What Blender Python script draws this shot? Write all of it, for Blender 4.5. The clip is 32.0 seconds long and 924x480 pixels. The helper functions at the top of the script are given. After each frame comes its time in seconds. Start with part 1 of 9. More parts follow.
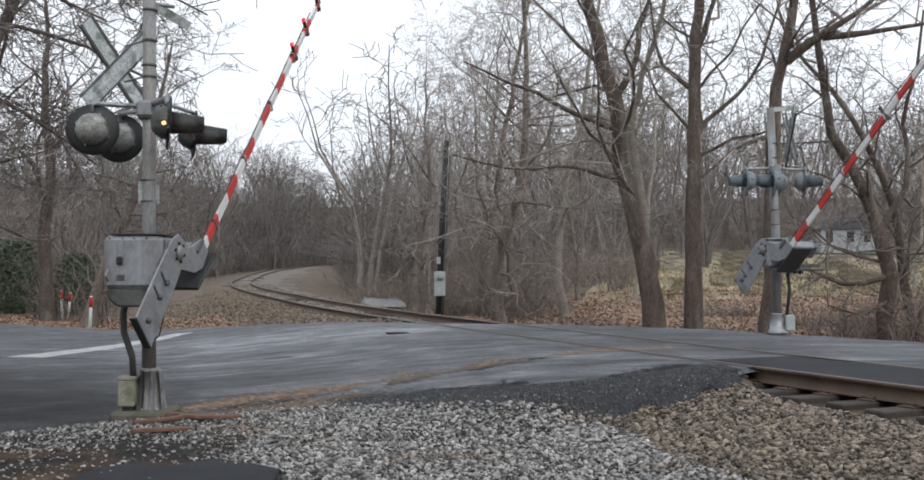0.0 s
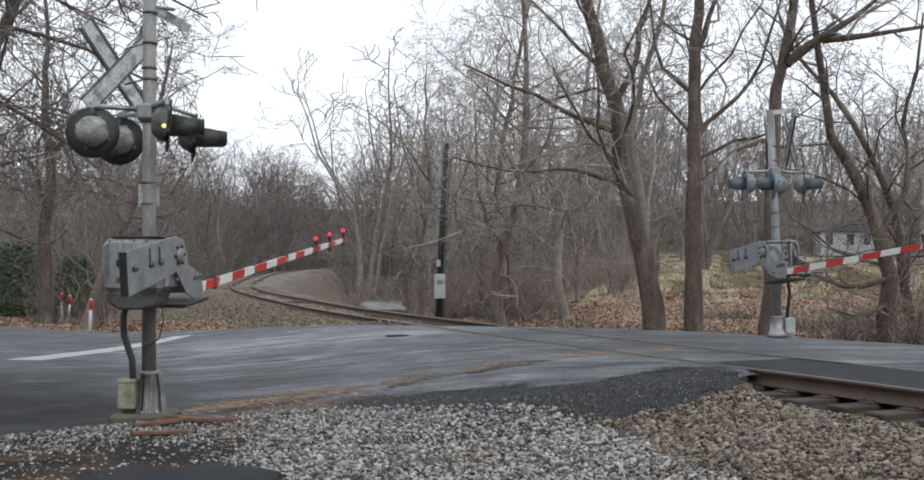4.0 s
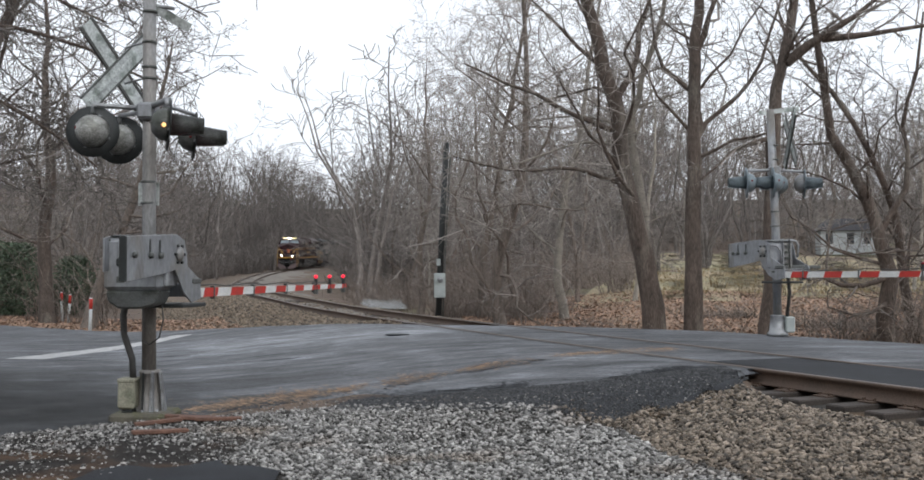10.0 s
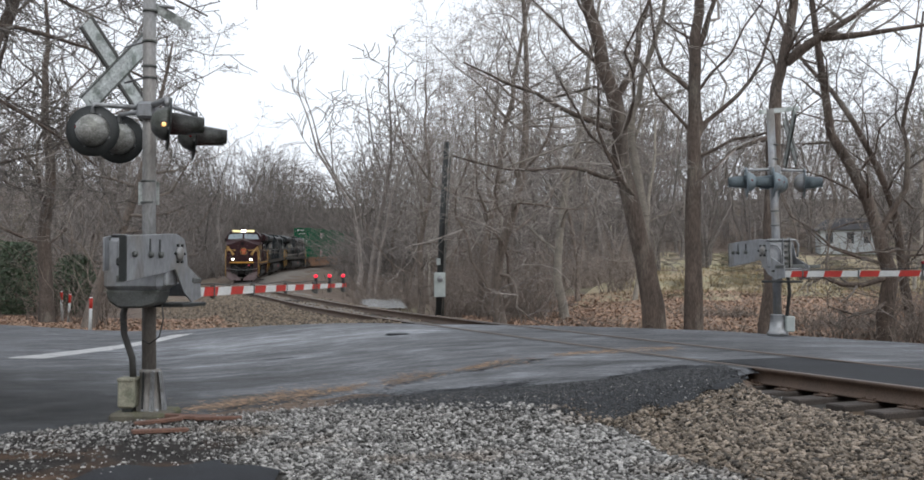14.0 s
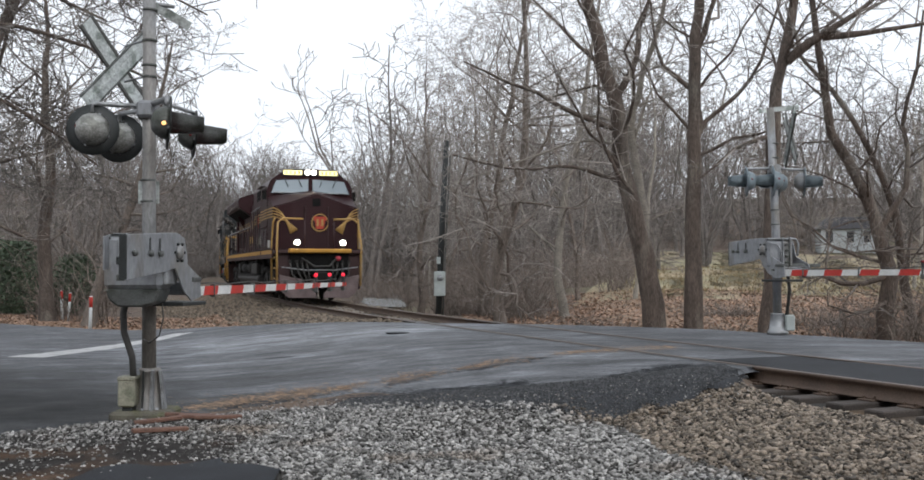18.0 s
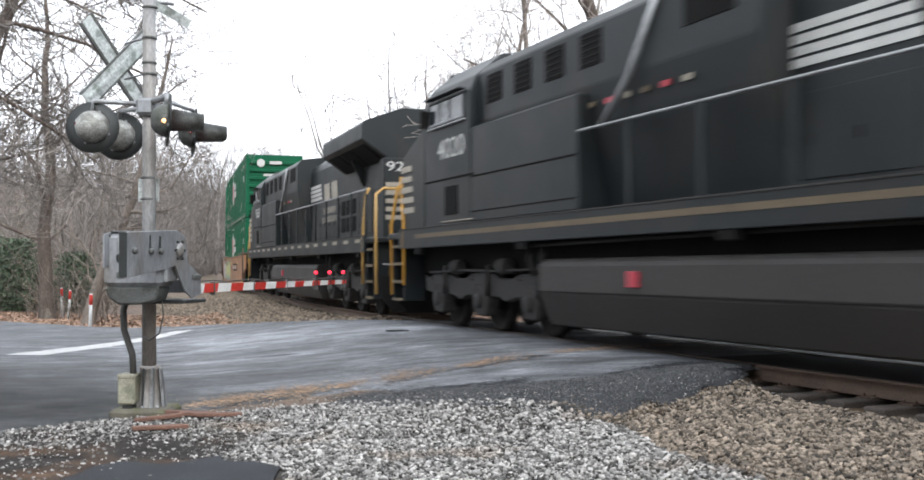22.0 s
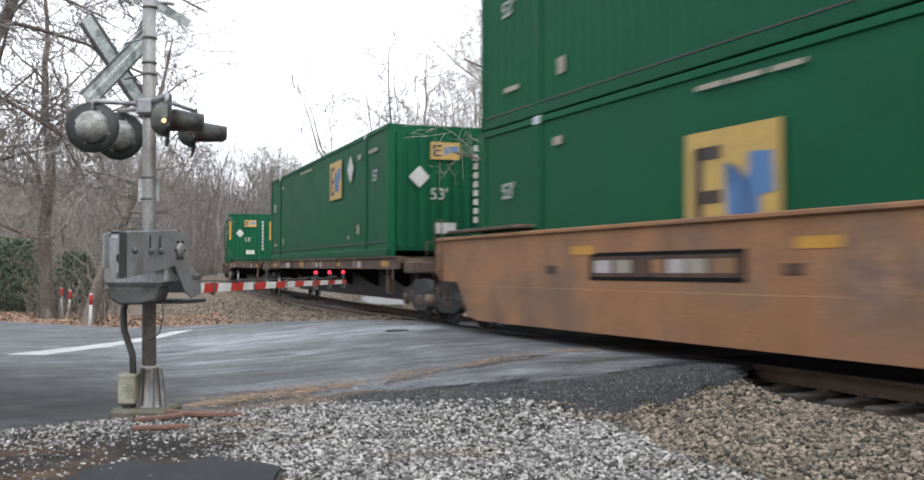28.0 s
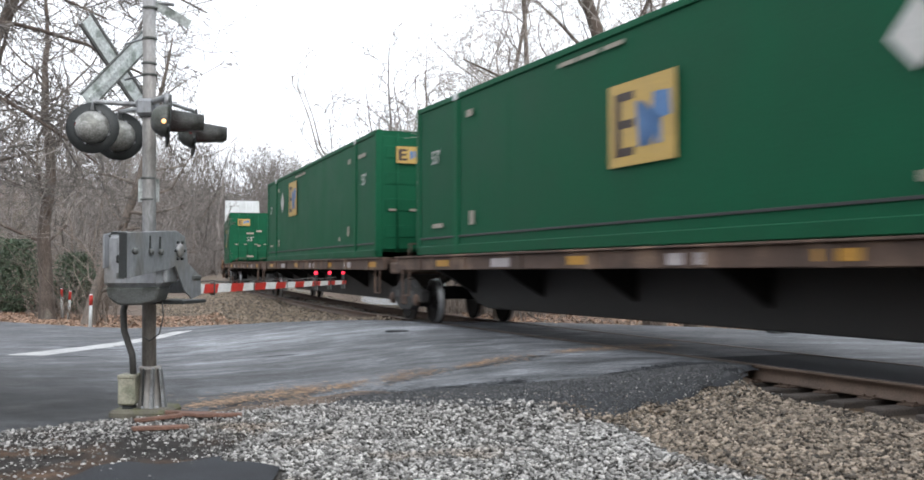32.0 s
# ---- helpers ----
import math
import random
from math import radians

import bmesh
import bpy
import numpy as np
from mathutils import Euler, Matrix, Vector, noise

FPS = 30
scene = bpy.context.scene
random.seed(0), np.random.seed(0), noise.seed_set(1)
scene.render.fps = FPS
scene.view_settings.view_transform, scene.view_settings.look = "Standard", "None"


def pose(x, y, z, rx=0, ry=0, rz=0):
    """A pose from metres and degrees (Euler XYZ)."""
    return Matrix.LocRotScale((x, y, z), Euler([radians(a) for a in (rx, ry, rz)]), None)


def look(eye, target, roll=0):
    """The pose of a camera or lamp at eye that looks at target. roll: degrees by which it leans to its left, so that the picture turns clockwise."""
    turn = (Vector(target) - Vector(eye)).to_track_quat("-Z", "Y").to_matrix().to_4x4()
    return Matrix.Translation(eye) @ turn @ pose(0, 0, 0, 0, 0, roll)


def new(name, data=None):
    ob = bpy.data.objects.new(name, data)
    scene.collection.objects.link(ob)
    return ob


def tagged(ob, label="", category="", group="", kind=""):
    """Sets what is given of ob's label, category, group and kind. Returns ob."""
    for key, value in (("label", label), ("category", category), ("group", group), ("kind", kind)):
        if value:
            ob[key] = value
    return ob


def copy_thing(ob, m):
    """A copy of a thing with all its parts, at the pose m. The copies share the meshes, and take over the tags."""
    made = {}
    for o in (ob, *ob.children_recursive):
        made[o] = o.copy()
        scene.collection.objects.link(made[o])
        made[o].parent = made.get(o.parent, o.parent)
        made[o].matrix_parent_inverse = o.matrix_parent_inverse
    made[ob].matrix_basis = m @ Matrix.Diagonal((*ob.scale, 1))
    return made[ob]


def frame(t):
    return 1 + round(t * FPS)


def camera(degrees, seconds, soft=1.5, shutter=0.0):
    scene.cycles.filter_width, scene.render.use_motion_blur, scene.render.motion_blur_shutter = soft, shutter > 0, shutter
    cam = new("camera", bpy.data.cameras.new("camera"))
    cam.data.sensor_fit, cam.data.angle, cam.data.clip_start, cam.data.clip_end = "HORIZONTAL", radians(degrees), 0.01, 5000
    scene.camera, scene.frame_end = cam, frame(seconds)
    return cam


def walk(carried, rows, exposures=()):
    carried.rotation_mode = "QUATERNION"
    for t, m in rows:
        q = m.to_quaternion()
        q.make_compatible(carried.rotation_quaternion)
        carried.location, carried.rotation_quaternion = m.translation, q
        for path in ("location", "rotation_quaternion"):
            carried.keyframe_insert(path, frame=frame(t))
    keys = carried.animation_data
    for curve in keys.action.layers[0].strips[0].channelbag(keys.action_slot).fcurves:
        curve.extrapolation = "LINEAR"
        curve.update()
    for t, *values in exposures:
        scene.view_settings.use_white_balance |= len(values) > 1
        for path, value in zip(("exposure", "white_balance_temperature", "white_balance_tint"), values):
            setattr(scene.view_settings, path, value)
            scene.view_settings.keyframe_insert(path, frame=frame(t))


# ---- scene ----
cam = camera(49.45, 32.0, soft=1.7, shutter=0.45)
EYE = Vector((0.0, 0.0, 1.45))


def cam_pose(tilt):
    return pose(EYE.x, EYE.y, EYE.z, 90 + tilt, 0, 0)


# the tripod head sinks and settles by a tenth of a degree
TILTS = ((0, 1.925), (1.0, 1.925), (2.5, 2.076), (8.0, 2.067), (8.6, 2.026), (11.0, 2.02), (11.6, 1.99), (14.5, 1.985), (16.5, 1.925),
         (20.0, 1.925), (20.6, 1.885), (21.5, 1.83), (22.2, 1.784), (28.0, 1.784), (29.0, 1.807), (32.0, 1.817))
walk(cam, [(t, cam_pose(a)) for t, a in TILTS],
     exposures=((0, 0.05, 6350, 10), (19.4, 0.05, 6350, 10), (20.1, 0.92, 6350, 10), (21.0, 1.05, 6350, 10), (24.0, 1.2, 6350, 10), (26.0, 1.0, 6350, 10),
                (28.5, 0.85, 6350, 10), (29.5, 0.75, 6350, 10), (30.3, 0.6, 6350, 10), (31.0, 0.35, 6350, 10), (31.5, 0.45, 6350, 10), (32.0, 0.82, 6350, 10)))

# ---- light: a bright overcast sky and a wide, weak sun ----
world = bpy.data.worlds.new("overcast")
world.use_nodes = True
scene.world = world
wn, wl = world.node_tree.nodes, world.node_tree.links
wn.clear()
sky = wn.new("ShaderNodeTexSky")
sky.sky_type, sky.sun_disc = "NISHITA", False
sky.sun_elevation, sky.sun_rotation = radians(38), radians(160)
sky.air_density, sky.dust_density, sky.ozone_density = 1.0, 6.0, 1.0
sky_grey = wn.new("ShaderNodeHueSaturation")
sky_grey.inputs["Saturation"].default_value = 0.12
sky_grey.inputs["Value"].default_value = 0.10
cloud = wn.new("ShaderNodeMix")
cloud.data_type = "RGBA"
cloud.inputs[0].default_value = 0.75
cloud.inputs[7].default_value = (1.26, 1.31, 1.38, 1)
backg = wn.new("ShaderNodeBackground")
wout = wn.new("ShaderNodeOutputWorld")
wl.new(sky.outputs[0], sky_grey.inputs["Color"])
wl.new(sky_grey.outputs[0], cloud.inputs[6])
wl.new(cloud.outputs[2], backg.inputs[0])
backg.inputs[1].default_value = 1.0
wl.new(backg.outputs[0], wout.inputs[0])
sun = new("sun", bpy.data.lights.new("sun", "SUN"))
sun.data.energy, sun.data.angle, sun.data.color = 0.6, radians(25), (1, 0.97, 0.93)
sun.matrix_world = look((0, 0, 0), (math.sin(radians(160)) * -0.8, math.cos(radians(160)) * -0.8, -0.62))


# ---- materials ----
def mat(name, base, rough=0.7, metal=0.0, spread=0.25, scale=4.0, fine=60.0, bump=0.2, dist=0.01, island=0.0, obj=0.0,
        second=None, second_amount=0.5, second_scale=1.2, emit=0.0, streak=1.0, rough_var=0.15, spec=0.5):
    """Base colour with stains at one scale and grain at another, relief, and, on request, a second colour in patches."""
    m = bpy.data.materials.new(name)
    m.use_nodes = True
    n, k = m.node_tree.nodes, m.node_tree.links
    b = n["Principled BSDF"]
    b.inputs["Metallic"].default_value = metal
    b.inputs["Specular IOR Level"].default_value = spec
    tc = n.new("ShaderNodeTexCoord")
    mp = n.new("ShaderNodeMapping")
    mp.inputs["Scale"].default_value = (1, 1, streak)
    k.new(tc.outputs["Object"], mp.inputs[0])
    big, small = n.new("ShaderNodeTexNoise"), n.new("ShaderNodeTexNoise")
    big.inputs["Scale"].default_value, big.inputs["Detail"].default_value = scale, 5
    small.inputs["Scale"].default_value, small.inputs["Detail"].default_value = fine, 3
    k.new(mp.outputs[0], big.inputs[0]), k.new(mp.outputs[0], small.inputs[0])
    colour = None
    if second:
        mix = n.new("ShaderNodeMix")
        mix.data_type = "RGBA"
        mix.inputs[6].default_value, mix.inputs[7].default_value = (*base, 1), (*second, 1)
        pn, ramp = n.new("ShaderNodeTexNoise"), n.new("ShaderNodeMapRange")
        pn.inputs["Scale"].default_value, pn.inputs["Detail"].default_value = second_scale, 6
        k.new(mp.outputs[0], pn.inputs[0])
        lo = 0.62 - 0.3 * second_amount
        ramp.inputs[1].default_value, ramp.inputs[2].default_value = lo, lo + 0.14
        k.new(pn.outputs[0], ramp.inputs[0]), k.new(ramp.outputs[0], mix.inputs[0])
        colour = mix.outputs[2]
    hsv = n.new("ShaderNodeHueSaturation")
    hsv.inputs["Color"].default_value = (*base, 1)
    if colour:
        k.new(colour, hsv.inputs["Color"])
    # value = 1 + spread * (big + small - 1) + random per piece
    add = n.new("ShaderNodeMath")
    add.operation = "ADD"
    k.new(big.outputs[0], add.inputs[0]), k.new(small.outputs[0], add.inputs[1])
    val = n.new("ShaderNodeMapRange")
    val.inputs[1].default_value, val.inputs[2].default_value = 0.6, 1.4
    val.inputs[3].default_value, val.inputs[4].default_value = 1 - spread * 1.6, 1 + spread * 1.6
    k.new(add.outputs[0], val.inputs[0])
    out = val.outputs[0]
    for amount, kind, socket in ((island, "ShaderNodeNewGeometry", "Random Per Island"), (obj, "ShaderNodeObjectInfo", "Random")):
        if amount:
            g, r, mul = n.new(kind), n.new("ShaderNodeMapRange"), n.new("ShaderNodeMath")
            r.inputs[3].default_value, r.inputs[4].default_value = 1 - amount, 1 + amount
            k.new(g.outputs[socket], r.inputs[0])
            mul.operation = "MULTIPLY"
            k.new(out, mul.inputs[0]), k.new(r.outputs[0], mul.inputs[1])
            out = mul.outputs[0]
    k.new(out, hsv.inputs["Value"])
    k.new(hsv.outputs[0], b.inputs["Base Color"])
    rr = n.new("ShaderNodeMapRange")
    rr.inputs[3].default_value, rr.inputs[4].default_value = max(0.03, rough - rough_var), min(1, rough + rough_var)
    k.new(big.outputs[0], rr.inputs[0]), k.new(rr.outputs[0], b.inputs["Roughness"])
    if bump:
        bp = n.new("ShaderNodeBump")
        bp.inputs["Strength"].default_value, bp.inputs["Distance"].default_value = bump, dist
        k.new(add.outputs[0], bp.inputs["Height"]), k.new(bp.outputs[0], b.inputs["Normal"])
    if emit:
        b.inputs["Emission Color"].default_value = (*base, 1)
        b.inputs["Emission Strength"].default_value = emit
    return m


def glass(name, tint, rough=0.05, alpha=1.0):
    m = bpy.data.materials.new(name)
    m.use_nodes = True
    b = m.node_tree.nodes["Principled BSDF"]
    b.inputs["Base Color"].default_value = (*tint, 1)
    b.inputs["Roughness"].default_value = rough
    b.inputs["Specular IOR Level"].default_value = 0.8
    return m


def glow(name, colour, power):
    m = bpy.data.materials.new(name)
    m.use_nodes = True
    b = m.node_tree.nodes["Principled BSDF"]
    b.inputs["Base Color"].default_value = (*colour, 1)
    b.inputs["Emission Color"].default_value = (*colour, 1)
    b.inputs["Emission Strength"].default_value = power
    return m


LEAF_LITTER = mat("leaf litter", (0.12, 0.085, 0.062), 0.9, spread=0.45, scale=1.5, fine=22, bump=0.6, dist=0.03,
                  second=(0.12, 0.105, 0.06), second_amount=0.3, second_scale=0.12)
FIELD_GRASS = mat("winter grass", (0.29, 0.262, 0.155), 0.9, spread=0.35, scale=0.4, fine=30, bump=0.5, dist=0.03,
                  second=(0.3, 0.24, 0.155), second_amount=0.7, second_scale=0.2)
ASPHALT = mat("worn asphalt", (0.112, 0.117, 0.126), 0.62, spec=0.18, spread=0.42, scale=1.6, fine=150, bump=0.6, dist=0.006, rough_var=0.22)


def worn(m, tones, along_road=(0.34, 1.1, 1.0)):
    """Wheel wear drawn out along the road, and a few broad stains with soft, ragged rims; the palest paints in sky
    sheen.
    """
    n, k = m.node_tree.nodes, m.node_tree.links
    b = n["Principled BSDF"]
    colour = b.inputs["Base Color"].links[0].from_socket
    tc = n.new("ShaderNodeTexCoord")

    def times(factor, colour):
        mix = n.new("ShaderNodeMix")
        mix.data_type, mix.blend_type = "RGBA", "MULTIPLY"
        mix.inputs[0].default_value = 1.0
        k.new(colour, mix.inputs[6]), k.new(factor, mix.inputs[7])
        return mix.outputs[2]

    for scale, detail, lo, hi in ((1.0, 8, 0.62, 1.45), (4.0, 7, 0.68, 1.36), (17.0, 5, 0.66, 1.34), (60.0, 3, 0.6, 1.4)):
        mp, no, mr = n.new("ShaderNodeMapping"), n.new("ShaderNodeTexNoise"), n.new("ShaderNodeMapRange")
        mp.inputs["Scale"].default_value, mp.inputs["Rotation"].default_value = along_road, (0, 0, radians(-9))
        no.inputs["Scale"].default_value, no.inputs["Detail"].default_value = scale, detail
        no.inputs["Roughness"].default_value = 0.62
        mr.inputs[1].default_value, mr.inputs[2].default_value, mr.inputs[3].default_value, mr.inputs[4].default_value = 0.34, 0.68, lo, hi
        k.new(tc.outputs["Object"], mp.inputs[0]), k.new(mp.outputs[0], no.inputs[0]), k.new(no.outputs[0], mr.inputs[0])
        colour = times(mr.outputs[0], colour)
    for x, y, rx, ry, f in tones:
        mp, no, add, gr, mr = (n.new("ShaderNode" + t) for t in ("Mapping", "TexNoise", "VectorMath", "TexGradient", "MapRange"))
        mp.vector_type = "TEXTURE"
        mp.inputs["Location"].default_value, mp.inputs["Scale"].default_value = (x, y, 0.2), (rx, ry, 6)
        no.inputs["Scale"].default_value, no.inputs["Detail"].default_value = 0.9, 6
        add.operation = "MULTIPLY_ADD"
        add.inputs[1].default_value = (0.9, 0.9, 0.0)
        gr.gradient_type = "SPHERICAL"
        mr.inputs[1].default_value, mr.inputs[2].default_value, mr.inputs[3].default_value, mr.inputs[4].default_value = 0.0, 0.55, 1.0, f
        k.new(tc.outputs["Object"], mp.inputs[0]), k.new(tc.outputs["Object"], no.inputs[0])
        off = n.new("ShaderNodeVectorMath")
        off.operation = "SUBTRACT"
        off.inputs[1].default_value = (0.5, 0.5, 0.5)
        k.new(no.outputs["Color"], off.inputs[0]), k.new(off.outputs[0], add.inputs[0]), k.new(mp.outputs[0], add.inputs[2])
        k.new(add.outputs[0], gr.inputs[0]), k.new(gr.outputs["Fac"], mr.inputs[0])
        colour = times(mr.outputs[0], colour)
    k.new(colour, b.inputs["Base Color"])


# the pale oval (1.9) paints grazing sky sheen into the road colour
worn(ASPHALT, ((-5.6, 11.3, 3.6, 2.8, 0.3), (-4.4, 10.2, 3.4, 2.2, 0.5), (-7.5, 12.6, 4.0, 2.4, 0.6), (-7.2, 14.6, 3.4, 2.0, 0.5), (-9.5, 12.0, 4.0, 4.0, 0.5), (-3.4, 13.2, 1.8, 0.9, 0.6), (-3.2, 19.2, 4.8, 2.4, 1.9), (-3.3, 15.6, 2.4, 0.55, 1.6),
               (-0.5, 13.2, 2.6, 0.8, 0.78), (5.0, 12.5, 3.0, 1.2, 0.85)))
FRESH_ASPHALT = mat("fresh asphalt", (0.042, 0.044, 0.048), 0.85, spec=0.12, spread=0.3, scale=2, fine=90, bump=0.6, dist=0.01)
DIRT = mat("orange dirt", (0.3, 0.205, 0.135), 0.95, spread=0.45, scale=5, fine=90, bump=0.3, island=0.35)
STONE = mat("ballast stone", (0.27, 0.262, 0.25), 0.85, spec=0.25, spread=0.3, scale=9, fine=80, bump=0.3, dist=0.004, island=0.88,
            second=(0.2, 0.16, 0.125), second_amount=0.3, second_scale=0.6)
TAN_STONE = mat("tan ballast stone", (0.182, 0.15, 0.118), 0.9, spread=0.3, scale=9, fine=80, bump=0.3, dist=0.004, island=0.9)
SOIL = mat("dark trampled soil", (0.03, 0.027, 0.025), 0.95, spec=0.1, spread=0.5, scale=3, fine=50, bump=0.7, dist=0.02, second=(0.085, 0.054, 0.036), second_amount=0.35, second_scale=0.9)
DARK_ASPHALT = mat("dark damp asphalt", (0.032, 0.034, 0.038), 0.8, spec=0.12, spread=0.45, scale=1.5, fine=120, bump=0.5, dist=0.008)
BANK_STONE = mat("brown ballast stone", (0.17, 0.135, 0.1), 0.9, spread=0.3, scale=9, fine=80, bump=0.3, dist=0.004, island=0.6)
GRAVEL = mat("gravel ground", (0.062, 0.058, 0.053), 0.95, spec=0.1, spread=0.5, scale=2.5, fine=40, bump=0.8, dist=0.03,
             second=(0.1, 0.068, 0.042), second_amount=0.35, second_scale=0.6)
BANK = mat("bank gravel", (0.13, 0.1, 0.073), 0.95, spread=0.5, scale=1.5, fine=16, bump=0.9, dist=0.04)
BARK = mat("grey-brown bark", (0.16, 0.132, 0.112), 0.95, spread=0.4, scale=5, fine=40, bump=0.8, dist=0.03, streak=0.25, obj=0.25)
RED_BARK = mat("rough red-brown bark", (0.1, 0.077, 0.063), 0.95, spread=0.45, scale=5, fine=40, bump=0.9, dist=0.03, streak=0.25, second=(0.15, 0.13, 0.11), second_amount=0.35, second_scale=2.5)
PALE_BARK = mat("pale bark", (0.26, 0.235, 0.2), 0.9, spread=0.35, scale=3, fine=30, bump=0.5, dist=0.02, obj=0.15)
TWIG = mat("twigs", (0.29, 0.262, 0.238), 0.95, spread=0.3, scale=2, fine=10, bump=0, island=0.35, obj=0.2)
DARK_TWIG = mat("dark twigs", (0.15, 0.133, 0.12), 0.95, spread=0.3, scale=2, fine=10, bump=0, island=0.35)
FAR_TWIG = mat("far twigs", (0.172, 0.153, 0.14), 1.0, spread=0.3, scale=0.1, fine=3, bump=0, island=0.35)
EVERGREEN = mat("evergreen leaves", (0.055, 0.08, 0.045), 0.7, spread=0.4, scale=2, fine=20, bump=0, island=0.5)
BRUSH = mat("dry brush", (0.195, 0.16, 0.135), 0.95, spread=0.3, scale=2, fine=10, bump=0, island=0.4)
GALV = mat("galvanised steel", (0.33, 0.34, 0.35), 0.5, 0.65, spread=0.22, scale=6, fine=70, bump=0.08, dist=0.003,
           second=(0.2, 0.2, 0.2), second_amount=0.35, second_scale=5)
ALU = mat("weathered aluminium", (0.3, 0.31, 0.325), 0.5, 0.5, spread=0.2, scale=4, fine=25, bump=0.08, dist=0.003,
          second=(0.24, 0.23, 0.215), second_amount=0.4, second_scale=3.0, streak=0.5)
ALU_WARM = mat("old aluminium pole", (0.3, 0.3, 0.3), 0.55, 0.4, spread=0.25, scale=3, fine=50, bump=0.08, dist=0.003,
               second=(0.2, 0.185, 0.17), second_amount=0.3, second_scale=1.5, streak=0.35)
SIGN_BACK = mat("sign back", (0.52, 0.55, 0.54), 0.4, 0.3, spread=0.3, scale=5, fine=40, bump=0.04, second=(0.24, 0.27, 0.25), second_amount=0.4, second_scale=6)
SIGN_DARK = mat("weathered sign edge", (0.1, 0.1, 0.095), 0.6, 0.3, spread=0.2, scale=4, fine=40, bump=0.05)
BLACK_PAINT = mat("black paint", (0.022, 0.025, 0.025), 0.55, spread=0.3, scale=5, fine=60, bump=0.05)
HOOD_GREY = mat("grey lamp housing", (0.12, 0.125, 0.12), 0.5, 0.3, spread=0.3, scale=5, fine=60, bump=0.08, second=(0.065, 0.07, 0.06),
                second_amount=0.5, second_scale=6)
DOME = mat("bare metal dome", (0.36, 0.36, 0.34), 0.5, 0.5, spread=0.4, scale=7, fine=50, bump=0.08, second=(0.17, 0.17, 0.155),
           second_amount=0.5, second_scale=8)
SLATE_HOOD = mat("slate lamp housing", (0.2, 0.245, 0.27), 0.5, 0.2, spread=0.2, scale=5, fine=60, bump=0.05)
BOX_BEIGE = mat("beige junction box", (0.27, 0.26, 0.2), 0.7, spread=0.3, scale=6, fine=60, bump=0.1, second=(0.12, 0.13, 0.09),
                second_amount=0.35, second_scale=5)
BOX_GREY = mat("pale grey box", (0.42, 0.46, 0.45), 0.6, spread=0.15, scale=4, fine=50, bump=0.05)
CONCRETE = mat("mossy concrete", (0.11, 0.102, 0.078), 0.9, spread=0.35, scale=6, fine=70, bump=0.4, second=(0.09, 0.09, 0.045),
               second_amount=0.5, second_scale=5)
HOSE = mat("black conduit", (0.05, 0.048, 0.045), 0.6, spread=0.3, scale=8, fine=60, bump=0.1)
RED_BAND = mat("red band", (0.5, 0.035, 0.025), 0.5, spread=0.2, scale=6, fine=50, bump=0.03)
WHITE_BAND = mat("white band", (0.68, 0.68, 0.66), 0.5, spread=0.14, scale=6, fine=50, bump=0.03)
RED_LAMP = glow("lit red lens", (1.0, 0.02, 0.05), 1.1)
DIM_RED = glass("unlit red lens", (0.15, 0.01, 0.012), 0.15)
AMBER_LAMP = glow("lit amber lens", (1.0, 0.55, 0.2), 1.6)
WHITE_LAMP = glow("lit white lens", (1.0, 0.88, 0.7), 30)
NUMBER_GLOW = glow("lit number glass", (1.0, 0.86, 0.42), 1.4)
RAIL_STEEL = mat("rusty rail", (0.1, 0.068, 0.05), 0.7, 0.3, spread=0.3, scale=3, fine=60, bump=0.15, dist=0.004)
RAIL_TOP = mat("worn rail head", (0.13, 0.1, 0.082), 0.5, 0.4, spread=0.15, scale=3, fine=60, bump=0.03)
TIE_WOOD = mat("creosoted tie", (0.05, 0.041, 0.035), 0.9, spread=0.4, scale=4, fine=50, bump=0.5, obj=0.3)
RUST_PLANK = mat("rusty wood", (0.13, 0.07, 0.05), 0.85, spread=0.35, scale=5, fine=60, bump=0.4, streak=1, obj=0.3)
# pale base: the sky's reflection is put into the water's colour
WATER = glass("creek water", (0.3, 0.31, 0.31), 0.22)
WHITE_PAINT = mat("white siding", (0.62, 0.64, 0.64), 0.7, spread=0.1, scale=2, fine=30, bump=0.05)
ROAD_LINE = mat("worn white line", (0.5, 0.5, 0.5), 0.7, spread=0.25, scale=4, fine=80, bump=0.1, second=(0.2, 0.2, 0.2),
                second_amount=0.25, second_scale=4)
SHINGLE = mat("grey shingles", (0.09, 0.09, 0.1), 0.9, spread=0.2, scale=2, fine=20, bump=0.2)
DARK_GLASS = glass("dark window glass", (0.03, 0.035, 0.04), 0.06)
# pale blue base paints a sky reflection onto the glass
SKY_GLASS = glass("sky-tinted glass", (0.3, 0.36, 0.4), 0.12)
MAROON = mat("maroon paint", (0.026, 0.0072, 0.0088), 0.45, spec=0.2, spread=0.16, scale=1.2, fine=40, bump=0.02, rough_var=0.08)
MAROON_DARK = mat("dull maroon", (0.038, 0.013, 0.013), 0.6, spread=0.2, scale=1.2, fine=40, bump=0.03)
GOLD = mat("gold paint", (0.42, 0.255, 0.075), 0.45, spread=0.15, scale=2, fine=40, bump=0.02)
YELLOW = mat("yellow paint", (0.44, 0.225, 0.028), 0.5, spread=0.2, scale=3, fine=40, bump=0.02)
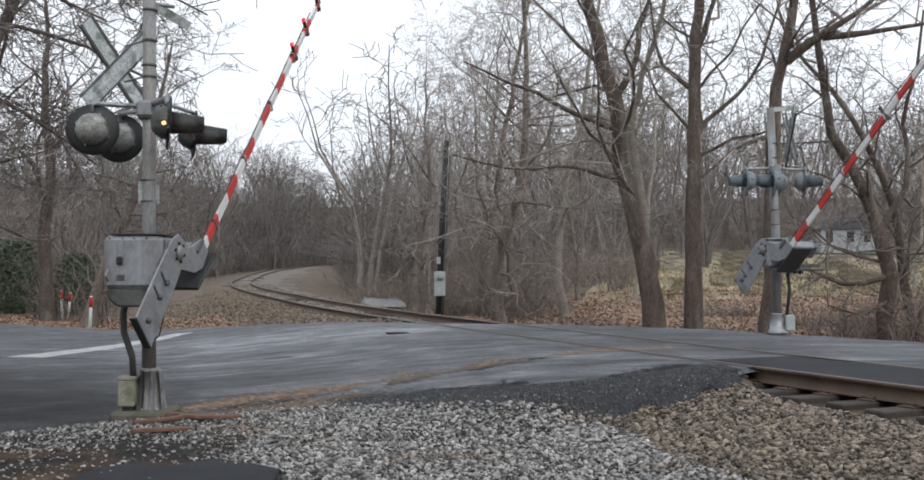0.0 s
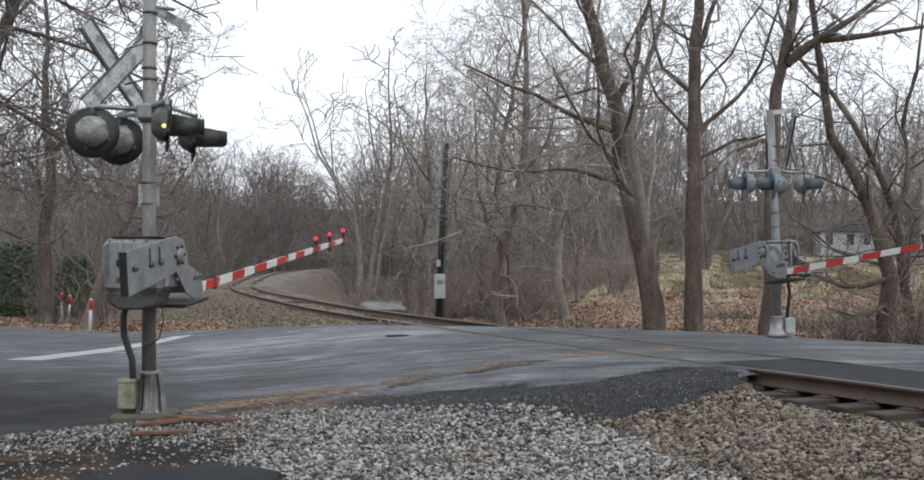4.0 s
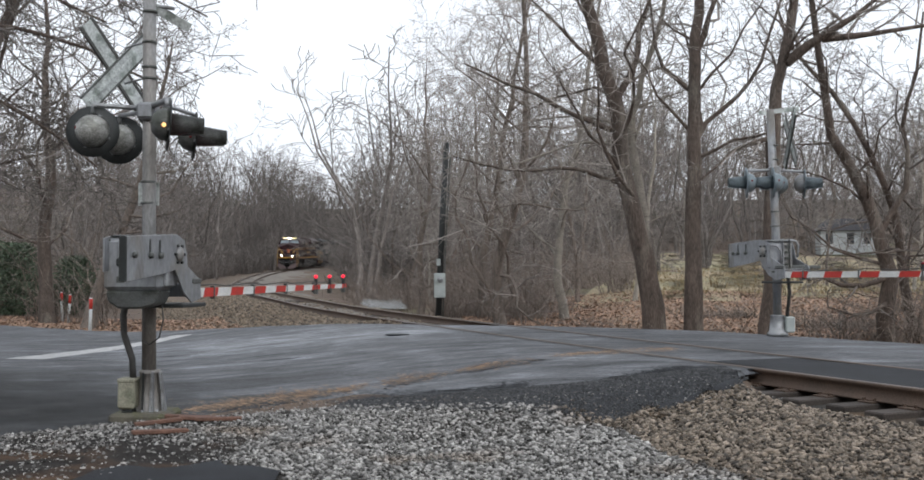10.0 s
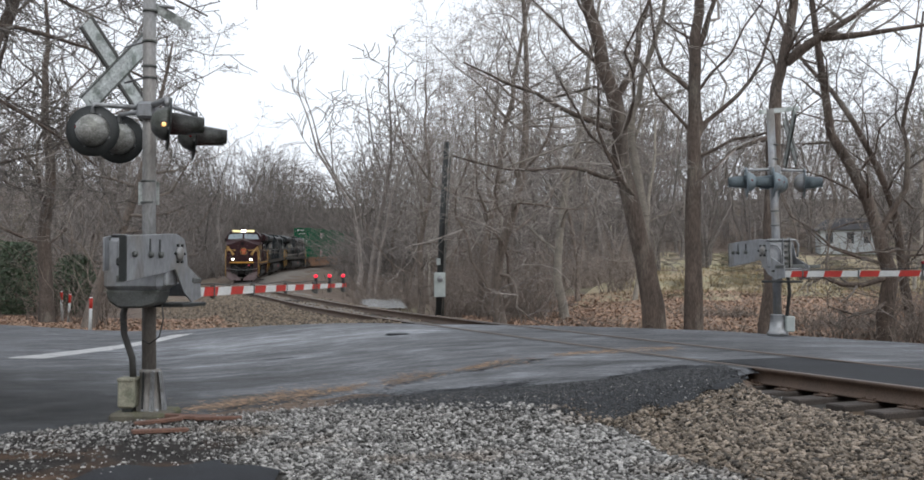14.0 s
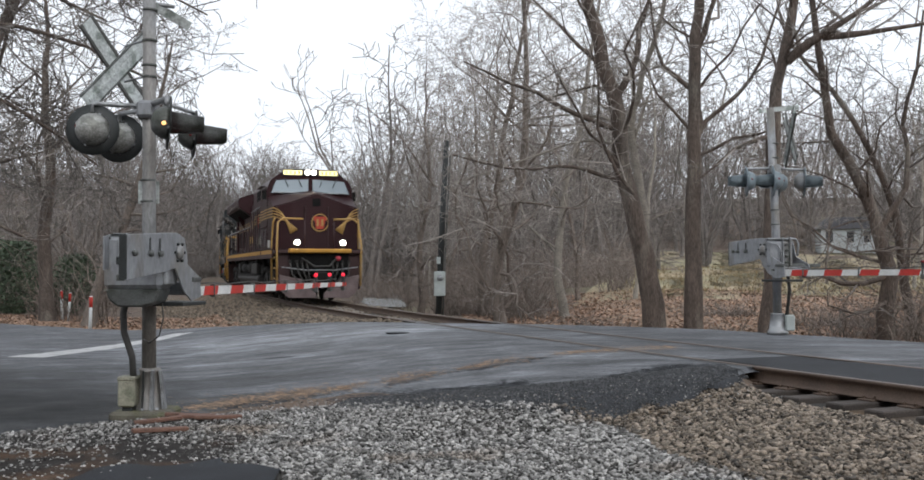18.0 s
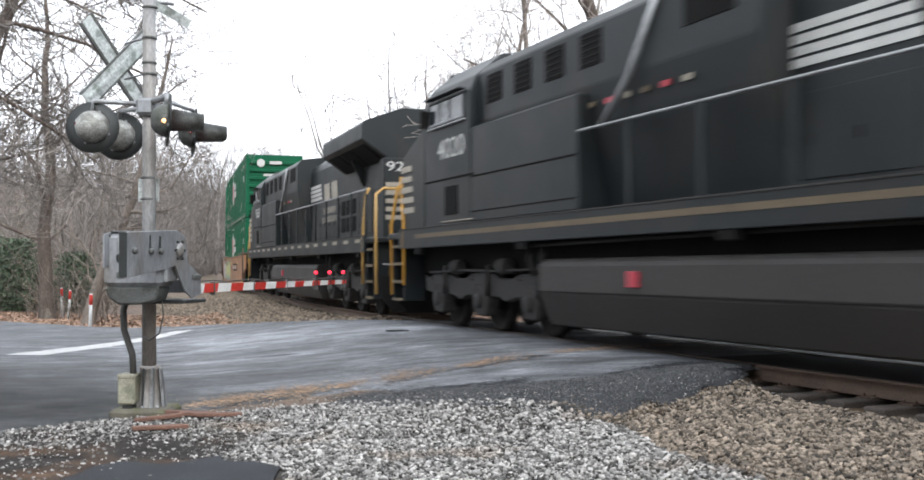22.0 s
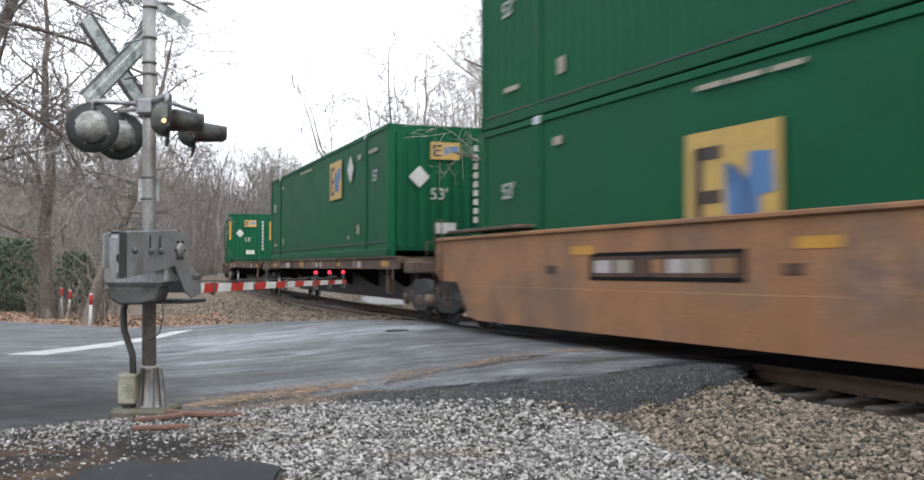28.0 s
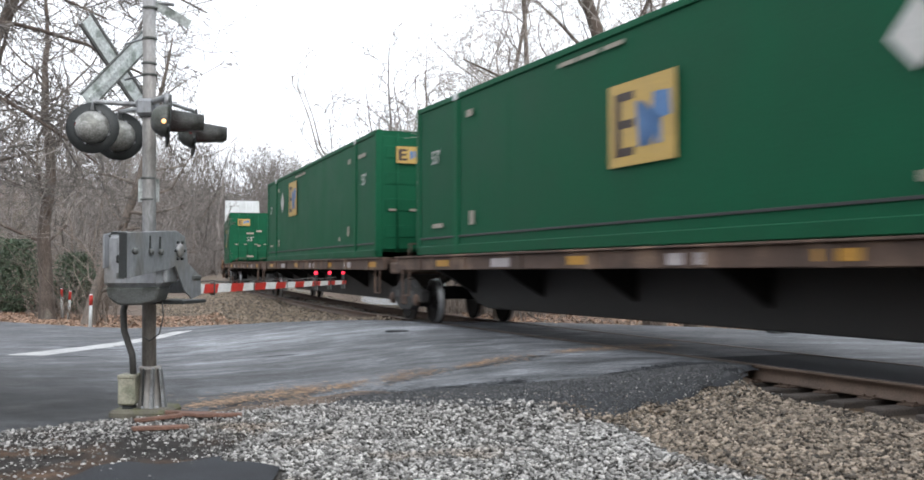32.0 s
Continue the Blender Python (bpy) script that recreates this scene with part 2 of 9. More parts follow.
LOCO_BLACK = mat("black loco paint", (0.0122, 0.0158, 0.0172), 0.5, spec=0.3, spread=0.22, scale=1.0, fine=40, bump=0.02, second=(0.02, 0.02, 0.0195),
                 second_amount=0.4, second_scale=0.7)
DIRTY_BLACK = mat("dusty underframe", (0.0145, 0.0135, 0.0128), 0.85, spec=0.2, spread=0.35, scale=2, fine=50, bump=0.1)
TRUCK_GREY = mat("dusty truck frame", (0.021, 0.0195, 0.0185), 0.8, spread=0.35, scale=3, fine=50, bump=0.1)
# shade under the frames and in open gaps is put into this black
NEAR_BLACK = mat("near-black steel", (0.0105, 0.0102, 0.01), 0.9, spec=0.1, spread=0.35, scale=3, fine=40, bump=0.06)
AXLE_DUST = mat("pale dusty casting", (0.04, 0.038, 0.037), 0.85, spec=0.2, spread=0.4, scale=5, fine=50, bump=0.1)
KEY_RED = mat("orange-red emblem", (0.42, 0.045, 0.02), 0.5, spread=0.12, scale=3, fine=30, bump=0)
# wheels are darkened in colour for the shadow they stand in
WHEEL_STEEL = mat("wheel steel", (0.014, 0.012, 0.011), 0.8, 0.1, spec=0.2, spread=0.3, scale=3, fine=50, bump=0.05)
BRIGHT_STEEL = mat("bright wheel tread", (0.3, 0.3, 0.3), 0.35, 0.8, spread=0.1, bump=0.02)
LETTER_CREAM = mat("dusty cream lettering", (0.3, 0.27, 0.22), 0.6, spread=0.2, scale=3, fine=50, bump=0.02)
DULL_GOLD = mat("dusty gold sill", (0.1, 0.075, 0.045), 0.7, spread=0.3, scale=1.5, fine=50, bump=0.04)
TANK_DUST = mat("dusty brown tank paint", (0.023, 0.0205, 0.019), 0.7, spread=0.35, scale=0.8, fine=40, bump=0.03, streak=0.4)
SIDING = mat("pale grey siding", (0.4, 0.43, 0.44), 0.7, spread=0.15, scale=2, fine=30, bump=0.05)
LETTER_WHITE = mat("white lettering", (0.46, 0.46, 0.44), 0.55, spread=0.15, scale=3, fine=50, bump=0.02)
PLOW_GREY = mat("dusty plow", (0.17, 0.13, 0.13), 0.75, spread=0.3, scale=3, fine=40, bump=0.05)
GREEN = mat("green container paint", (0.0075, 0.083, 0.039), 0.6, spec=0.12, spread=0.13, scale=0.8, fine=30, bump=0.02, obj=0.08)
GREEN_DARK = mat("dark green frame", (0.0075, 0.075, 0.035), 0.6, spec=0.12, spread=0.15, scale=1, fine=30, bump=0.02)
CONT_WHITE = mat("white container paint", (0.6, 0.62, 0.62), 0.5, spread=0.12, scale=1, fine=30, bump=0.02)
LOGO_YELLOW = mat("yellow logo", (0.45, 0.3, 0.08), 0.5, spread=0.12, scale=3, fine=30, bump=0)
LOGO_BLUE = mat("blue logo", (0.07, 0.17, 0.36), 0.5, spread=0.12, scale=3, fine=30, bump=0)
LOGO_BLACK = mat("black logo", (0.04, 0.025, 0.02), 0.5, spread=0.12, scale=3, fine=30, bump=0)
LOGO_RED = mat("red logo", (0.4, 0.04, 0.06), 0.5, spread=0.12, scale=3, fine=30, bump=0)
WELL_ORANGE = mat("rusty orange steel", (0.27, 0.132, 0.06), 0.7, spread=0.25, scale=1.5, fine=40, bump=0.06,
                  second=(0.19, 0.108, 0.065), second_amount=0.45, second_scale=0.8)
FLAT_BROWN = mat("brown flatcar steel", (0.085, 0.054, 0.04), 0.8, spread=0.35, scale=2, fine=40, bump=0.1, second=(0.2, 0.13, 0.09),
                 second_amount=0.3, second_scale=1.2)
RUST_DARK = mat("dark rusty steel", (0.062, 0.036, 0.026), 0.85, spread=0.4, scale=3, fine=40, bump=0.1, second=(0.13, 0.07, 0.04), second_amount=0.35, second_scale=2.0)
SPRAY_YELLOW = mat("yellow spray paint", (0.38, 0.39, 0.17), 0.5, spread=0.2, scale=3, fine=30, bump=0)
SPRAY_BLUE = mat("blue spray paint", (0.1, 0.23, 0.31), 0.5, spread=0.2, scale=3, fine=30, bump=0)
FADED_SPRAY = mat("faded spray paint", (0.2, 0.12, 0.085), 0.7, spread=0.35, scale=4, fine=30, bump=0, second=(0.25, 0.14, 0.075), second_amount=0.5, second_scale=3)
SPRAY_GREY = mat("grey spray paint", (0.4, 0.36, 0.36), 0.5, spread=0.2, scale=3, fine=30, bump=0)


# ---- mesh helpers ----
def part(name, bm, material, parent=None, label="", smooth=False):
    me = bpy.data.meshes.new(name)
    bm.to_mesh(me)
    bm.free()
    for m in (material if isinstance(material, (list, tuple)) else (material,)):
        me.materials.append(m)
    if smooth:
        me.shade_smooth()
    ob = new(name, me)
    ob.parent = parent
    if label:
        ob["label"] = label
    return ob


def thing(name, label, category, group="", at=None, kind=""):
    ob = new(name)
    ob.empty_display_size = 0.2
    if at is not None:
        ob.matrix_basis = at
    return tagged(ob, label, category, group, kind)


def box(x0, x1, y0, y1, z0, z1, bevel=0.0, bm=None, m=None):
    bm = bm or bmesh.new()
    size = ((x1 - x0), (y1 - y0), (z1 - z0))
    t = Matrix.Translation(((x0 + x1) / 2, (y0 + y1) / 2, (z0 + z1) / 2)) @ Matrix.Diagonal((*size, 1))
    got = bmesh.ops.create_cube(bm, size=1, matrix=(m @ t) if m else t)
    if bevel:
        edges = list({e for v in got["verts"] for e in v.link_edges})
        bmesh.ops.bevel(bm, geom=edges, offset=bevel, segments=1, affect="EDGES")
    return bm


def prism(points, y0, y1, bm=None, m=None, axis="y", bevel=0.0):
    """A polygon in x and z drawn out along y (or in y and z along x, or x and y along z)."""
    bm = bm or bmesh.new()
    put = {"y": lambda a, b, d: (a, d, b), "x": lambda a, b, d: (d, a, b), "z": lambda a, b, d: (a, b, d)}[axis]
    lo = [bm.verts.new(put(a, b, y0)) for a, b in points]
    hi = [bm.verts.new(put(a, b, y1)) for a, b in points]
    n = len(points)
    faces = [bm.faces.new(lo), bm.faces.new(hi[::-1])]
    faces += [bm.faces.new((lo[i], hi[i], hi[(i + 1) % n], lo[(i + 1) % n])) for i in range(n)]
    bmesh.ops.recalc_face_normals(bm, faces=faces)
    if m:
        bmesh.ops.transform(bm, matrix=m, verts=lo + hi)
    if bevel:
        bmesh.ops.bevel(bm, geom=list({e for f in faces for e in f.edges}), offset=bevel, segments=1, affect="EDGES")
    return bm


def tube(points, r, sides=8, bm=None, caps=True):
    """A round bar along a line of points; r may be one radius or one for each point."""
    bm = bm or bmesh.new()
    pts = [Vector(p) for p in points]
    rs = r if isinstance(r, (list, tuple)) else [r] * len(pts)
    rings, up = [], None
    for i, p in enumerate(pts):
        d = (pts[min(i + 1, len(pts) - 1)] - pts[max(i - 1, 0)]).normalized()
        if up is None:
            up = d.orthogonal().normalized()
        up = (up - d * up.dot(d)).normalized()
        side = d.cross(up)
        rings.append([bm.verts.new(p + (up * math.cos(a) + side * math.sin(a)) * rs[i]) for a in
                      (math.tau * j / sides for j in range(sides))])
    for a, b in zip(rings, rings[1:]):
        for j in range(sides):
            f = bm.faces.new((a[j], a[(j + 1) % sides], b[(j + 1) % sides], b[j]))
            f.smooth = True
    if caps:
        bm.faces.new(rings[0][::-1]), bm.faces.new(rings[-1])
    return bm


def lathe(profile, sides=20, bm=None, m=None):
    """A profile of (radius, height) turned about z."""
    bm = bm or bmesh.new()
    rings = []
    for r, z in profile:
        rings.append([bm.verts.new((r * math.cos(a), r * math.sin(a), z)) for a in (math.tau * j / sides for j in range(sides))])
    for a, b in zip(rings, rings[1:]):
        for j in range(sides):
            f = bm.faces.new((a[j], a[(j + 1) % sides], b[(j + 1) % sides], b[j]))
            f.smooth = True
    bm.faces.new(rings[0][::-1]), bm.faces.new(rings[-1])
    if m:
        bmesh.ops.transform(bm, matrix=m, verts=[v for ring in rings for v in ring])
    return bm


def text_part(body, size, material, parent, m, name="lettering", extrude=0.004, align="CENTER", stretch=1.0):
    """Raised lettering in Blender's own font as a mesh."""
    cu = bpy.data.curves.new("text", "FONT")
    cu.body, cu.size, cu.extrude, cu.align_x = body, size, extrude, align
    ob = bpy.data.objects.new("text", cu)
    scene.collection.objects.link(ob)
    me = bpy.data.meshes.new_from_object(ob.evaluated_get(bpy.context.evaluated_depsgraph_get()))
    bpy.data.objects.remove(ob)
    me.name = name
    me.transform(m @ Matrix.Diagonal((stretch, 1, 1, 1)))
    me.materials.clear()
    me.materials.append(material)
    out = new(name, me)
    out.parent = parent
    return out


def arrays(name, verts, faces, material, parent=None, smooth=False):
    """A mesh from number arrays, all faces with the same count of corners."""
    me = bpy.data.meshes.new(name)
    verts, faces = np.asarray(verts, np.float32), np.asarray(faces, np.int32)
    n = faces.shape[1]
    me.vertices.add(len(verts))
    me.vertices.foreach_set("co", verts.ravel())
    me.loops.add(faces.size)
    me.loops.foreach_set("vertex_index", faces.ravel())
    me.polygons.add(len(faces))
    me.polygons.foreach_set("loop_start", np.arange(0, faces.size, n, dtype=np.int32))
    me.polygons.foreach_set("loop_total", np.full(len(faces), n, np.int32))
    if smooth:
        me.polygons.foreach_set("use_smooth", np.ones(len(faces), bool))
    me.update(calc_edges=True)
    me.validate()
    me.materials.append(material)
    ob = new(name, me)
    ob.parent = parent
    return ob


# ---- the railway line: one long curve, s in metres back along it from the crossing ----
CURVE_S = (-40, 0, 25, 50, 75, 100, 130, 170)
CURVE_K = (-0.00416, -0.00373, -0.00234, -0.00242, -0.0028, -0.00295, -0.00293, -0.00297)
GRADE_S = (-60, 12, 20, 30, 55, 81, 95, 109, 124, 138, 152, 170, 200, 600)
GRADE_Z = (-1.02, -1.02, -1.0, -0.91, -0.8, -0.6, -0.3, 0.1, 0.55, 0.9, 1.28, 1.7, 2.3, 6.0)
LINE_S = np.arange(-60, 620, 0.25)
_th = np.cumsum(np.interp(LINE_S, CURVE_S, CURVE_K)) * 0.25
_i0 = int(np.argmin(abs(LINE_S)))
LINE_TH = _th - _th[_i0] + 1.968117
_x, _y = np.cumsum(np.cos(LINE_TH)) * 0.25, np.cumsum(np.sin(LINE_TH)) * 0.25
LINE_X, LINE_Y = _x - _x[_i0] + 2.7798, _y - _y[_i0] + 14.1776


def rail_z(s):
    return np.interp(s, GRADE_S, GRADE_Z) + EYE.z


def on_line(s, side=0.0, up=0.0):
    """The place beside the line at s: side to the left as one looks back along it (the camera's side)."""
    x, y, h = np.interp(s, LINE_S, LINE_X), np.interp(s, LINE_S, LINE_Y), np.interp(s, LINE_S, LINE_TH)
    return Vector((x - math.sin(h) * side, y + math.cos(h) * side, rail_z(s) + up))


def beside(x, y):
    """s and side of places, as arrays."""
    x, y = np.atleast_1d(np.asarray(x, float)), np.atleast_1d(np.asarray(y, float))
    pick = np.arange(0, len(LINE_S), 4)
    lx, ly = LINE_X[pick], LINE_Y[pick]
    s, q = np.zeros(len(x)), np.zeros(len(x))
    for a in range(0, len(x), 4000):
        b = slice(a, a + 4000)
        d = (x[b, None] - lx) ** 2 + (y[b, None] - ly) ** 2
        i = pick[np.argmin(d, axis=1)]
        h = LINE_TH[i]
        dx, dy = x[b] - LINE_X[i], y[b] - LINE_Y[i]
        s[b] = LINE_S[i] + dx * np.cos(h) + dy * np.sin(h)
        q[b] = -dx * np.sin(h) + dy * np.cos(h)
    return s, q


def car_pose(front, back, up=0.0):
    """The pose of a rail vehicle whose trucks stand at these two places of the line: x forward, z up."""
    a, b = on_line(front), on_line(back)
    fwd = (a - b).normalized()
    left = Vector((0, 0, 1)).cross(fwd).normalized()
    top = fwd.cross(left)
    m = Matrix((fwd, left, top)).transposed().to_4x4()
    m.translation = (a + b) / 2 + top * up
    return m


# ---- ground ----
def noise2(x, y, scale, seed=0.0):
    return np.array([noise.noise(Vector((a * scale, b * scale, seed))) for a, b in zip(x, y)])


def smooth_step(a, b, v):
    t = np.clip((v - a) / (b - a), 0, 1)
    return t * t * (3 - 2 * t)


def road_level(x, y):
    s, q = beside(x, y)
    z = rail_z(s) - 0.012
    z = z - 0.43 * smooth_step(1.2, 7.0, q) - 0.12 * smooth_step(1.5, 9, -q)
    return z


def ground_level(x, y):
    x, y = np.atleast_1d(np.asarray(x, float)), np.atleast_1d(np.asarray(y, float))
    s, q = beside(x, y)
    z0 = rail_z(s)
    near = np.where(s > 8, -0.19 - 0.5 * smooth_step(1.5, 4.2, q), -0.265 - 0.165 * smooth_step(1.3, 5.0, q))
    far = -0.19 - 0.35 * smooth_step(1.5, 4.5, -q)
    z = z0 + np.where(q > 0, near, far)
    ramp = road_level(x, y) - 0.025
    z = z + (ramp - z) * smooth_step(-4.3, -2.95, s) * smooth_step(11.5, 9.0, s) * smooth_step(0.5, 1.2, q)
    flat = np.minimum(z0 - 0.43, 0.0) + 0.02 * np.maximum(0, y - 90)
    z = np.where(q > 4.5, z + (flat - z) * smooth_step(4.5, 14, q), z)
    z = z + 0.05 * np.maximum(0, q - 22) * smooth_step(20, 60, y)
    # the far side: down to the creek, then up the meadow and the wooded hill
    rise = 0.036 * np.maximum(0, y - 24) * smooth_step(2, 14, -q) * smooth_step(-2, 8, x)
    creek = -0.7 * np.exp(-(((q + 8.0) / 2.8) ** 2)) * smooth_step(20, 27, s) * smooth_step(70, 50, s)
    z = z + rise + creek
    west = smooth_step(22, -8, x)
    hill = 15.0 * smooth_step(75, 230, np.hypot(x, y)) * west + 9.0 * smooth_step(118, 300, np.hypot(x, y)) * (1 - west)
    z = z + hill * smooth_step(8, 40, abs(q)) * smooth_step(30, 120, y)
    z = np.where((abs(q) < 1.4) & (s < -3.2), np.minimum(z, z0 - 0.25), z)
    # an unseen bank, added behind the camera to cut low sky light
    return z + 7.0 * smooth_step(-9, -34, y)


def grid_sheet(name, xs, ys, level, material):
    gx, gy = np.meshgrid(xs, ys)
    x, y = gx.ravel(), gy.ravel()
    z = level(x, y)
    nx, ny = len(xs), len(ys)
    i = np.arange(nx * ny).reshape(ny, nx)
    f = np.stack((i[:-1, :-1].ravel(), i[:-1, 1:].ravel(), i[1:, 1:].ravel(), i[1:, :-1].ravel()), 1)
    return arrays(name, np.stack((x, y, z), 1), f, material, smooth=True)


NEAR_EDGE = ((-40, -8), (-16, 4.2), (-4.2, 9.1), (-3.4, 10.0), (-2.4, 10.9), (-1.3, 11.4), (0.2, 10.6), (1.5, 9.9), (2.5, 10.5), (3.27, 11.1),
             (4.9, 8.0), (6.3, 4.6), (9.0, -1.0))
FAR_EDGE = ((-40, 47), (-16, 31.5), (-13, 29), (-10, 26.8), (-7.2, 25.2), (-4.6, 23.4), (-2.4, 22.0), (-0.8, 21.2), (1.0, 20.8), (4.7, 19.2),
            (7.0, 16.2), (9.5, 13.0), (15.0, 6.0))


def along(points, n):
    p = np.array(points, float)
    d = np.concatenate(([0], np.cumsum(np.hypot(*np.diff(p, axis=0).T))))
    # even in the index, so that the two edges of a strip keep step
    t = np.linspace(0, len(p) - 1, n)
    return np.stack((np.interp(t, np.arange(len(p)), p[:, 0]), np.interp(t, np.arange(len(p)), p[:, 1])), 1)


def strip(name, edge_a, edge_b, nu, nv, level, up, material, rough_edge=0.0, seed=0.0, thick=0.0):
    a, b = along(edge_a, nu), along(edge_b, nu)
    if rough_edge:
        for e, sd in ((a, seed), (b, seed + 9.0)):
            e[:, 0] += rough_edge * noise2(e[:, 0], e[:, 1], 1.7, sd)
            e[:, 1] += rough_edge * noise2(e[:, 0], e[:, 1], 2.3, sd + 3)
    t = np.linspace(0, 1, nv)[:, None, None]
    p = a[None] * (1 - t) + b[None] * t
    x, y = p[..., 0].ravel(), p[..., 1].ravel()
    z = level(x, y) + up
    zz = z.reshape(nv, nu)
    if thick:
        zz[0] -= thick
        zz[-1] -= thick
    i = np.arange(nu * nv).reshape(nv, nu)
    f = np.stack((i[:-1, :-1].ravel(), i[:-1, 1:].ravel(), i[1:, 1:].ravel(), i[1:, :-1].ravel()), 1)
    return arrays(name, np.stack((x, y, zz.ravel()), 1), f, material, smooth=True)


def inside(poly, x, y):
    poly = np.array(poly, float)
    hit = np.zeros(len(x), bool)
    for (x0, y0), (x1, y1) in zip(poly, np.roll(poly, -1, axis=0)):
        c = ((y0 > y) != (y1 > y)) & (x < (x1 - x0) * (y - y0) / (y1 - y0 + 1e-12) + x0)
        hit ^= c
    return hit


ROAD_POLY = tuple(NEAR_EDGE) + tuple(FAR_EDGE[::-1])


def bare_level(x, y):
    """The ground, kept a hand below the asphalt."""
    z = ground_level(x, y)
    r = road_level(x, y) - 0.04
    m = inside(ROAD_POLY, x, y)
    z = np.where(m, np.minimum(z, r), z)
    return z + 0.05 * np.sin(x * 0.9 + 1.3) * np.sin(y * 0.7) * smooth_step(14, 40, np.hypot(x, y))


def spread_out(lo, a, b, hi, step, grow=1.22):
    mid = list(np.arange(a, b + step / 2, step))
    d, right, v = step, [], b
    while v < hi:
        d *= grow
        v += d
        right.append(v)
    d, left, v = step, [], a
    while v > lo:
        d *= grow
        v -= d
        left.append(v)
    return np.array(left[::-1] + mid + right)


XS = spread_out(-1800, -16, 14, 1800, 0.3)
YS = spread_out(-900, 3, 34, 2400, 0.3)
ground = tagged(grid_sheet("ground", XS, YS, bare_level, LEAF_LITTER), "brown leaf litter and bare earth under the winter trees", "ground", kind="structure")
road = tagged(strip("road", NEAR_EDGE, FAR_EDGE, 240, 90, road_level, 0.0, ASPHALT, 0.15, 2.0, 0.05),
              "worn grey asphalt road humped over the level crossing", "road", kind="structure")


# ---- the track ----
def rail_sweep(name, side, s0, s1, step, parent):
    """One rail: foot, web and head swept along the line; the head's top is bright."""
    prof = ((-0.07, -0.17), (0.07, -0.17), (0.07, -0.155), (0.012, -0.14), (0.012, -0.045), (0.036, -0.035), (0.036, -0.006), (0.026, 0.0),
            (-0.026, 0.0), (-0.036, -0.006), (-0.036, -0.035), (-0.012, -0.045), (-0.012, -0.14), (-0.07, -0.155))
    n = len(prof)
    verts, faces = [], []
    ss = np.arange(s0, s1, step)
    for s in ss:
        for a, b in prof:
            verts.append(on_line(s, side + a, b))
    for k in range(len(ss) - 1):
        for j in range(n):
            a, b = k * n + j, k * n + (j + 1) % n
            faces.append((a, a + n, b + n, b))
    ob = arrays(name, verts, faces, RAIL_STEEL, parent)
    ob.data.materials.append(RAIL_TOP)
    idx = np.zeros(len(faces), np.int32)
    idx.reshape(-1, n)[:, 6:9] = 1
    ob.data.polygons.foreach_set("material_index", idx)
    return ob


track = thing("railway_track", "single curved railway track on rusty rails and creosoted ties", "railway track")
rail_sweep("rail", 0.7525, -16, 230, 0.5, track)
rail_sweep("rail", -0.7525, -16, 230, 0.5, track)
tie_bm = box(-0.115, 0.115, -1.3, 1.3, -0.18, 0.0, 0.012)
tie_me = bpy.data.meshes.new("tie")
tie_bm.to_mesh(tie_me), tie_bm.free()
tie_me.materials.append(TIE_WOOD)
plate_bm = box(-0.09, 0.09, -0.17, 0.17, 0, 0.014, 0.003)
for dx, dy in ((-0.06, -0.11), (0.06, -0.09), (-0.06, 0.1), (0.06, 0.11)):
    box(dx - 0.011, dx + 0.011, dy - 0.011, dy + 0.011, 0.01, 0.042, 0, plate_bm)
plate_me = bpy.data.meshes.new("tie_plate")
plate_bm.to_mesh(plate_me), plate_bm.free()
plate_me.materials.append(RAIL_STEEL)
rng = random.Random(5)
s = -14.0
while s < 100:
    if not (-3.0 < s < 8.2):
        p = on_line(s, rng.uniform(-0.06, 0.06), -0.185)
        h = np.interp(s, LINE_S, LINE_TH) + rng.uniform(-0.02, 0.02)
        tie = new("tie", tie_me)
        tie.parent, tie.matrix_basis = track, Matrix.Translation(p) @ Matrix.Rotation(h, 4, "Z")
        if s < 0:
            for side in (-0.7525, 0.7525):
                pl = new("tie_plate", plate_me)
                pl.parent, pl.matrix_basis = tie, Matrix.Translation((0, side, 0.002))
    s += 0.52


# ---- ballast and gravel ----
CHIP = np.array([(-1, -1, -1), (1, -1, -1), (1, 1, -1), (-1, 1, -1), (-1, -1, 1), (1, -1, 1), (1, 1, 1), (-1, 1, 1)]) * 0.62
CHIP_F = np.array([(0, 3, 2, 1), (4, 5, 6, 7), (0, 1, 5, 4), (1, 2, 6, 5), (2, 3, 7, 6), (3, 0, 4, 7)])


